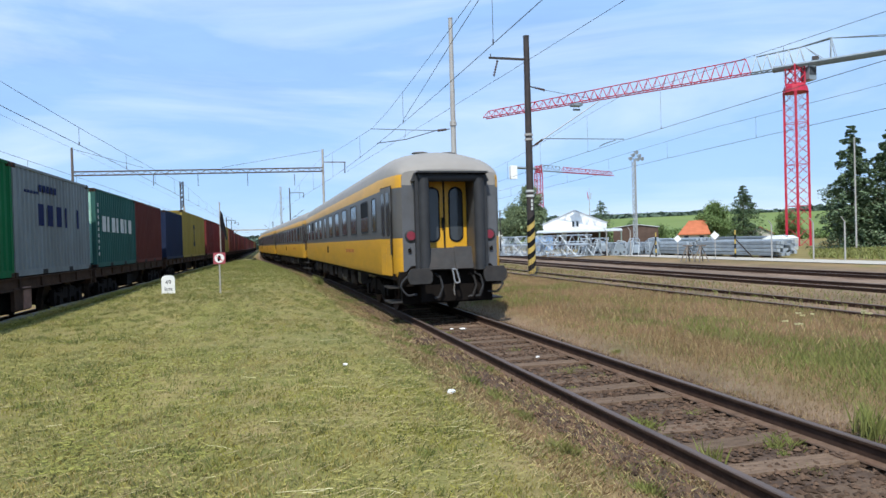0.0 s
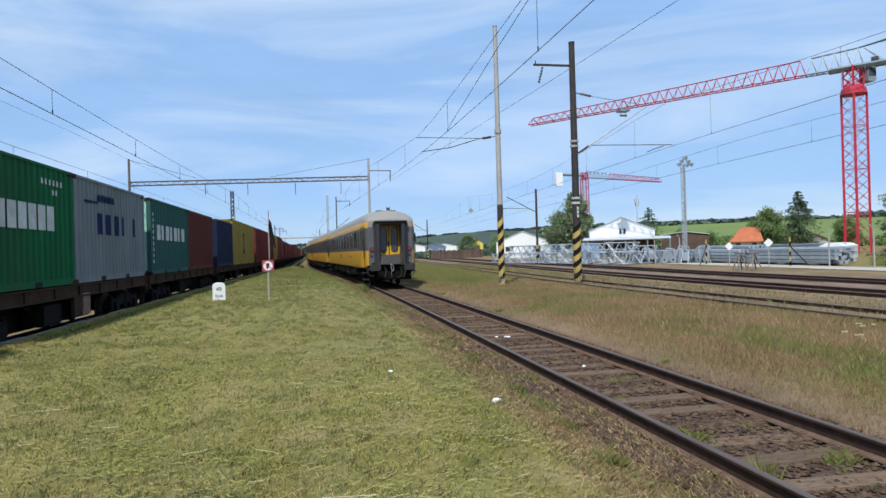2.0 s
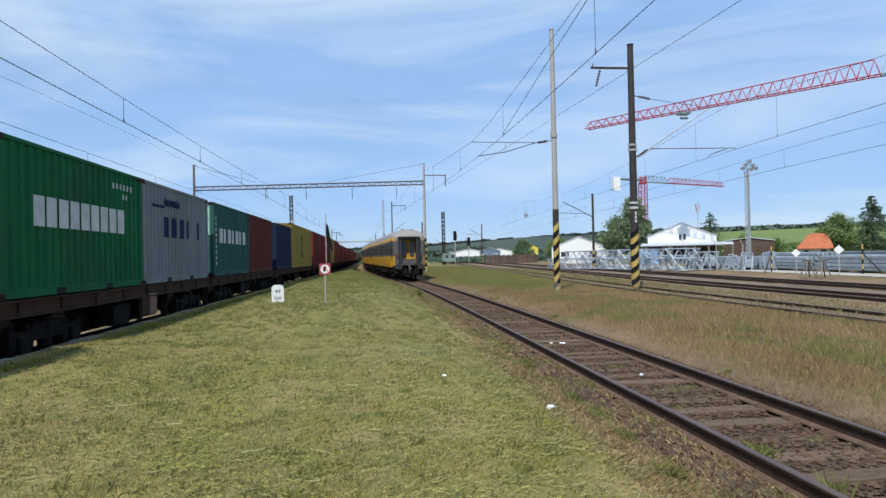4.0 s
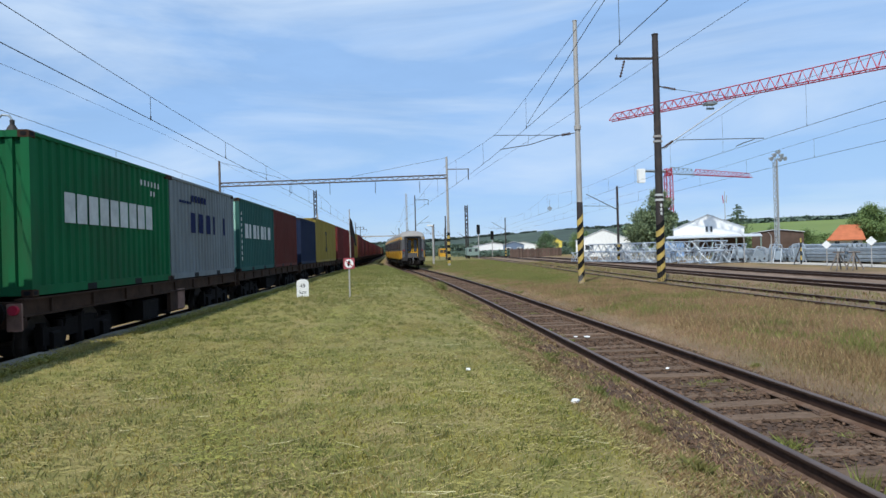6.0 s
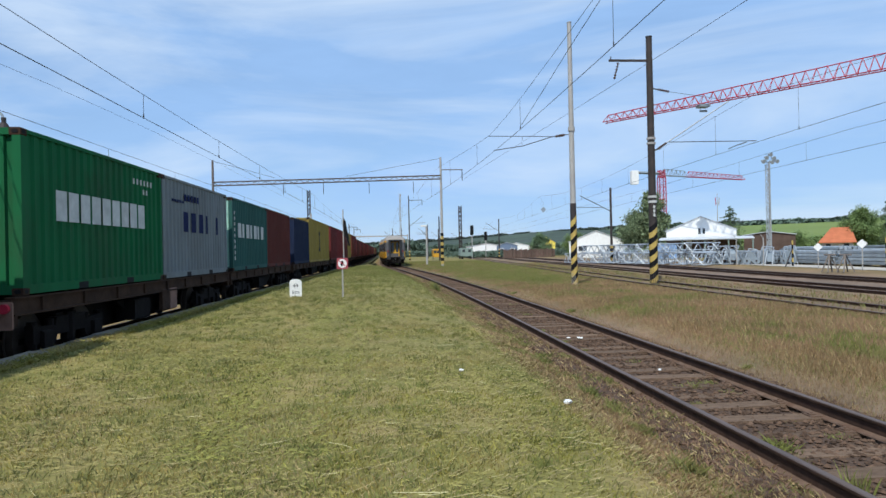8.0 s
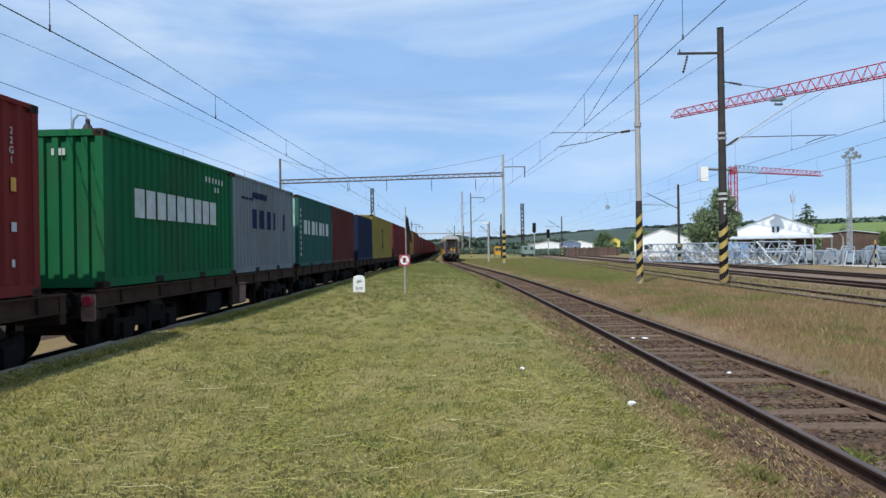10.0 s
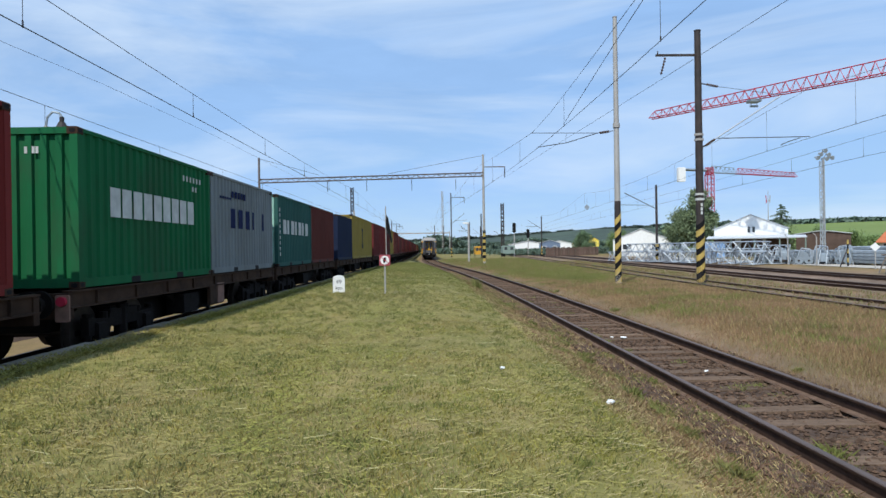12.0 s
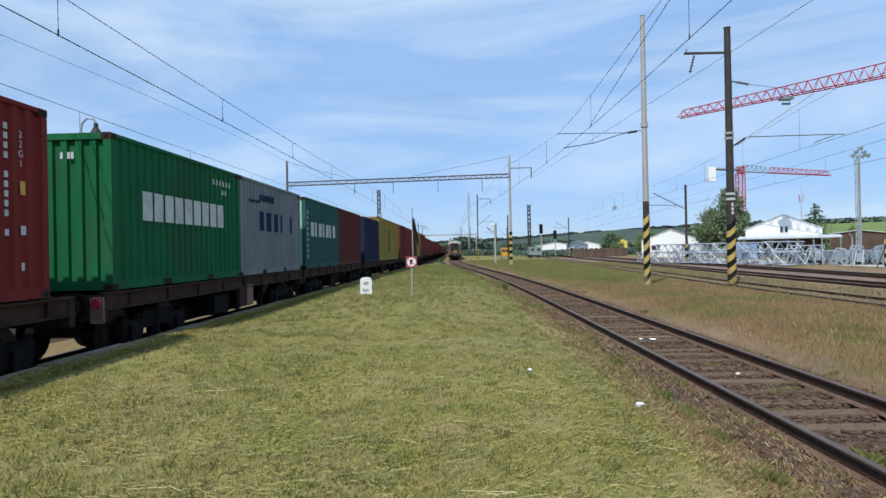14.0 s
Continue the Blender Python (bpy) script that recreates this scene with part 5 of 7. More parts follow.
def crane_near():
    t = thing("tower_crane", pose(0, 0, 0), "red lattice tower crane with a grey counter jib", "crane", "tower cranes")
    x, y = 65.3, 69.0
    R_, G_ = M["crane_red"], M["crane_grey"]
    mb = Mesher()
    lattice_tower(mb, x, y, -0.2, 19.3, 1.85, 1.3, R_, 0.19, 0.03, radians(2))
    mb.done("tower", None, t, "red lattice tower")
    mb = Mesher()
    mb.tube((x, y, 19.2), (x, y, 19.9), 1.5, 1.35, n=12, m=R_)
    mb.tube((x, y, 19.9), (x, y, 20.3), 1.25, 1.0, n=12, m=R_)
    mb.done("slewing_ring", None, t)
    mb = Mesher()
    lattice_tower(mb, x, y, 20.2, 22.6, 1.5, 1.2, R_, 0.13, 0.07)
    mb.done("tower_head", None, t)["kind"] = "stuff"
    mb = Mesher()
    mb.box(x + 0.9, x + 2.0, y - 1.3, y + 0.1, 20.6, 22.4, M["crane_grey"], 0.1)
    cab = mb.done("cab", None, t, "grey operator cab")
    mb = Mesher()
    mb.box(x + 0.95, x + 1.95, y - 1.34, y - 1.3, 21.2, 22.2)
    mb.done("pane", M["glass"], cab)
    root, tip = Vector((x, y, 22.5)), Vector((33.2, 95.3, 20.15))
    d = tip - root
    mb = Mesher()
    lattice_jib(mb, root + d * 0.12, tip, 2.0, 0.95, 1.25, 30, lambda q: R_, 0.07)
    mb.done("jib", None, t, "red lattice jib")
    mb = Mesher()
    u = Vector((-d.x, -d.y, 0)).normalized()
    neck = root + u * 1.2
    lattice_jib(mb, root + d * 0.12, neck, 2.0, 2.35, 1.25, 5, lambda q: G_, 0.1)
    mb.done("jib_root", None, t, "grey lattice jib root")["kind"] = "stuff"
    mb = Mesher()
    e = root + u * 15 + Vector((0, 0, 0.75))
    sd = Vector((u.y, -u.x, 0)) * 0.6
    for s in (-1, 1):
        mb.tube(root + d * 0.06 + sd * s, e + sd * s, 0.28, n=4, m=G_)
    for k in range(8):
        p = root + (e - root) * k / 8
        mb.tube(p - sd, p + sd, 0.06, n=4, m=G_)
    ap = root + u * 4.0 + Vector((0, 0, 2.95))
    for s in (-1, 1):
        mb.tube(neck - u * 0.6 + Vector((0, 0, 2.3)), ap + sd * 0.5 * s, 0.1, n=4, m=G_)
        mb.tube(ap + sd * 0.5 * s, root + u * 3.9 + sd * s, 0.09, n=4, m=G_)
        mb.tube(ap + sd * 0.5 * s, root + u * 4.6 + sd * s, 0.06, n=4, m=G_)
        mb.tube(neck + Vector((0, 0, 2.2)), root + u * 3.6 + sd * s, 0.05, n=4, m=G_)
        mb.tube(ap, e + sd * s + Vector((0, 0, 1.2)), 0.06, n=4, m=G_)
    mb.tube(root + u * 1.9 + Vector((0, 0, 0.6)), root + u * 2.6 + Vector((0, 0, 0.6)), 0.4, n=8, m=M["mast_dark"])
    mb.done("counter_jib", None, t, "grey counter jib with tie bars")
    mb = Mesher()
    for k in range(4):
        p = e - u * (0.6 + 0.55 * k)
        mb.box(p.x - 0.8, p.x + 0.8, p.y - 0.25, p.y + 0.25, p.z - 2.0, p.z + 0.3)
    mb.done("counterweight", M["kerb"], t)
    mb = Mesher()
    p = root + d * 0.665
    mb.box(p.x - 0.7, p.x + 0.7, p.y - 0.7, p.y + 0.7, p.z - 0.45, p.z - 0.1, G_)
    for s in (-0.4, 0.4):
        mb.tube((p.x + s, p.y, p.z - 0.4), (p.x + s, p.y, p.z - 1.0), 0.03, n=4, m=G_)
    mb.tube((p.x - 0.5, p.y, p.z - 0.95), (p.x + 0.5, p.y, p.z - 0.95), 0.16, n=6, m=G_)
    mb.done("trolley", None, t)


def crane_far():
    t = thing("tower_crane", pose(0, 0, 0), "distant red and grey tower crane with a pale counterweight", "crane", "tower cranes")
    x, y = 80.2, 183.2
    R_, G_ = M["crane_red"], M["crane_grey"]
    mb = Mesher()
    lattice_tower(mb, x, y, 8, 21.5, 1.8, 1.6, R_, 0.13, 0.05)
    lattice_tower(mb, x, y, -0.2, 8, 1.8, 1.6, G_, 0.13, 0.07)
    mb.done("tower", None, t)
    mb = Mesher()
    a, b = Vector((x, y, 22.0)), Vector((107.2, 187.5, 20.9))
    d = b - a
    lattice_jib(mb, a, a + d * 0.3, 1.9, 1.6, 1.2, 6, lambda q: G_, 0.085)
    lattice_jib(mb, a + d * 0.3, b, 1.6, 1.2, 1.2, 14, lambda q: R_, 0.085)
    mb.done("jib", None, t, "grey and red lattice jib")
    mb = Mesher()
    u = Vector((-d.x, -d.y, 0)).normalized()
    mb.tube(a + Vector((0, 0, 0.6)), a + u * 9.0 + Vector((0, 0, 0.8)), 0.4, n=4, m=G_)
    lattice_tower(mb, x, y, 21.5, 23.5, 1.5, 1.0, R_, 0.12, 0.08)
    mb.done("counter_jib", None, t)
    mb = Mesher()
    p = a + u * 8.6
    mb.box(p.x - 1.0, p.x + 1.0, p.y - 0.7, p.y + 0.7, 19.4, 23.3, None, 0.15)
    mb.done("counterweight", M["white"], t, "pale concrete counterweight")


crane_near()
crane_far()


# ---- buildings ----
def gable_house(name, x, y, w, d, h, rise, wall, roofm, yaw, label, windows=(), ridge_along="y", over=0.35, z0=0.0):
    """A house with walls, two roof slopes and windows; gable ends face along y when the ridge runs along y."""
    t = thing(name, pose(x, y, z0, 0, 0, yaw), label, "building")
    mb = Mesher()
    mb.prism_y([(-w / 2, 0), (w / 2, 0), (w / 2, h), (0, h + rise), (-w / 2, h)], 0, d, wall)
    mb.done("wall", None, t)
    for s in (-1, 1):
        mb = Mesher()
        k = rise / (w / 2)
        e = w / 2 + over
        mb.prism_y([(0, h + rise + 0.02), (s * e, h + rise - e * k + 0.02), (s * e, h + rise - e * k + 0.12), (0, h + rise + 0.12)], -over, d + over, roofm)
        mb.done("roof_slope", None, t)
    for wx, wz, ww, wh in windows:
        mb = Mesher()
        for q in (-1, 1):
            mb.box(wx + q * ww / 2 - 0.05, wx + q * ww / 2 + 0.05, -0.07, 0.02, wz - 0.05, wz + wh + 0.05, M["white"])
        mb.box(wx - ww / 2, wx + ww / 2, -0.07, 0.02, wz + wh - 0.05, wz + wh + 0.05, M["white"])
        mb.box(wx - ww / 2, wx + ww / 2, -0.1, 0.02, wz - 0.07, wz + 0.03, M["white"])
        f = mb.done("window", None, t)
        mb = Mesher()
        mb.box(wx - ww / 2, wx + ww / 2, -0.03, -0.01, wz, wz + wh)
        mb.done("pane", M["glass"], f)
    return t


def hip_house(x, y, w, d, h_, rise, yaw):
    t = thing("cottage", pose(x, y, 0, 0, 0, yaw), "small house with a red tiled hipped roof", "building")
    mb = Mesher()
    mb.box(-w / 2, w / 2, 0, d, 0, h_, M["wall_beige"])
    mb.done("wall", None, t)
    o = 0.5
    c = [(-w / 2 - o, -o, h_), (w / 2 + o, -o, h_), (w / 2 + o, d + o, h_), (-w / 2 - o, d + o, h_)]
    r0, r1 = (-0.9, d / 2, h_ + rise), (2.2, d / 2, h_ + rise)
    for tri in ((c[0], c[1], r1, r0), (c[1], c[2], r1), (c[2], c[3], r0, r1), (c[3], c[0], r0)):
        mb = Mesher()
        low = [(p[0], p[1], p[2] - 0.15) for p in tri]
        n = len(tri)
        mb.add(list(tri) + low, [tuple(range(n)), tuple(range(n, 2 * n))[::-1]] + [(k, (k + 1) % n, n + (k + 1) % n, n + k) for k in range(n)], M["roof_red"])
        mb.done("roof_slope", None, t)
    for wx in (-1.4, 1.4):
        mb = Mesher()
        mb.box(wx - 0.4, wx + 0.4, -0.03, 0.02, 0.8, 1.6, M["glass"])
        mb.done("window", None, t)


h = gable_house("white_house", 48.9, 97.9, 10.0, 13, 4.1, 2.1, M["white"], M["roof_grey"], -27.5, "white gabled workshop building with a grey roof", [(-0.2, 3.55, 0.45, 0.95), (0.45, 3.55, 0.45, 0.95)], over=0.16)
mb = Mesher()
mb.prism_x([(-5.0, 2.65), (-0.2, 3.0), (-0.2, 3.12), (-5.0, 2.77)], -5.8, 7.2, M["roof_grey"])
mb.done("canopy", None, h, "long grey lean-to canopy on posts")
for xx in (-5.6, -2.5, 0.6, 3.8, 7.0):
    mb = Mesher()
    mb.tube((xx, -4.8, 0), (xx, -4.8, 2.68), 0.1, m=M["veh_green"])
    mb.done("canopy_post", None, h, "green steel post")
# dark panels added before the wall to stand in for the canopy's shade
for xx in (-3.6, 0.2, 3.6):
    mb = Mesher()
    mb.box(xx - 1.5, xx + 1.5, -0.09, -0.01, 0.05, 2.6, M["wood_brown"])
    for q in (0.7, 1.3, 1.9):
        mb.box(xx - 1.5, xx + 1.5, -0.12, -0.09, q, q + 0.08, M["wood_brown"])
    mb.done("workshop_door", None, h, "dark boarded panel standing in for the shade under the canopy")
hall = gable_house("storage_hall", 40.8, 123.0, 10.2, 22, 3.0, 2.0, M["white"], M["roof_grey"], -19, "long pale hall with a white sheet roof", [(-2.6, 1.2, 1.6, 1.0), (2.6, 1.2, 1.6, 1.0)], over=0.15)
# open carport built closed; dark wall colour stands in for shade under its roof
gable_house("shed", 60.3, 98.5, 7.2, 9, 3.2, 0.5, M["wood_brown"], M["roof_grey"], -31, "open carport with a flat grey sheet roof, its shaded inside drawn as dark brown walls", [], over=0.2)
hip_house(82.2, 113.2, 5.0, 6.0, 1.9, 2.7, -36)
t = thing("covered_stack", pose(40.7, 92.0, 0, 0, 0, -24), "faded blue tarpaulin stretched over a stack in the yard", "tarpaulin")
mb = Mesher()
mb.prism_y([(-1.45, 0), (1.45, 0), (1.5, 1.75), (1.2, 2.1), (0.1, 2.22), (-1.3, 2.05), (-1.5, 1.7)], 0, 3.2, M["tarp_blue"])
mb.done("cover", None, t, smooth=True)
gable_house("cottage", 100.5, 116.5, 5.0, 7, 1.6, 1.4, M["wall_beige"], M["roof_red"], -42, "low house with a red tiled roof behind the yard", [], over=0.4)
gable_house("barn", 53.5, 213.0, 6.5, 10, 3.8, 1.9, M["wall_yellow"], M["wall_yellow"], -14, "yellow barn far across the fields", [], over=0.2)
gable_house("far_hall", 42.0, 262.0, 16, 10, 3.2, 1.4, M["white"], M["roof_grey"], -9, "distant white hall with a pale grey roof", [], over=0.3)
gable_house("far_hall", 62.0, 300.0, 12, 10, 3.6, 1.4, M["white"], M["roof_grey"], -11, "distant white hall with a grey roof", [], over=0.3)
gable_house("office_building", 36.5, 190.0, 6.0, 5, 3.0, 0.9, M["blue"], M["roof_grey"], -11, "blue painted building beside the yard", [(-1.5, 1.2, 1.0, 1.0), (1.5, 1.2, 1.0, 1.0)], over=0.2)
gable_house("barn", 49.5, 205.0, 6.0, 8, 2.6, 1.2, M["wall_beige"], M["roof_red"], -13, "beige barn with a low red roof", [], over=0.2)

# brown board fence of stacked timber
f = thing("board_fence", pose(27.4, 147.2, -0.15, 0, 0, -13), "dark brown stacked timber fence along the yard", "fence")
mb0 = None
for k in range(30):
    mb = Mesher()
    mb.box(0.0, 0.36, 0, 0.2, 0, 2.05, M["wood_brown"])
    o = mb.done("board", None, f) if mb0 is None else new("board", mb0.data)
    o.parent = f
    o.matrix_basis = pose(0.38 * k, 0, -0.1 + 0.12 * math.sin(k * 2.1), 0, 0, 0)
    mb0 = mb0 or o


# ---- yard: road, steel, fence ----
mb = Mesher()
ys = list(range(-40, 130, 5))
for y in ys:
    for dx in (29.6, 32.8):
        mb.v.append((dx + drift(y), y, 0.035))
for j in range(len(ys) - 1):
    mb.f.append((2 * j, 2 * j + 1, 2 * j + 3, 2 * j + 2)); mb.mi.append(0)
tagged(mb.done("road", M["concrete"]), "pale sandy concrete service road beside the tracks", "road", kind="structure")


def lattice_section(x, y, yaw, length, w, z, bays, label, tilt=0.0):
    t = thing("lattice_section", pose(x, y, z, 0, tilt, yaw), label, "steel section", "crane sections in the yard")
    for nm, pts in (("chord", None),):
        for cx, cz in ((-w / 2, 0.08), (w / 2, 0.08), (-w / 2, w + 0.08), (w / 2, w + 0.08)):
            mb = Mesher()
            mb.tube((cx, 0, cz), (cx, length, cz), 0.05, n=4, m=M["galv"])
            mb.done("chord", None, t)
    st = length / bays

    def brace(p, q, r):
        mb = Mesher()
        mb.tube(p, q, r, n=4, m=M["galv"])
        mb.done("brace", None, t)

    for k in range(bays):
        a, b = k * st, (k + 1) * st
        if k % 2:
            a, b = b, a
        for cx in (-w / 2, w / 2):
            brace((cx, a, 0.08), (cx, b, w + 0.08), 0.032)
        for cz in (0.08, w + 0.08):
            brace((-w / 2, a, cz), (w / 2, b, cz), 0.032)
    for yy in (0, length):
        brace((-w / 2, yy, 0.08), (w / 2, yy, w + 0.08), 0.05)
        brace((-w / 2, yy, w + 0.08), (w / 2, yy, 0.08), 0.05)
    return t


rs = random.Random(5)
LBL = "galvanised lattice crane section lying in the yard"
for k in range(9):
    lattice_section(27.6 - 0.6 * k, 56.0 + 2.9 * k, -48 + 9 * (k % 3), 6.2, 1.05, 0.0, 7, LBL)
for k in range(6):
    lattice_section(28.0 - 0.75 * k, 58.5 + 3.8 * k, -52 + 11 * (k % 2), 5.6, 0.85, 1.12, 6, "galvanised lattice section stacked on other sections", 2)
for k in range(4):
    lattice_section(30.0 - 1.2 * k, 63.5 + 4.5 * k, -50 + 8 * (k % 2), 6.0, 1.3, 0.0, 6, LBL)
lattice_section(30.0, 57.6, -70, 2.2, 1.6, 0.0, 3, "large galvanised lattice frame standing in the yard")
lattice_section(27.0, 76.0, -70, 3.0, 2.0, 0.0, 3, "large galvanised lattice frame standing in the yard")


def beam_stack(x, y, yaw, length, width, layers, label):
    """Long box profiles on timbers; every profile is a part."""
    t = thing("steel_beam_stack", pose(x, y, 0.0, 0, 0, yaw), label, "steel stack", "steel stacks in the yard")
    for q in (0.15, 0.5, 0.85):
        mb = Mesher()
        mb.box(-width / 2, width / 2, length * q - 0.08, length * q + 0.08, 0, 0.14)
        mb.done("timber", M["wood_brown"], t)
    first = None
    r = random.Random(int(x * 10))
    for l in range(layers):
        n = max(2, int(width / 0.34) - (l % 2))
        for k in range(n):
            if first is None:
                mb = Mesher()
                mb.box(-0.13, 0.13, 0, length, 0, 0.24, M["beam_galv"], 0.03)
                first = mb.done("beam", None, t)
                o = first
            else:
                o = new("beam", first.data)
                o.parent = t
            o.matrix_basis = pose(-width / 2 + 0.17 + 0.34 * k, r.uniform(-0.4, 0.4), 0.14 + 0.27 * l)
    return t


BS = "stack of long grey galvanised steel beams on timbers"
for k, (x, y, ln, wd, ly) in enumerate([(35.2, 38.5, 9.5, 1.7, 4), (35.6, 49.0, 9.5, 1.7, 4), (36.2, 59.5, 8, 1.6, 4), (38.6, 41.5, 10, 1.8, 4), (39.2, 52.5, 9, 1.8, 5), (42.4, 46.5, 10, 1.9, 4), (43.2, 57.5, 9, 1.8, 5), (46.4, 51.5, 9, 1.8, 5)]):
    beam_stack(x, y, -3 - 2 * (k % 3), ln, wd, ly, BS)
for x, y, ln in ((44.6, 50.0, 9), (61.0, 57.5, 7)):
    t = thing("tarpaulin_pile", pose(x, y, 0, 0, 0, -50), "pale tarpaulin over a long pile in the yard", "tarpaulin")
    mb = Mesher()
    mb.prism_y([(-0.9, 0), (0.9, 0), (0.95, 1.2), (0.5, 1.42), (-0.4, 1.48), (-0.95, 1.22)], 0, ln, M["white"])
    mb.done("cover", None, t, smooth=True)
for k in range(9):
    t = thing("machine_part", pose(30.6 + 0.55 * k + 0.5 * (k % 2), 58.9 - 0.62 * k, 0, 0, 0, 37 * k), "grey steel crane part standing in the yard", "machine part", "machine parts in the yard")
    mb = Mesher()
    hb = 0.85 + 0.2 * (k % 3)
    mb.prism_y([(-0.45, 0.25), (0.45, 0.25), (0.32, hb), (0.05, hb + 0.15), (-0.36, hb * 0.8)], -0.22, 0.22, M["crane_grey"])
    mb.done("body", None, t)
    for q in (-0.42, 0.34):
        mb = Mesher()
        mb.tube((q, -0.45, 0.34), (q, -0.36, 0.34), 0.33, n=12, m=M["crane_grey"])
        mb.tube((q, 0.36, 0.34), (q, 0.45, 0.34), 0.33, n=12, m=M["crane_grey"])
        mb.tube((q, -0.5, 0.34), (q, 0.5, 0.34), 0.09, n=8, m=M["mast_dark"])
        mb.done("sheave", None, t)
    for s in (-1, 1):
        mb = Mesher()
        mb.path([(-0.65, 0.3 * s, 0.03), (-0.5, 0.28 * s, hb + 0.25), (0.15, 0.26 * s, hb + 0.35), (0.7, 0.3 * s, 0.03)], 0.05, 5, M["galv"])
        mb.done("side_frame", None, t)
    mb = Mesher()
    mb.box(-0.6, 0.6, -0.55, 0.55, 0.0, 0.06, M["mast_dark"])
    mb.done("base_plate", None, t)


def yard_post(x, y, kind):
    t = thing("barrier_post" if kind else "fence_post", pose(x, y, 0), "black and white striped barrier post with a slanting brace" if kind else "thin grey steel fence post", "post", "posts along the yard")
    if kind:
        for k in range(6):
            mb = Mesher()
            mb.tube((0, 0, 0.34 * k), (0, 0, 0.34 * (k + 1)), 0.06, n=8, m=M["hazard_yellow"] if k % 2 else M["black"])
            mb.done("band", None, t)
        mb = Mesher()
        mb.tube((0, 0, 1.4), (-1.0 * kind, -0.6, 0.0), 0.045, n=6, m=M["mast_dark"])
        mb.done("brace", None, t)
    else:
        mb = Mesher()
        mb.tube((0, 0, 0), (0, 0, 2.3), 0.045, n=6, m=M["mast_grey"])
        mb.tube((0, 0, 2.3), (-0.25, 0, 2.6), 0.03, n=6, m=M["mast_grey"])
        mb.done("shaft", None, t)


for x, y, k in ((32.0, 49.2, 1), (33.2, 41.0, -1)):
    yard_post(x, y, k)
for x, y in ((32.6, 33.3), (33.0, 31.4), (31.6, 52.5), (31.2, 56.0), (33.0, 37.2)):
    yard_post(x, y, 0)
for x, y in ((27.3, 38.3), (27.8, 37.6)):
    t = thing("trestle", pose(x, y, 0), "weathered wooden trestle beside the track", "trestle", "trestles")
    mb = Mesher()
    for s in (-1, 1):
        mb.tube((0, 0, 1.05), (0.35 * s, -0.3, 0), 0.05, n=4, m=M["old_boards"])
        mb.tube((0, 0.05, 1.05), (0.35 * s, 0.3, 0), 0.05, n=4, m=M["old_boards"])
    mb.tube((0, -0.5, 1.05), (0, 0.5, 1.05), 0.05, n=4, m=M["old_boards"])
    mb.done("frame", None, t)
for x, y, z in ((30.5, 44.0, 1.5), (30.5, 39.7, 1.68)):
    t = thing("diamond_sign", pose(x, y, 0, 0, 0, -38), "white diamond railway sign on a thin post", "sign", "diamond signs")
    mb = Mesher()
    mb.prism_y([(-0.3, z), (0, z - 0.3), (0.3, z), (0, z + 0.3)], -0.02, 0.02, M["white"])
    mb.done("plate", None, t)
    mb = Mesher()
    mb.tube((0, 0.05, 0), (0, 0.05, z), 0.035, n=6, m=M["mast_grey"])
    mb.done("shaft", None, t)

# flood-light mast and other thin masts
t = thing("floodlight_mast", pose(52.2, 85.3, 0), "tall pale lattice floodlight mast with lamps on top", "lamp")
mb = Mesher()
lattice_tower(mb, 0, 0, 0, 12.6, 0.42, 0.8, M["galv"], 0.045, 0.022)
mb.tube((0.2, 0, 0), (0.2, 0, 12.8), 0.09, n=8, m=M["mast_grey"])
mb.done("tower", None, t)
for k, (dx, dz) in enumerate(((-0.9, 13.0), (-0.45, 13.5), (0.1, 13.9), (0.55, 13.4), (1.0, 13.0), (0.3, 12.9))):
    mb = Mesher()
    mb.tube((dx, -0.1, dz), (dx + 0.1, -0.55, dz - 0.15), 0.13, 0.3, n=10, m=M["galv"])
    mb.tube((dx, -0.1, dz), (0, 0, 12.7), 0.03, n=4, m=M["galv"])
    mb.done("floodlight", None, t)
t = thing("antenna_mast", pose(79.3, 150.3, 0), "thin red and white antenna mast", "mast")
mb = Mesher()
mb.tube((0, 0, 0), (0, 0, 14.0), 0.12, 0.06, n=6, m=M["mast_grey"])
mb.done("shaft", None, t)
for q in (-1, 1):
    mb = Mesher()
    mb.tube((0.35 * q, 0, 11.2), (0.5 * q, 0, 13.0), 0.09, n=6, m=M["crane_red"] if q < 0 else M["mast_grey"])
    mb.tube((0, 0, 11.6), (0.42 * q, 0, 11.9), 0.05, n=4, m=M["mast_grey"])
    mb.done("antenna", None, t)
for x, y, h_, r in ((54.2, 50.3, 10.5, 0.09), (69.5, 71.5, 9.0, 0.09)):
    t = thing("pole", pose(x, y, 0), "thin pale grey pole standing by the trees", "pole")
    mb = Mesher()
    mb.tube((0, 0, 0), (0, 0, h_), r, r * 0.7, n=8, m=M["mast_grey"])
    mb.done("shaft", None, t)

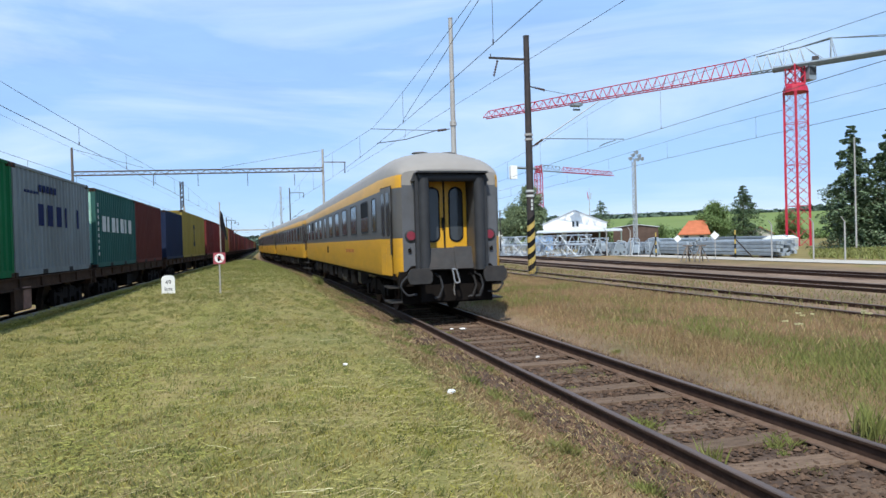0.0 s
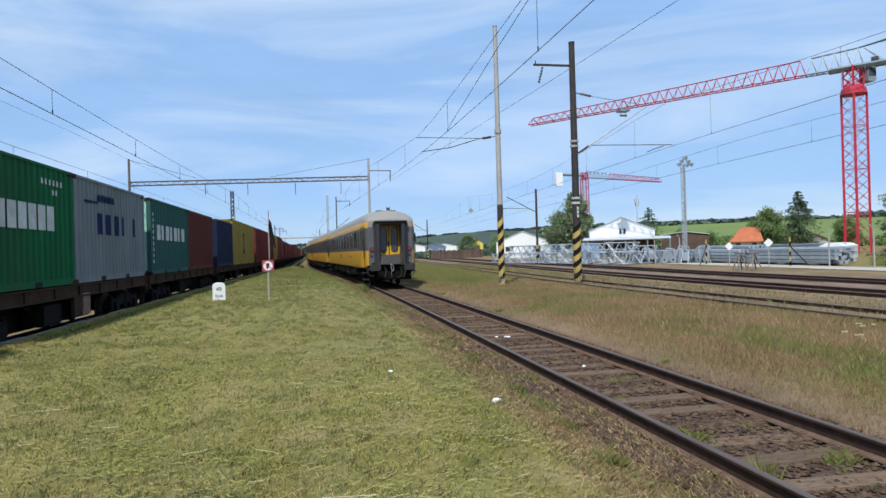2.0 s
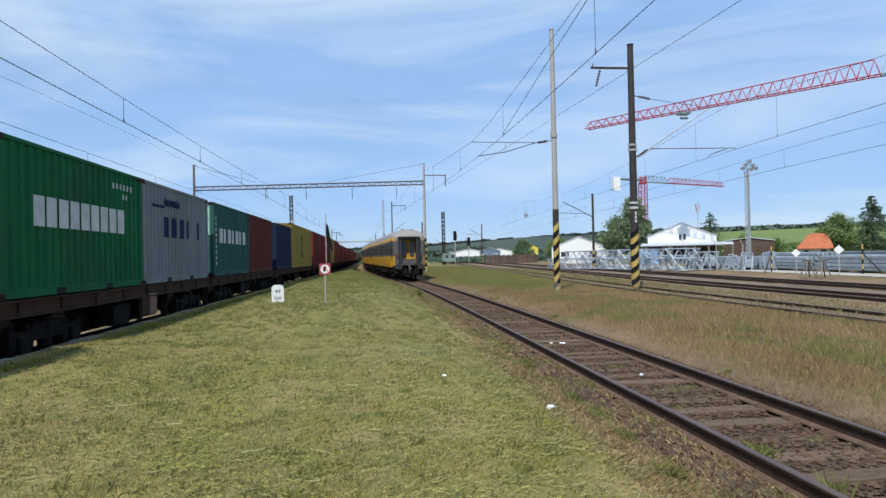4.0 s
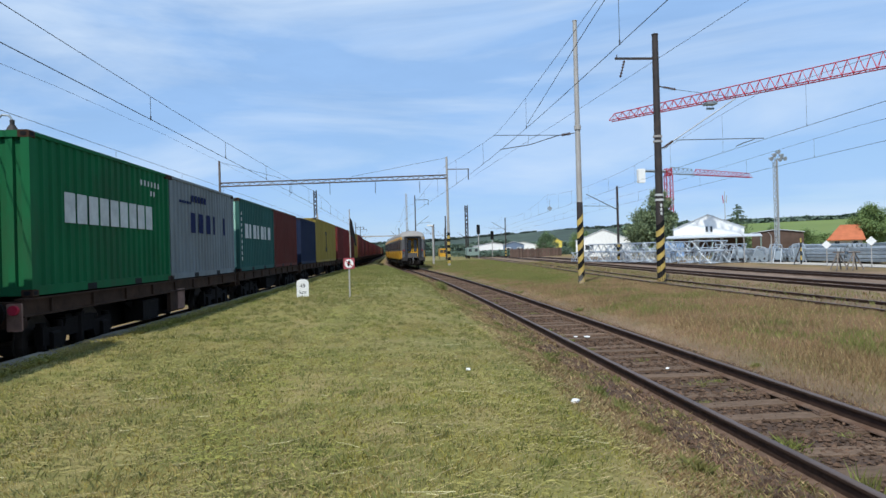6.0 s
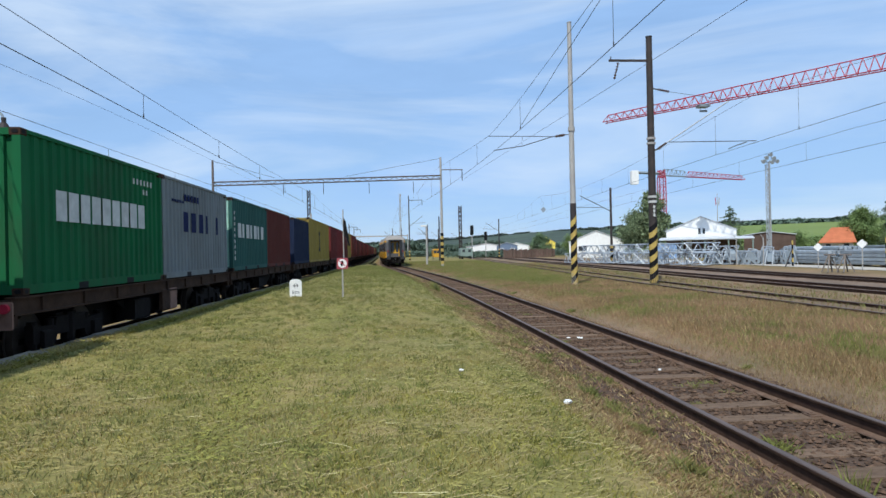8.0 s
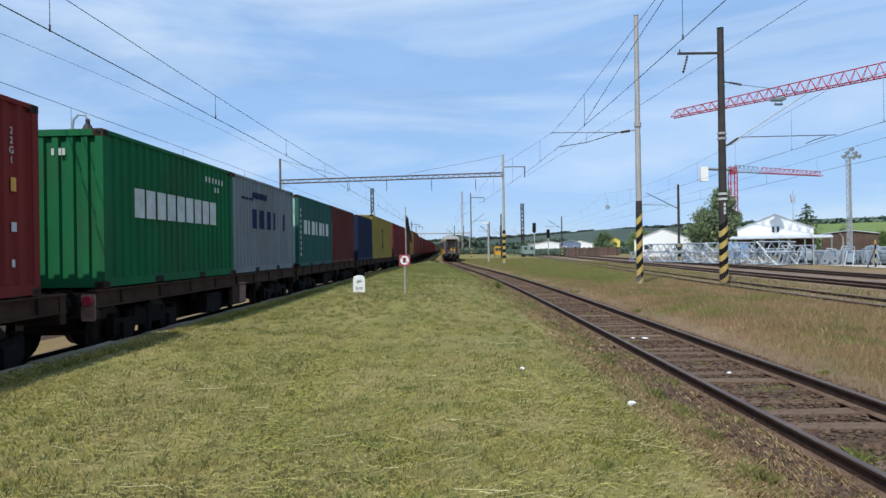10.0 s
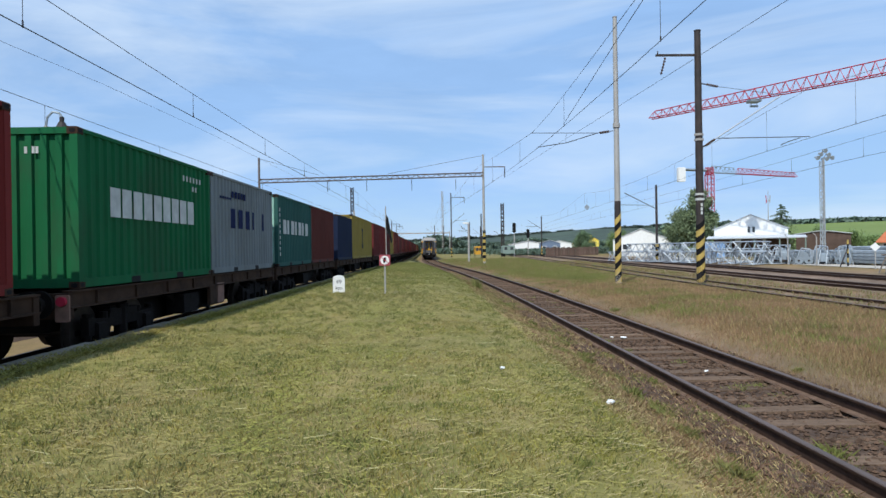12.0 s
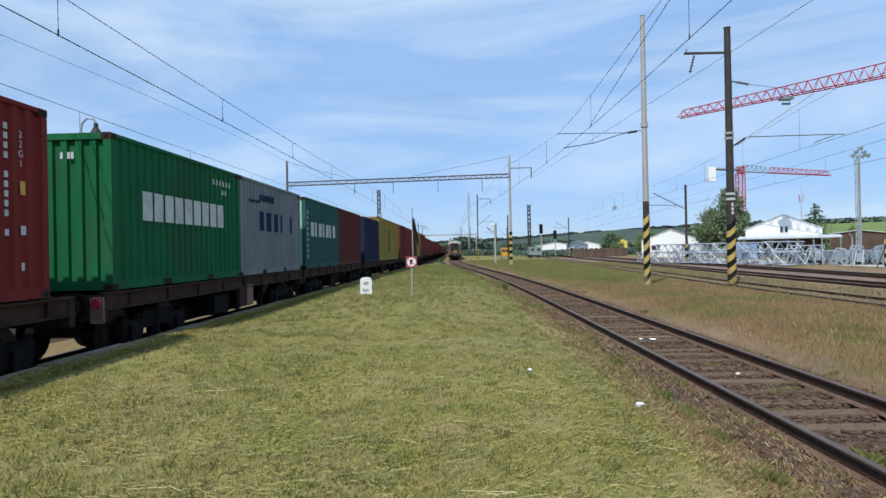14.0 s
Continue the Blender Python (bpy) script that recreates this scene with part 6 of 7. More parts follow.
# masts further along
def far_mast(x, y, h_, label, lattice=False, arm=0.0, feet=True, m="mast_dark", lamp=False):
    t = thing("catenary_mast" if not lamp else "lamp_post", pose(x, y, -0.1), label, "mast" if not lamp else "lamp", "masts along the tracks")
    mb = Mesher()
    if lattice:
        lattice_tower(mb, 0, 0, 0, h_, 0.55, 0.9, M[m], 0.075, 0.045)
    else:
        mb.tube((0, 0, 0), (0, 0, h_), 0.15, 0.12, n=8, m=M[m])
    mb.done("shaft", None, t)
    if feet:
        for k in range(6):
            mb = Mesher()
            mb.tube((0, 0, 0.36 * k), (0, 0, 0.36 * k + 0.36), 0.175, n=8, m=M["hazard_yellow"] if k % 2 else M["black"])
            mb.done("hazard_band", None, t)
    if arm:
        mb = Mesher()
        if arm > 0:
            mb.path([(0, 0, h_ - 1.0), (arm, 0, h_ - 1.0), (arm, 0, h_ - 2.2)], 0.07, 5, M[m])
        lo_, hi_ = (0.52, 0.68) if arm > 0 else (0.69, 0.9)
        mb.path([(0, 0, h_ * lo_), (arm * 1.0, 0, h_ * hi_)], 0.045, 5, M["mast_dark"])
        mb.path([(arm * 0.25, 0, h_ * (lo_ + 0.05)), (arm * 1.2, 0, h_ * (lo_ + 0.06))], 0.03, 5, M["wire"])
        mb.done("cantilever", None, t)
    if lamp:
        mb = Mesher()
        mb.tube((0, 0, h_), (-0.5, 0, h_ + 0.1), 0.09, n=8, m=M["galv"])
        mb.box(-0.75, 0.05, -0.15, 0.15, h_ + 0.02, h_ + 0.22, M["white"], 0.05)
        mb.done("lamp_head", None, t)
    return t


far_mast(26.6, 74.8, 8.8, "dark catenary mast with striped foot beyond the tracks", arm=-3.6)
far_mast(6.2, 88.8, 5.2, "short grey lamp post beside the main track", feet=False, m="mast_grey", lamp=True)
far_mast(6.6, 150.0, 14.5, "dark catenary mast with a side arm far along the track", arm=3.0)
far_mast(8.1, 260.0, 24.5, "tall pale lattice mast far down the line", True, feet=False, m="mast_grey")
far_mast(17.2, 142.0, 11.5, "dark lattice catenary mast", True, feet=False)
far_mast(27.0, 150.0, 9.0, "thin dark catenary mast", arm=-3.0)
far_mast(11.4, 128.0, 8.6, "thin dark pole beside the track", feet=False)
far_mast(-14.4, 139.0, 15.0, "grey double lattice mast behind the container train", True, feet=False)
far_mast(-5.0 - 4.3, 92.0, 7.4, "thin grey catenary mast behind the train", arm=-3.0, feet=False, m="mast_grey")
for x, y, h_ in ((12.5, 175, 9), (15.0, 215, 10), (3.8, 200, 9), (7.5, 230, 10), (21, 240, 10), (24.0, 200, 8), (-9.5, 210, 11), (-10, 260, 12)):
    far_mast(x, y, h_, "distant thin catenary mast beside the tracks", arm=-2.5 if x > 0 else 2.5, feet=False)
t = thing("catenary_gantry", pose(0, 290, 0), "distant thin gantry across the tracks", "gantry")
mb = Mesher()
mb.tube((-16, 0, 0), (-16, 0, 9.5), 0.2, m=M["mast_grey"]); mb.tube((12, 0, 0), (12, 0, 9.5), 0.2, m=M["mast_grey"])
mb.done("post", None, t)
mb = Mesher()
mb.box(-16, 12, -0.2, 0.2, 8.6, 9.1, M["mast_grey"])
mb.done("beam", None, t)
# black semaphore-like board on a grey post beside the container train
t = thing("signal_post", pose(-3.05, 60.0, 0.3), "black weathered signal board on a thin grey post", "signal")
mb = Mesher()
mb.tube((-0.19, 0, -0.3), (-0.19, 0, 5.4), 0.05, n=6, m=M["mast_grey"])
mb.done("shaft", None, t)
mb = Mesher()
mb.prism_y([(-0.12, 4.65), (-0.2, 4.05), (-0.15, 3.07), (0.09, 2.85), (0.25, 2.1), (0.38, 2.17), (0.27, 3.07), (0.15, 3.67), (0.04, 4.35)], -0.05, 0.05, M["black"])
mb.done("board", None, t)
# colour-light signals
for x, y, h_ in ((20.8, 150.0, 7.6), (26.8, 168.0, 6.6)):
    t = thing("light_signal", pose(x, y, -0.1), "black railway light signal on a grey post", "signal", "light signals")
    mb = Mesher()
    mb.tube((0, 0, 0), (0, 0, h_ - 1.8), 0.12, n=8, m=M["mast_grey"])
    mb.done("shaft", None, t)
    mb = Mesher()
    mb.box(-0.38, 0.38, -0.12, 0.12, h_ - 2.2, h_, M["black"], 0.15)
    mb.done("head", None, t)
# yellow rail vehicle and grey van body
for nm, x, y, w, hh, m, lab in (("rail_vehicle", 11.0, 129.5, 1.35, 1.9, "coach_yellow", "small yellow rail service vehicle with dark windows"), ("rail_wagon", 18.1, 139.0, 2.5, 2.0, "veh_green", "grey-green work wagon with dark windows")):
    t = thing(nm, pose(x, y, 0.35), lab, "rail vehicle")
    mb = Mesher()
    mb.box(-w / 2, w / 2, 0, 4.0, 0.3, hh, M[m], 0.12)
    mb.done("body", None, t)
    for q in (-0.5, 0.5):
        mb = Mesher()
        mb.box(q * w * 0.5 - 0.3, q * w * 0.5 + 0.3, -0.02, 0.0, hh * 0.55, hh * 0.85, M["glass"])
        mb.done("window", None, t)
        mb = Mesher()
        mb.tube((q * 1.4, 0.8, 0.05), (q * 1.5, 0.8, 0.05), 0.42, n=14, m=M["wheel"])
        mb.done("wheel", None, t)


# ---- trees, woods and hills ----
def leaf_cloud(points, size, rs, flat=0.5):
    """Small quads round points, as one soup."""
    v, f = [], []
    for px, py, pz in points:
        a, b, c = rs.uniform(0, 6.28), rs.uniform(-flat, flat), rs.uniform(0.6, 1.4) * size
        ux, uy = math.cos(a) * c, math.sin(a) * c
        wx, wy, wz = -math.sin(a) * c * 0.5 * math.cos(b), math.cos(a) * c * 0.5 * math.cos(b), math.sin(b) * c * 0.8
        o = len(v)
        v += [(px - ux - wx, py - uy - wy, pz - wz), (px + ux * 0.2 - wx, py + uy * 0.2 - wy, pz - wz * 1.3), (px + ux + wx * 0.4, py + uy + wy * 0.4, pz + wz * 0.5), (px + wx, py + wy, pz + wz)]
        f.append((o, o + 1, o + 2, o + 3))
    return v, f


def conifer(x, y, h_, r, material, label, seed, n=5200):
    rs = random.Random(seed)
    t = thing("spruce_tree", pose(x, y, 0), label, "tree", "trees beyond the yard")
    mb = Mesher()
    mb.tube((0, 0, 0), (0, 0, h_ * 0.97), h_ * 0.017, 0.02, n=8, m=M["bark"])
    mb.done("trunk", None, t)
    mb = Mesher()
    pts = []
    layers = int(h_ * 2.6)
    for k in range(layers):
        q = k / layers
        z = h_ * (0.06 + 0.93 * q)
        rad = r * (1 - q) ** 0.75 * rs.uniform(0.75, 1.15) + 0.12
        nb = max(4, int(9 * (1 - q) + 3))
        for b in range(nb):
            a = rs.uniform(0, 6.28)
            rr = rad * rs.uniform(0.6, 1.12)
            ex, ey, ez = math.cos(a) * rr, math.sin(a) * rr, z - rr * 0.28 + rs.uniform(-0.2, 0.2)
            mb.tube((0, 0, z), (ex, ey, ez), 0.03, 0.01, n=3, m=M["bark"])
            m = max(4, int(4.6 * n / layers / nb))
            for i in range(m):
                u = rs.random() ** 0.6
                spread = 0.34 * rr * (1.05 - u)
                pts.append((ex * u + rs.gauss(0, spread * 0.55), ey * u + rs.gauss(0, spread * 0.55), z + (ez - z) * u - abs(rs.gauss(0, 0.12 * rr)) + 0.05))
    mb.done("branches", None, t)
    v, f = leaf_cloud(pts, 0.085 * h_ / 12 + 0.03, rs, 0.6)
    raw("crown", v, f, material, t)
    return t


def broadleaf(x, y, h_, r, material, label, seed, n=4200, name="tree", trunk=0.25):
    rs = random.Random(seed)
    t = thing(name, pose(x, y, 0), label, "tree", "trees beyond the yard")
    mb = Mesher()
    mb.tube((0, 0, 0), (0, 0, h_ * 0.55), h_ * 0.02, h_ * 0.011, n=8, m=M["bark"])
    clumps = []
    for k in range(34):
        a, q = rs.uniform(0, 6.28), rs.random()
        z = h_ * (trunk + (0.93 - trunk) * q)
        w = r * math.sin(math.pi * (0.16 + 0.8 * q)) * rs.uniform(0.25, 0.95)
        p = (math.cos(a) * w, math.sin(a) * w, z)
        clumps.append((p, r * rs.uniform(0.2, 0.38)))
        mb.tube((0, 0, z * 0.7), p, 0.05, 0.015, n=4, m=M["bark"])
    mb.done("trunk", None, t)
    pts = []
    for k in range(6 * n):
        (cx, cy, cz), cr_ = clumps[rs.randrange(len(clumps))]
        pts.append((cx + rs.gauss(0, cr_ * 0.6), cy + rs.gauss(0, cr_ * 0.6), cz + rs.gauss(0, cr_ * 0.55)))
    v, f = leaf_cloud(pts, 0.009 * h_ + 0.045, rs, 1.3)
    raw("crown", v, f, material, t)
    return t


SP = "tall dark green spruce at the edge of the yard"
conifer(57.5, 53.8, 12.6, 3.9, M["spruce"], SP, 1, 9000)
conifer(60.6, 52.2, 12.1, 4.0, M["spruce"], SP, 2, 9000)
conifer(63.5, 50.5, 11.0, 3.0, M["spruce"], SP, 3, 7000)
conifer(66.5, 58.5, 6.5, 2.4, M["spruce"], "smaller dark spruce behind the crane", 4, 3500)
conifer(95.7, 115.5, 12.0, 6.0, M["pine"], "broad dark conifer beside the red-roofed house", 5, 5500)
conifer(75.9, 138.5, 10.6, 5.4, M["pine"], "small dark conifer behind the white building", 6, 2500)
broadleaf(88.4, 115.0, 8.0, 3.2, M["leaves"], "round green tree beside the red-roofed house", 7)
broadleaf(104.0, 112.5, 6.0, 2.8, M["leaves"], "low green tree behind the crane", 8, 3000)
broadleaf(46.5, 110.6, 11.3, 2.9, M["birch"], "tall loose green birch behind the masts", 9, 5000)
broadleaf(44.0, 111.5, 8.0, 2.8, M["birch"], "green birch beside a taller one", 10, 3000)
broadleaf(78.0, 69.0, 5.0, 3.2, M["leaves"], "dense green bush beside the crane", 11, 3500, trunk=0.05)
broadleaf(72.0, 61.0, 5.2, 3.0, M["leaves"], "dense green bush below the spruces", 12, 3500, trunk=0.05)
broadleaf(46.0, 155.0, 5.6, 3.2, M["leaves"], "green tree beside the board fence", 13, 3000, trunk=0.05)
broadleaf(39.0, 160.0, 6.0, 2.4, M["pine"], "dark green tree behind the board fence", 14, 3000, trunk=0.05)
broadleaf(63.0, 104.0, 4.2, 2.0, M["leaves"], "green shrub beside the shed", 15, 2000, trunk=0.05)
broadleaf(68.0, 103.0, 3.6, 2.2, M["leaves"], "green shrub beside the shed", 16, 2000, trunk=0.05)


def wood_line(name, points, h_, label, seed, material, count, size):
    rs = random.Random(seed)
    pts = []
    segs = list(zip(points[:-1], points[1:]))
    for k in range(count):
        (ax, ay, az), (bx, by, bz) = segs[rs.randrange(len(segs))]
        u = rs.random()
        x, y, z = ax + (bx - ax) * u, ay + (by - ay) * u, az + (bz - az) * u
        top = h_ * (0.62 + 0.5 * noise.noise((x * 0.05 + seed, y * 0.05, 0)) + 0.22 * noise.noise((x * 0.23, y * 0.23, seed)))
        q = rs.random() ** 0.7
        pts.append((x + rs.gauss(0, 2.5), y + rs.gauss(0, 2.5), z + max(0.2, top) * q))
    v, f = leaf_cloud(pts, size, rs, 1.2)
    ob = raw(name, v, f, material)
    return tagged(ob, label, "trees", kind="stuff")


wood_line("hedge", [(4, 320, 0), (30, 330, 0), (80, 330, 0), (150, 300, 0)], 9, "far belt of green trees along the railway", 21, M["far_wood"], 42000, 0.5)
wood_line("hedge", [(-60, 420, 0), (-20, 430, 0), (20, 440, 0)], 11, "far belt of trees at the end of the line", 22, M["far_wood"], 9000, 0.9)
wood_line("hedge", [(22, 172, 0), (60, 176, 0)], 2.4, "low green bushes along the tracks", 23, M["far_wood"], 24000, 0.2)
wood_line("hedge", [(7.5, 240, 0), (30, 235, 0)], 2.8, "green bushes beside the tracks", 24, M["far_wood"], 26000, 0.2)
wood_line("hedge", [(70, 155, 0), (110, 150, 0), (150, 130, 0), (180, 100, 0)], 4.0, "row of green bushes below the field", 25, M["leaves"], 26000, 0.28)


def hill(name, base, crest, label, material, steps=60, rough=6.0, seed=0):
    """A long slope from a base line to a crest line, with an uneven skyline."""
    v, f = [], []
    rows = 8
    for i in range(steps + 1):
        u = i / steps
        for j in range(rows + 1):
            q = j / rows
            p = Vector(base(u)).lerp(Vector(crest(u)), q)
            p.z += rough * noise.noise((p.x * 0.004 + seed, p.y * 0.004, 0)) * q
            v.append(p)
    for i in range(steps):
        for j in range(rows):
            a = i * (rows + 1) + j
            f.append((a, a + 1, a + rows + 2, a + rows + 1))
    ob = raw(name, [tuple(p) for p in v], f, material)
    ob.data.polygons.foreach_set("use_smooth", [True] * len(ob.data.polygons))
    return tagged(ob, label, "hill", kind="structure")


def polar(az, d, z):
    return (d * math.sin(radians(az)), d * math.cos(radians(az)), z)


hill("field_hill", lambda u: polar(20 + 45 * u, 260, -1.0), lambda u: polar(20 + 45 * u, 620, 15.5 + 3 * math.sin(2 * u)), "bright green field rising to a wood", M["field"], rough=3.0)
wood_line("hill_wood", [polar(20 + 45 * k / 12, 630, 14.5 + 3 * math.sin(2 * k / 12)) for k in range(13)], 6.5, "dark wood along the top of the field", 31, M["far_wood"], 12000, 2.0)
hill("ridge_backdrop", lambda u: polar(-12 + 50 * u, 1100, 0.0), lambda u: polar(-12 + 50 * u, 1650, 16 + 36 * u ** 0.8 - 6 * math.sin(7 * u)), "hazy wooded ridge on the horizon", M["ridge"], rough=10.0, seed=4)
wood_line("ridge_wood", [polar(-12 + 50 * k / 16, 1640, 15 + 36 * (k / 16) ** 0.8 - 6 * math.sin(7 * k / 16)) for k in range(17)], 8, "hazy wood on the far ridge", 33, M["ridge"], 14000, 3.0)


# ---- small things near the camera ----
t = thing("kilometre_stone", pose(-2.87, 22.9, PLAT, 0, 0, 8), "white painted kilometre stone standing in the grass", "milestone")
mb = Mesher()
mb.prism_y([(-0.2, -0.1), (0.2, -0.1), (0.2, 0.5), (0.17, 0.57), (0.08, 0.61), (-0.08, 0.61), (-0.17, 0.57), (-0.2, 0.5)], -0.09, 0.09, M["white"])
mb.done("block", None, t)
for txt, z, sz in (("49", 0.33, 0.15), ("km", 0.12, 0.15)):
    lettering(t, txt, sz * 1.25, M["black"], pose(0.0, -0.0925, z, 90, 0, 0))

t = thing("warning_sign", pose(-1.24, 22.0, PLAT, 0, 0, 3), "small square red sign with a white disc on a grey post", "sign")
mb = Mesher()
mb.tube((0, 0.03, -0.1), (0, 0.03, 1.28), 0.028, n=8, m=M["mast_grey"])
mb.done("post", None, t)
mb = Mesher()
mb.prism_y(rounded(0, 1.12, 0.36, 0.36, 0.03), -0.008, 0.008, M["red_sign"])
pl = mb.done("plate", None, t, "faded red square plate")
mb = Mesher()
mb.tube((0, -0.009, 1.12), (0, -0.013, 1.12), 0.145, n=28, m=M["white"])
mb.done("disc", None, pl)
mb = Mesher()
mb.prism_y([(-0.045, 1.03), (0.0, 1.03), (0.045, 1.13), (0.03, 1.21), (-0.03, 1.21), (-0.06, 1.11)], -0.0165, -0.0135, M["black"])
mb.done("pictogram", None, pl, "plain dark mark")
mb = Mesher()
mb.prism_y([(-0.11, 1.20), (-0.095, 1.215), (0.11, 1.04), (0.095, 1.025)], -0.0195, -0.017, M["crane_red"])
mb.done("stripe", None, pl)

t = thing("street_lamp", pose(-8.6, 15.6, -0.15), "dark bell lamp on a bent pole behind the containers", "lamp")
mb = Mesher()
mb.tube((0, 0, 0), (0, 0, 4.9), 0.06, 0.045, n=8, m=M["mast_grey"])
mb.path([(0, 0, 4.9), (0.03, 0, 5.1), (0.15, 0, 5.22), (0.3, 0, 5.2), (0.36, 0, 5.1)], 0.025, 6, M["crane_grey"])
mb.done("pole", None, t)
mb = Mesher()
mb.tube((0.36, 0, 5.1), (0.36, 0, 4.98), 0.05, n=10, m=M["mast_dark"])
mb.tube((0.36, 0, 4.98), (0.36, 0, 4.78), 0.07, 0.17, n=12, m=M["mast_dark"])
mb.done("shade", None, t)


def scrap(x, y, z, s, seed, label):
    rs2 = random.Random(seed)
    bm = bmesh.new()
    bmesh.ops.create_icosphere(bm, subdivisions=2, radius=s)
    for v in bm.verts:
        v.co *= rs2.uniform(0.7, 1.25)
        v.co.z *= 0.5
        v.co.x *= 1.35
    me = bpy.data.meshes.new("litter")
    bm.to_mesh(me)
    bm.free()
    me.materials.append(M["white"])
    o = new("litter", me)
    o.matrix_basis = pose(x, y, z, 0, 0, seed * 40)
    return tagged(o, label, "litter", "scraps of litter")


LT = "crumpled scrap of white paper on the grass"
scrap(1.95, 6.95, 0.15, 0.043, 1, LT)
scrap(0.93, 7.9, PLAT + 0.03, 0.03, 2, LT)
scrap(4.2, 13.9, -0.13, 0.05, 3, "crumpled white scrap between the rails")
scrap(4.0, 14.05, -0.14, 0.03, 4, "crumpled white scrap between the rails")
scrap(4.28, 10.0, -0.13, 0.026, 5, "small pale scrap beside the rail")


# ---- grass and weeds ----
def ground_z(x, y):
    r = ground_rows(y)
    return float(np.interp(x, [a[0] for a in r], [a[1] for a in r]))


def blades(name, xs, ys, zs, hs, ws, lean, material, label, seed, droop=0.5):
    """Bent grass blades, two triangles each, joined into one mesh."""
    rs = np.random.RandomState(seed)
    n = len(xs)
    a = rs.rand(n) * 2 * np.pi
    l = a + rs.randn(n) * 0.8 + 1.57
    dx, dy = np.cos(a) * ws / 2, np.sin(a) * ws / 2
    q = rs.rand(n) * hs * lean
    lx, ly = np.cos(l) * q, np.sin(l) * q
    v = np.empty((n, 4, 3))
    top = hs * np.maximum(0.3, 1 - 0.35 * lean)
    v[:, 0] = np.stack([xs - dx, ys - dy, zs - 0.01], 1)
    v[:, 1] = np.stack([xs + dx, ys + dy, zs - 0.01], 1)
    v[:, 2] = np.stack([xs + lx * droop + dx * 0.7, ys + ly * droop + dy * 0.7, zs + top * 0.62], 1)
    v[:, 3] = np.stack([xs + lx, ys + ly, zs + top], 1)
    idx = np.arange(n)[:, None] * 4
    f = np.concatenate([idx + np.array([[0, 1, 2]]), idx + np.array([[0, 2, 3]])], 0)
    me = bpy.data.meshes.new(name)
    me.vertices.add(n * 4)
    me.vertices.foreach_set("co", v.reshape(-1))
    m = len(f)
    me.loops.add(m * 3)
    me.loops.foreach_set("vertex_index", f.reshape(-1).astype(np.int32))
    me.polygons.add(m)
    me.polygons.foreach_set("loop_start", np.arange(0, m * 3, 3, dtype=np.int32))
    me.update(calc_edges=True)
    me.materials.append(material)
    return tagged(new(name, me), label, "grass", kind="stuff")


def lying(name, xs, ys, zs, ln, w, ang, material, label, seed):
    """Blades lying flat, arched a little, with a bent tip."""
    rs = np.random.RandomState(seed)
    n = len(xs)
    sg = np.where(rs.rand(n) < 0.5, -1, 1)
    cx, cy = np.cos(ang) * ln * sg, np.sin(ang) * ln * sg
    bx, by = rs.randn(n) * ln * 0.12, rs.randn(n) * ln * 0.18
    lift = 0.002 + 0.009 * rs.rand(n)
    v = np.empty((n, 5, 3))
    v[:, 0] = np.stack([xs, ys - w, zs], 1)
    v[:, 1] = np.stack([xs, ys + w, zs + 0.003], 1)
    v[:, 2] = np.stack([xs + cx * 0.55 + bx, ys + cy * 0.55 + by - w, zs + lift], 1)
    v[:, 3] = np.stack([xs + cx * 0.55 + bx, ys + cy * 0.55 + by + w, zs + lift + 0.003], 1)
    v[:, 4] = np.stack([xs + cx, ys + cy, zs + lift * 0.5], 1)
    idx = np.arange(n)[:, None] * 5
    f = np.concatenate([idx + np.array([[0, 2, 1]]), idx + np.array([[1, 2, 3]]), idx + np.array([[2, 4, 3]])], 0)
    me = bpy.data.meshes.new(name)
    me.vertices.add(n * 5)
    me.vertices.foreach_set("co", v.reshape(-1))
    m = len(f)
    me.loops.add(m * 3)
    me.loops.foreach_set("vertex_index", f.reshape(-1).astype(np.int32))
    me.polygons.add(m)
    me.polygons.foreach_set("loop_start", np.arange(0, m * 3, 3, dtype=np.int32))
    me.update(calc_edges=True)
    me.materials.append(material)
    return tagged(new(name, me), label, "grass", kind="stuff")


gy = np.arange(0, 130, 1.0)
g_tab = [ground_rows(y) for y in gy]


def heights(xs, ys):
    out = np.empty(len(xs))
    k = np.clip(ys.astype(int), 0, len(gy) - 1)
    order = np.argsort(k)
    for q in np.unique(k):
        s = k == q
        out[s] = np.interp(xs[s], [a[0] for a in g_tab[q]], [a[1] for a in g_tab[q]])
    return out


def patch_noise(xs, ys, s, seed):
    return np.array([noise.noise((x * s, y * s, seed)) for x, y in zip(xs, ys)])


mainx = np.array([line_main(y) for y in gy])
freix = np.array([line_freight(y) for y in gy])


def at_line(tab, ys):
    return np.interp(ys, gy, tab)


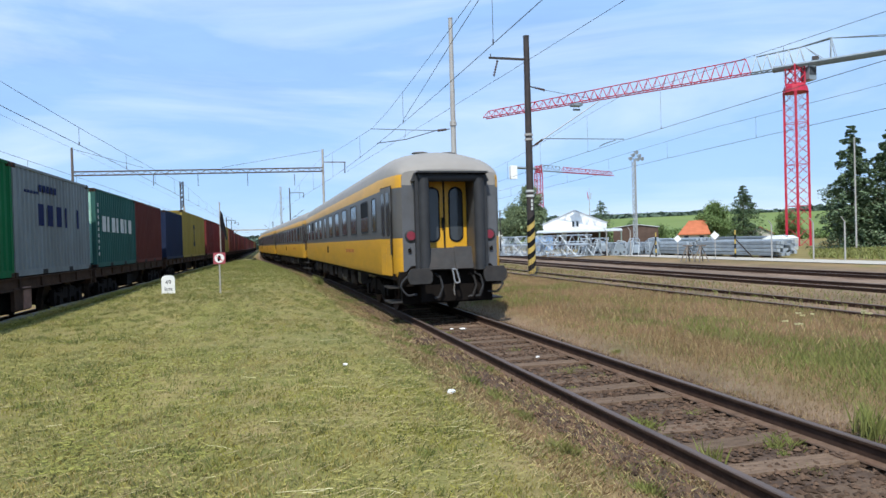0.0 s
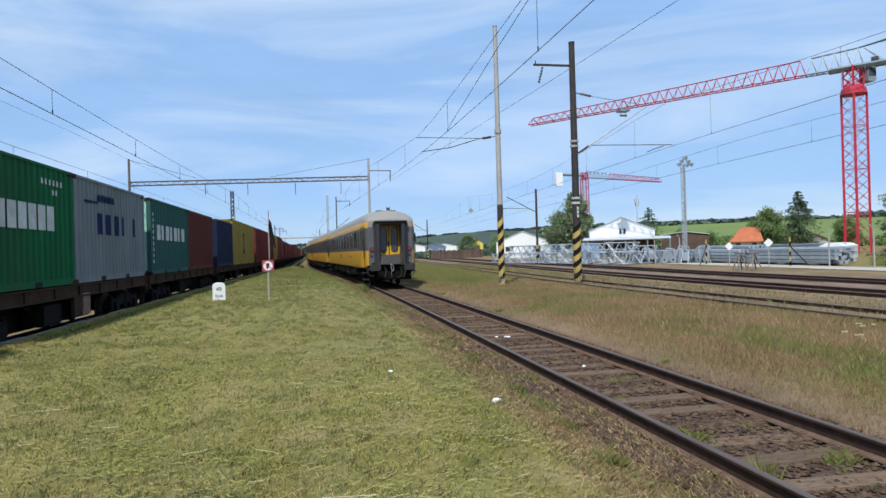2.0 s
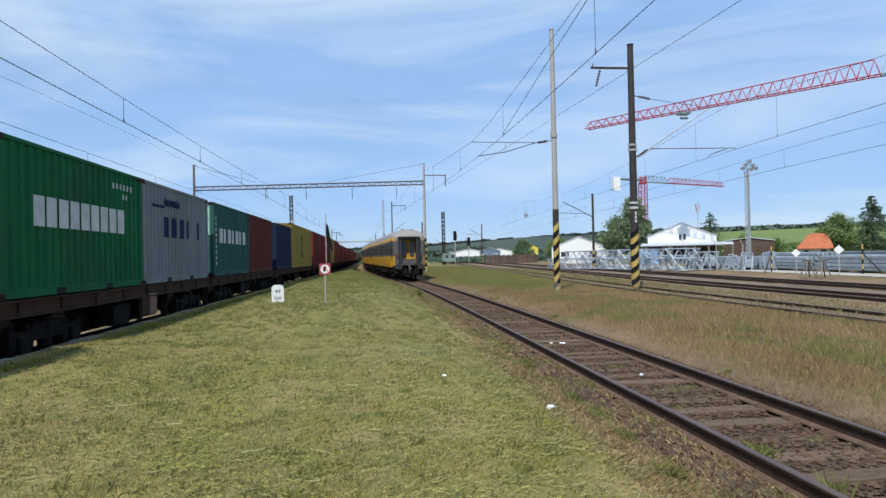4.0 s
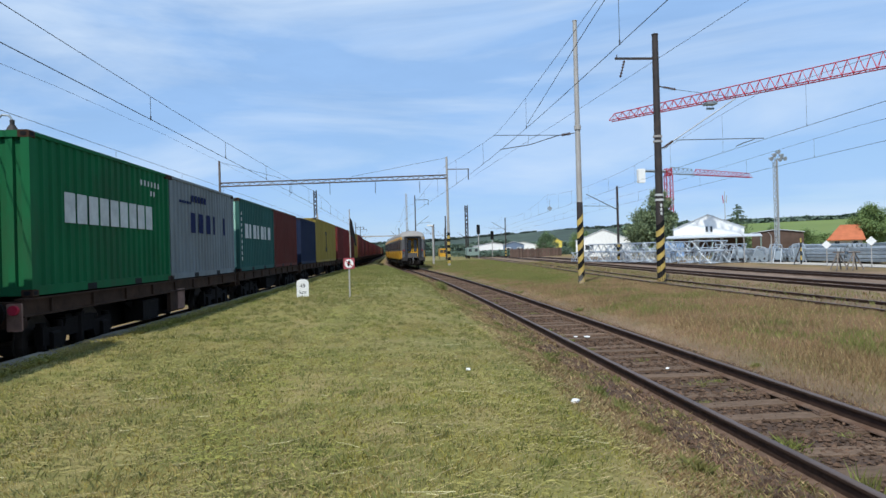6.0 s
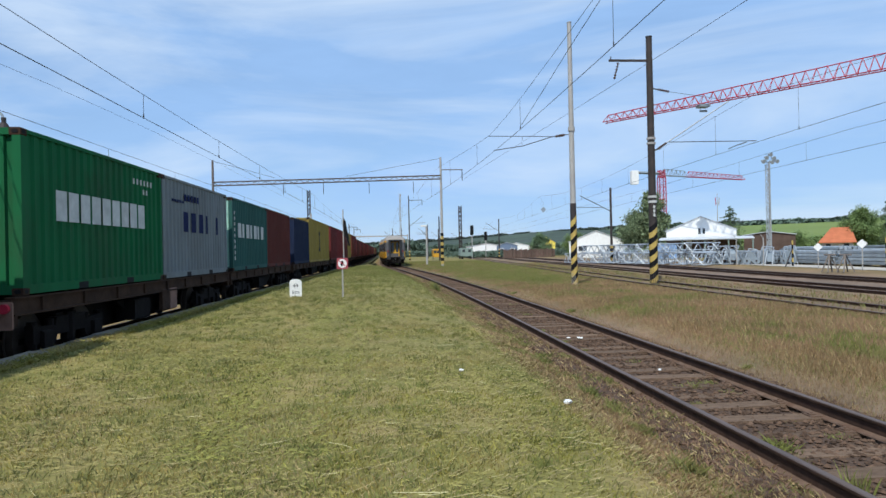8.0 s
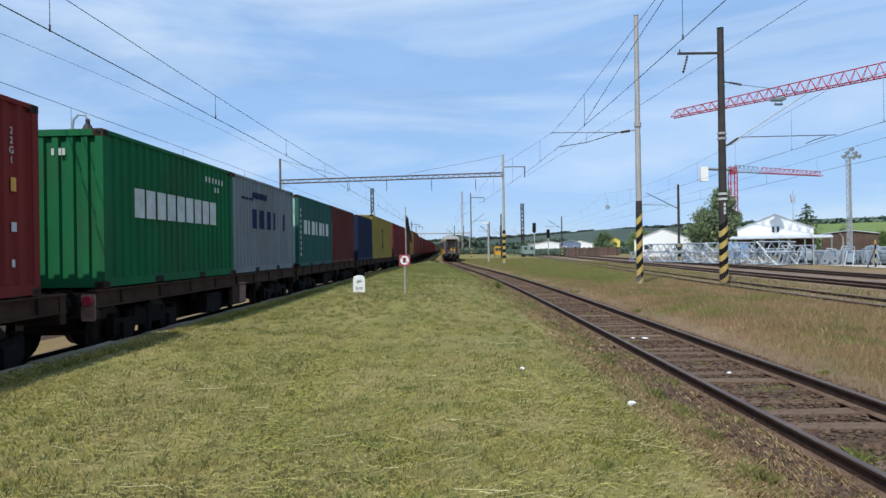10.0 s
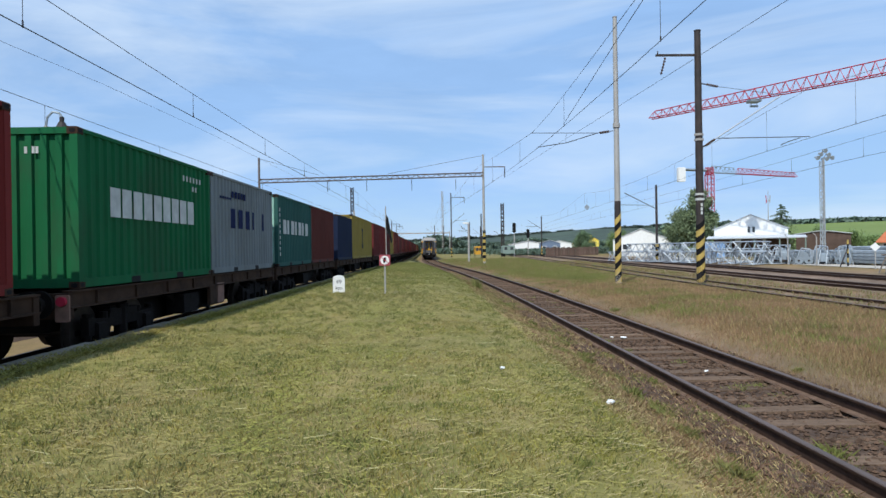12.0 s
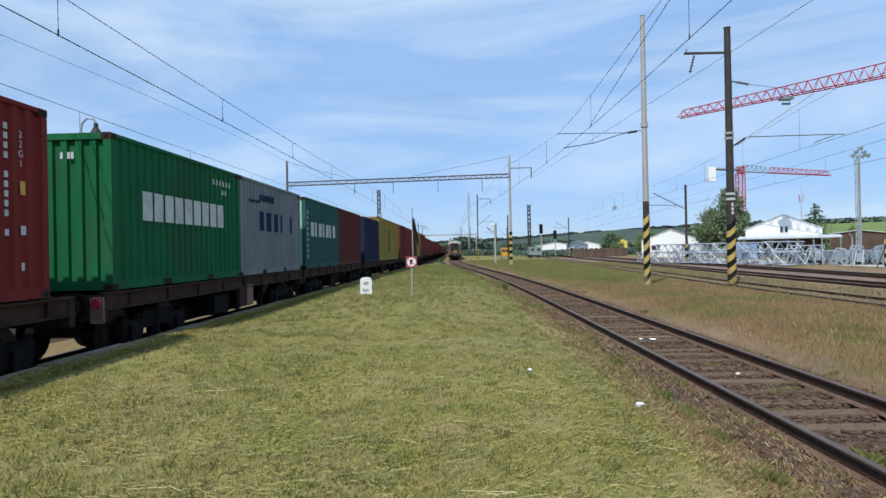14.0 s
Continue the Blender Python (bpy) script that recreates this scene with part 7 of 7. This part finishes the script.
def mown():
    rs = np.random.RandomState(11)
    n = 400000
    y = 1.6 + 44 * rs.rand(n) ** 2.2
    lo, hi = at_line(freix, y) + 1.88, at_line(mainx, y) - 2.0
    half = y * 0.72 + 0.6
    lo, hi = np.maximum(lo, -half - y * 0.2), np.minimum(hi, half)
    x = lo + (hi - lo) * rs.rand(n)
    z = heights(x, y)
    pn = patch_noise(x, y, 0.8, 2.0)
    far = 1 + y / 12.0
    # rows that the mower left: long streaks, and windrows lying across them
    rows_ = patch_noise(x * 2.6 + y * 0.25, y * 0.22, 1.0, 4.0) + 0.7 * patch_noise(x * 0.5 + y * 0.2, y * 2.4 - x * 0.5, 1.0, 6.0)
    bare = patch_noise(x, y, 1.7, 8.0)
    h_ = (0.022 + 0.036 * rs.rand(n)) * (1 + 0.5 * pn + 0.35 * rows_) / (1 + np.maximum(y - 6, 0) / 14)
    w = (0.0026 + 0.0026 * rs.rand(n)) * far
    dry = (rs.rand(n) + pn * 0.45 - rows_ * 0.6) > 0.70
    thin = (bare < -0.34) & (rs.rand(n) < 0.3)
    dry &= ~thin
    g = ~dry & ~thin
    blades("mown_grass", x[g], y[g], z[g], h_[g], w[g], 0.9, M["blade"], "short mown yellow-green grass blades", 12)
    # the same lawn round and behind the viewer, and beside him
    m = 135000
    ya = -9.0 + 17.0 * rs.rand(m)
    la, ha = np.interp(ya, gy, freix) + 1.75, np.interp(ya, gy, mainx) - 2.0
    xa = la + (ha - la) * rs.rand(m)
    out = (ya < 1.7) | (np.abs(xa) > ya * 0.72 + 0.5)
    xa, ya = xa[out], ya[out]
    blades("lawn_grass", xa, ya, heights(xa, np.maximum(ya, 0)), 0.03 + 0.03 * rs.rand(len(xa)), 0.006 + 0.004 * rs.rand(len(xa)), 0.9, M["blade"], "short yellow-green grass of the low platform", 16)
    # tufts that the mower left
    m = 3000
    ty = 1.8 + 32 * rs.rand(m) ** 1.8
    tx = at_line(freix, ty) + 1.9 + (at_line(mainx, ty) - at_line(freix, ty) - 4.0) * rs.rand(m)
    k = 26
    x2 = (tx[:, None] + rs.randn(m, k) * 0.05).reshape(-1)
    y2 = (ty[:, None] + rs.randn(m, k) * 0.05).reshape(-1)
    z2 = heights(x2, y2)
    blades("grass_tufts", x2, y2, z2, (0.03 + 0.065 * rs.rand(len(x2))), (0.003 + 0.002 * rs.rand(len(x2))) * (1 + y2 / 10), 0.7, M["weed"], "small greener tufts in the mown grass", 14)
    blades("dry_mown_grass", x[dry], y[dry], z[dry], h_[dry] * 0.85, w[dry], 1.0, M["straw"], "dry straw-coloured mown grass", 13)
    # clippings combed flat by the mower, thicker in the windrows that run across the lawn
    n = 150000
    y = 1.7 + 40 * rs.rand(n) ** 2.0
    lo, hi = np.maximum(at_line(freix, y) + 1.9, -0.95 * y - 0.6), np.minimum(at_line(mainx, y) - 2.0, 0.75 * y + 0.6)
    x = lo + (hi - lo) * rs.rand(n)
    swath = 0.6 * patch_noise(x * 0.6 + y * 0.1, y * 1.5 - x * 0.35, 1.0, 6.0) + 0.6 * patch_noise(x, y, 0.55, 12.0) + 0.5 * patch_noise(x, y, 2.6, 14.0)
    keep = swath + 0.35 * rs.randn(n) > 0.1
    x, y, swath = x[keep], y[keep], swath[keep]
    lying("grass_clippings", x, y, heights(x, y) + 0.012 + 0.016 * rs.rand(len(x)), 0.035 + 0.06 * rs.rand(len(x)) ** 2, (0.0014 + 0.0014 * rs.rand(len(x))) * (1 + y / 8), 0.12 + 0.8 * rs.randn(len(x)), M["clipping"], "flat combed grass clippings on the lawn", 15)
    # fresh greener lines that the mower's wheels pressed
    n = 4200
    u = rs.rand(n)
    y = 4.73 + (18.09 - 4.73) * u ** 1.3
    x = np.interp(y, [7.73, 15.09], [-1.30, -1.17]) + rs.choice([0.0, 0.0, 0.75], n) + rs.randn(n) * 0.16
    lying("pressed_grass", x, y, heights(x, y) + 0.03, 0.04 + 0.05 * rs.rand(n), 0.0022 * (1 + y / 8), 1.3 + 0.5 * rs.randn(n), M["fresh"], "fresh yellow-green grass pressed flat in lines", 17)
    # cut stalks lying on the grass
    n = 9000
    y = 1.8 + 22 * rs.rand(n) ** 1.7
    x = -4.4 + 6.6 * rs.rand(n)
    x = np.clip(x, -y * 0.75 - 0.5, at_line(mainx, y) - 2.1)
    z = heights(x, y) + 0.028
    a = rs.randn(n) * 0.45 + 0.5
    ln = 0.04 + 0.16 * rs.rand(n) ** 3
    wd = 0.0016 + 0.0018 * y / 6
    dx, dy = np.cos(a) * ln, np.sin(a) * ln
    v, f = [], []
    for k in range(n):
        o = 4 * k
        v += [(x[k], y[k] - wd[k], z[k]), (x[k] + dx[k], y[k] + dy[k] - wd[k], z[k] + 0.015), (x[k] + dx[k], y[k] + dy[k] + wd[k], z[k] + 0.015), (x[k], y[k] + wd[k], z[k])]
        f.append((o, o + 1, o + 2, o + 3))
    tagged(raw("cut_stalks", v, f, M["straw"]), "pale cut stalks lying on the mown grass", "grass", kind="stuff")
    # long fresh stalks, bent, each of three lengths
    v, f = [], []
    for k in range(70):
        yy = 2.6 + 9.5 * rs.rand() ** 1.5
        xx = -0.62 * yy + (1.02 * yy if yy < 4 else at_line(mainx, yy) - 2.3 + 0.62 * yy) * rs.rand()
        an = rs.randn() * 0.6 - 0.5
        ln2 = 0.06 + 0.16 * rs.rand() ** 2
        bend = rs.randn() * 0.22
        wd2 = 0.0009 + 0.0004 * yy / 3
        zz = float(heights(np.array([xx]), np.array([yy]))[0]) + 0.04
        px_, py_ = xx, yy
        for q in range(3):
            o = len(v)
            nx_, ny_ = px_ + math.cos(an) * ln2 / 2, py_ + math.sin(an) * ln2 / 2
            v += [(px_, py_ - wd2, zz), (nx_, ny_ - wd2, zz), (nx_, ny_ + wd2, zz + 0.002), (px_, py_ + wd2, zz + 0.002)]
            f.append((o, o + 1, o + 2, o + 3))
            px_, py_, an = nx_, ny_, an + bend
    tagged(raw("long_stalks", v, f, M["stalk"]), "long pale cut stalks strewn on the mown grass", "grass", kind="stuff")


def meadow():
    rs = np.random.RandomState(21)
    n = 440000
    y = 2.0 + 118 * rs.rand(n) ** 2.1
    lo = at_line(mainx, y) + 0.88
    hi = 12.1 + np.interp(y, gy, [drift(q) for q in gy])
    x = lo + (hi - lo) * rs.rand(n) ** 1.25
    z = np.maximum(heights(x, y), -0.162)
    pn = 0.8 * patch_noise(x, y, 0.3, 5.0) + 0.7 * patch_noise(x * 1.0, y * 0.7, 1.1, 7.0)
    far = 1 + y / 20.0
    edge = np.clip((x - lo) / 1.6, 0.4, 1)
    green = (pn + rs.randn(n) * 0.3 + 0.75 * np.clip((y - 32) / 25, 0, 1) + 1.9 * np.exp(-((x - 8.8) / 1.9) ** 2 - ((y - 41) / 7.0) ** 2) + 0.7 * np.exp(-((x - 6.9) / 1.3) ** 2 - ((y - 6.8) / 2.2) ** 2)) > 0.36
    hh = (0.06 + 0.14 * rs.rand(n)) * edge * (1 + 0.35 * pn)
    w = (0.0023 + 0.0022 * rs.rand(n)) * far
    d = ~green
    pale = d & (rs.rand(n) < 0.17)
    d &= ~pale
    blades("dry_meadow_grass", x[d], y[d], z[d], hh[d], w[d], 0.5, M["dry"], "tall dry reddish-brown meadow grass", 22)
    blades("pale_meadow_grass", x[pale], y[pale], z[pale], hh[pale] * 1.1, w[pale] * 0.7, 0.45, M["straw"], "pale dry grass stems", 23)
    blades("green_meadow_grass", x[green], y[green], z[green], hh[green] * 0.95, w[green], 0.6, M["weed"], "green weeds among dry meadow grass", 24)
    # strip beyond the siding and along the near edge of the main track
    n = 26000
    y = 6 + 85 * rs.rand(n) ** 1.3
    dr = np.interp(y, gy, [drift(q) for q in gy])
    x = 14.9 + dr + 2.0 * rs.rand(n)
    s = rs.rand(n) < 0.45
    x[s] = 12.2 + dr[s] + 2.6 * rs.rand(s.sum())
    z = heights(x, y)
    k = rs.rand(n) < 0.4
    w = 0.006 * (1 + y / 12)
    blades("siding_grass", x[k], y[k], z[k], (0.06 + 0.16 * rs.rand(n))[k], w[k], 0.8, M["weed"], "green weeds growing in the siding", 25)
    blades("siding_dry_grass", x[~k], y[~k], z[~k], (0.05 + 0.12 * rs.rand(n))[~k], w[~k], 0.8, M["dry"], "dry grass growing in the siding", 26)


def track_weeds():
    rs = np.random.RandomState(31)
    # rank grass at the end of the yard, under the spruces
    n = 16000
    y = 26 + 24 * rs.rand(n)
    x = 35.5 + 26 * rs.rand(n)
    k = x / y > 0.97
    x, y = x[k], y[k]
    blades("yard_grass", x, y, np.zeros(len(x)), 0.15 + 0.3 * rs.rand(len(x)), 0.05 + 0.03 * rs.rand(len(x)), 0.8, M["weed"], "rank green grass at the end of the yard", 51)
    # loose strip between grass and ballast on the near side of the main track, and weeds between the rails
    n = 150000
    y = 2.2 + 55 * rs.rand(n) ** 1.9
    off = -2.25 + 1.42 * rs.rand(n) ** 1.1
    x = at_line(mainx, y) + off
    z = np.maximum(heights(x, y), -0.162)
    pn = patch_noise(x, y, 0.9, 3.0)
    keep = (rs.rand(n) + pn * 0.9) > 0.12 + 0.3 * np.clip((off + 2.25) / 1.42, 0, 1)
    x, y, z, pn = x[keep], y[keep], z[keep], pn[keep]
    g = (pn + rs.randn(len(x)) * 0.25) > 0.28
    hh = 0.025 + 0.08 * rs.rand(len(x)) ** 2
    w = 0.0042 * (1 + y / 12)
    blades("verge_weeds", x[g], y[g], z[g], hh[g], w[g], 1.0, M["weed"], "low green weeds along the ballast", 32)
    s = ~g & (rs.rand(len(x)) < 0.45)
    blades("verge_straw", x[s], y[s], z[s], hh[s], w[s], 1.1, M["straw"], "pale dry straw along the ballast", 34)
    g |= s
    blades("verge_dry_grass", x[~g], y[~g], z[~g], hh[~g], w[~g], 1.1, M["dry"], "dry brown grass along the ballast", 33)
    # single leafy weeds
    spots = [(3.75, 6.1, 0.3), (4.55, 5.1, 0.3), (3.9, 7.9, 0.2), (4.6, 9.1, 0.2), (2.45, 5.2, 0.25), (2.6, 6.6, 0.18), (4.3, 4.5, 0.2), (2.75, 4.4, 0.2), (3.55, 5.0, 0.16), (2.6, 32.0, 0.4), (4.4, 7.0, 0.15), (3.8, 9.6, 0.15), (4.0, 12.0, 0.14)]
    spots = [(a, b, c, 1) for a, b, c in spots] + [(at_line(mainx, b) + rs.choice([-1.5, -1.3, 0.1, 0.4, -0.4, 1.5]), b, 0.12 + 0.15 * rs.rand(), 0.6) for b in 3 + 28 * rs.rand(60) ** 1.4]
    for k, (sx, sy, sh, dens) in enumerate(spots):
        m = int(240 * dens)
        xx, yy = sx + rs.randn(m) * sh * 0.28, sy + rs.randn(m) * sh * 0.28
        zz = heights(xx, yy)
        o = blades("weed_plant", xx, yy, zz, sh * (0.25 + 0.5 * rs.rand(m)), (0.0035 + 0.0035 * rs.rand(m)) * (1 + sy / 12), 0.8, M["weed"], "green leafy weed beside the rails", 100 + k)
        tagged(o, "green leafy weed growing in the ballast", "plant", "weeds by the track", "")
        o["kind"] = "stuff"
    # upright clumps of taller grass and weeds
    for k, (sx, sy, sh) in enumerate([(3.55, 4.75, 0.36), (5.32, 4.85, 0.5), (5.5, 5.05, 0.38), (4.38, 4.85, 0.16), (2.62, 31.5, 0.6), (2.5, 32.4, 0.5)]):
        m = 70
        xx, yy = sx + rs.randn(m) * sh * 0.13, sy + rs.randn(m) * sh * 0.13
        o = blades("weed_plant", xx, yy, heights(xx, yy), sh * (0.5 + 0.6 * rs.rand(m)), 0.006 * (1 + sy / 14) + 0.004 * rs.rand(m), 0.4, M["weed"], "tall upright green weed beside the rails", 300 + k)
        tagged(o, "tall upright green weed beside the rails", "plant", "weeds by the track", "")
        o["kind"] = "stuff"
    # taller grass near the sign and on the platform's far part
    n = 60000
    y = 18 + 60 * rs.rand(n)
    lo, hi = at_line(freix, y) + 2.2, at_line(mainx, y) - 1.9
    x = lo + (hi - lo) * rs.rand(n)
    pn = patch_noise(x, y, 0.25, 9.0)
    keep = (pn + 0.25 * rs.randn(n) + np.clip((y - 24) / 30, -0.3, 0.6)) > 0.25
    x, y = x[keep], y[keep]
    z = heights(x, y)
    blades("long_grass", x, y, z, 0.06 + 0.12 * rs.rand(len(x)), 0.0045 * (1 + y / 14), 0.9, M["weed"], "longer green grass between the tracks", 41)
    # shaggy grass over the platform's edge
    n = 36000
    y = 3 + 55 * rs.rand(n) ** 1.5
    x = at_line(freix, y) + 1.56 + 0.5 * rs.rand(n) ** 0.6
    z = np.full(n, PLAT + 0.04)
    blades("edge_grass", x, y, z + 0.02, 0.04 + 0.09 * rs.rand(n), 0.006 * (1 + y / 10), 1.3, M["blade"], "shaggy grass hanging over the platform edge", 42)


def umbel(x, y, h_, seed):
    """A weed with flat white flower heads."""
    r = random.Random(seed)
    t = thing("flowering_weed", pose(x, y, 0), "green weed with flat white flower heads in dry grass", "plant", "flowering weeds")
    for q in range(3):
        dx, dy, hh = r.uniform(-0.16, 0.16), r.uniform(-0.1, 0.1), h_ * r.uniform(0.8, 1.0)
        mb = Mesher()
        mb.tube((0, 0, 0), (dx, dy, hh), 0.006, 0.004, n=4, m=M["weed"])
        st = mb.done("stem", None, t)
        mb = Mesher()
        for i in range(26):
            a, rr = r.uniform(0, 6.28), 0.045 * math.sqrt(r.random())
            mb.tube((dx + math.cos(a) * rr, dy + math.sin(a) * rr, hh - 0.2 * rr), (dx + math.cos(a) * rr, dy + math.sin(a) * rr, hh + 0.014), 0.006, 0.008, n=5, m=M["stalk"])
        mb.done("flower_head", None, st)


for x, y, h_, k in ((8.35, 8.95, 0.34, 1), (10.0, 9.2, 0.4, 2), (9.5, 9.9, 0.3, 3)):
    umbel(x, y, h_, k)

mown()
meadow()
track_weeds()


def motions():
    """The train draws away; each coach follows the bend of the track."""
    rows = REAR
    for k, c in enumerate(coaches):
        keys = []
        for t, y in rows:
            a, b = y + COACH * k + 3.75, y + COACH * k + 22.35
            xa, xb = line_main(a), line_main(b)
            yaw = math.degrees(math.atan2(xb - xa, b - a))
            keys.append((t, pose(xa - (xb - xa) / (b - a) * 3.75, y + COACH * k, 0, 0, 0, -yaw)))
        walk(c, keys)
    # the last coach's wheels roll on the rails
    r = 0.46
    for o in [q for q in coaches[0].children if q.name.startswith("wheelset")]:
        keys = []
        for k in range(int(14.0 / 0.06) + 2):
            t = min(14.0, 0.06 * k)
            y = float(np.interp(t, [a for a, b in rows], [b for a, b in rows]))
            keys.append((t, pose(0, o.matrix_basis.translation.y, r, math.degrees(-(y - rows[0][1]) / r))))
        walk(o, keys[:-1] if keys[-1][0] == keys[-2][0] else keys)


REAR = [(0.0, 14.8), (0.5, 19.7), (1.0, 24.5), (1.5, 29.2), (2.0, 34.0), (2.5, 38.7), (3.0, 43.3), (3.5, 47.8), (5.0, 61.0), (6.5, 73.7), (8.0, 86.2), (9.0, 94.5), (10.5, 107.2), (12.0, 120.5), (14.0, 139.5)]
motions()
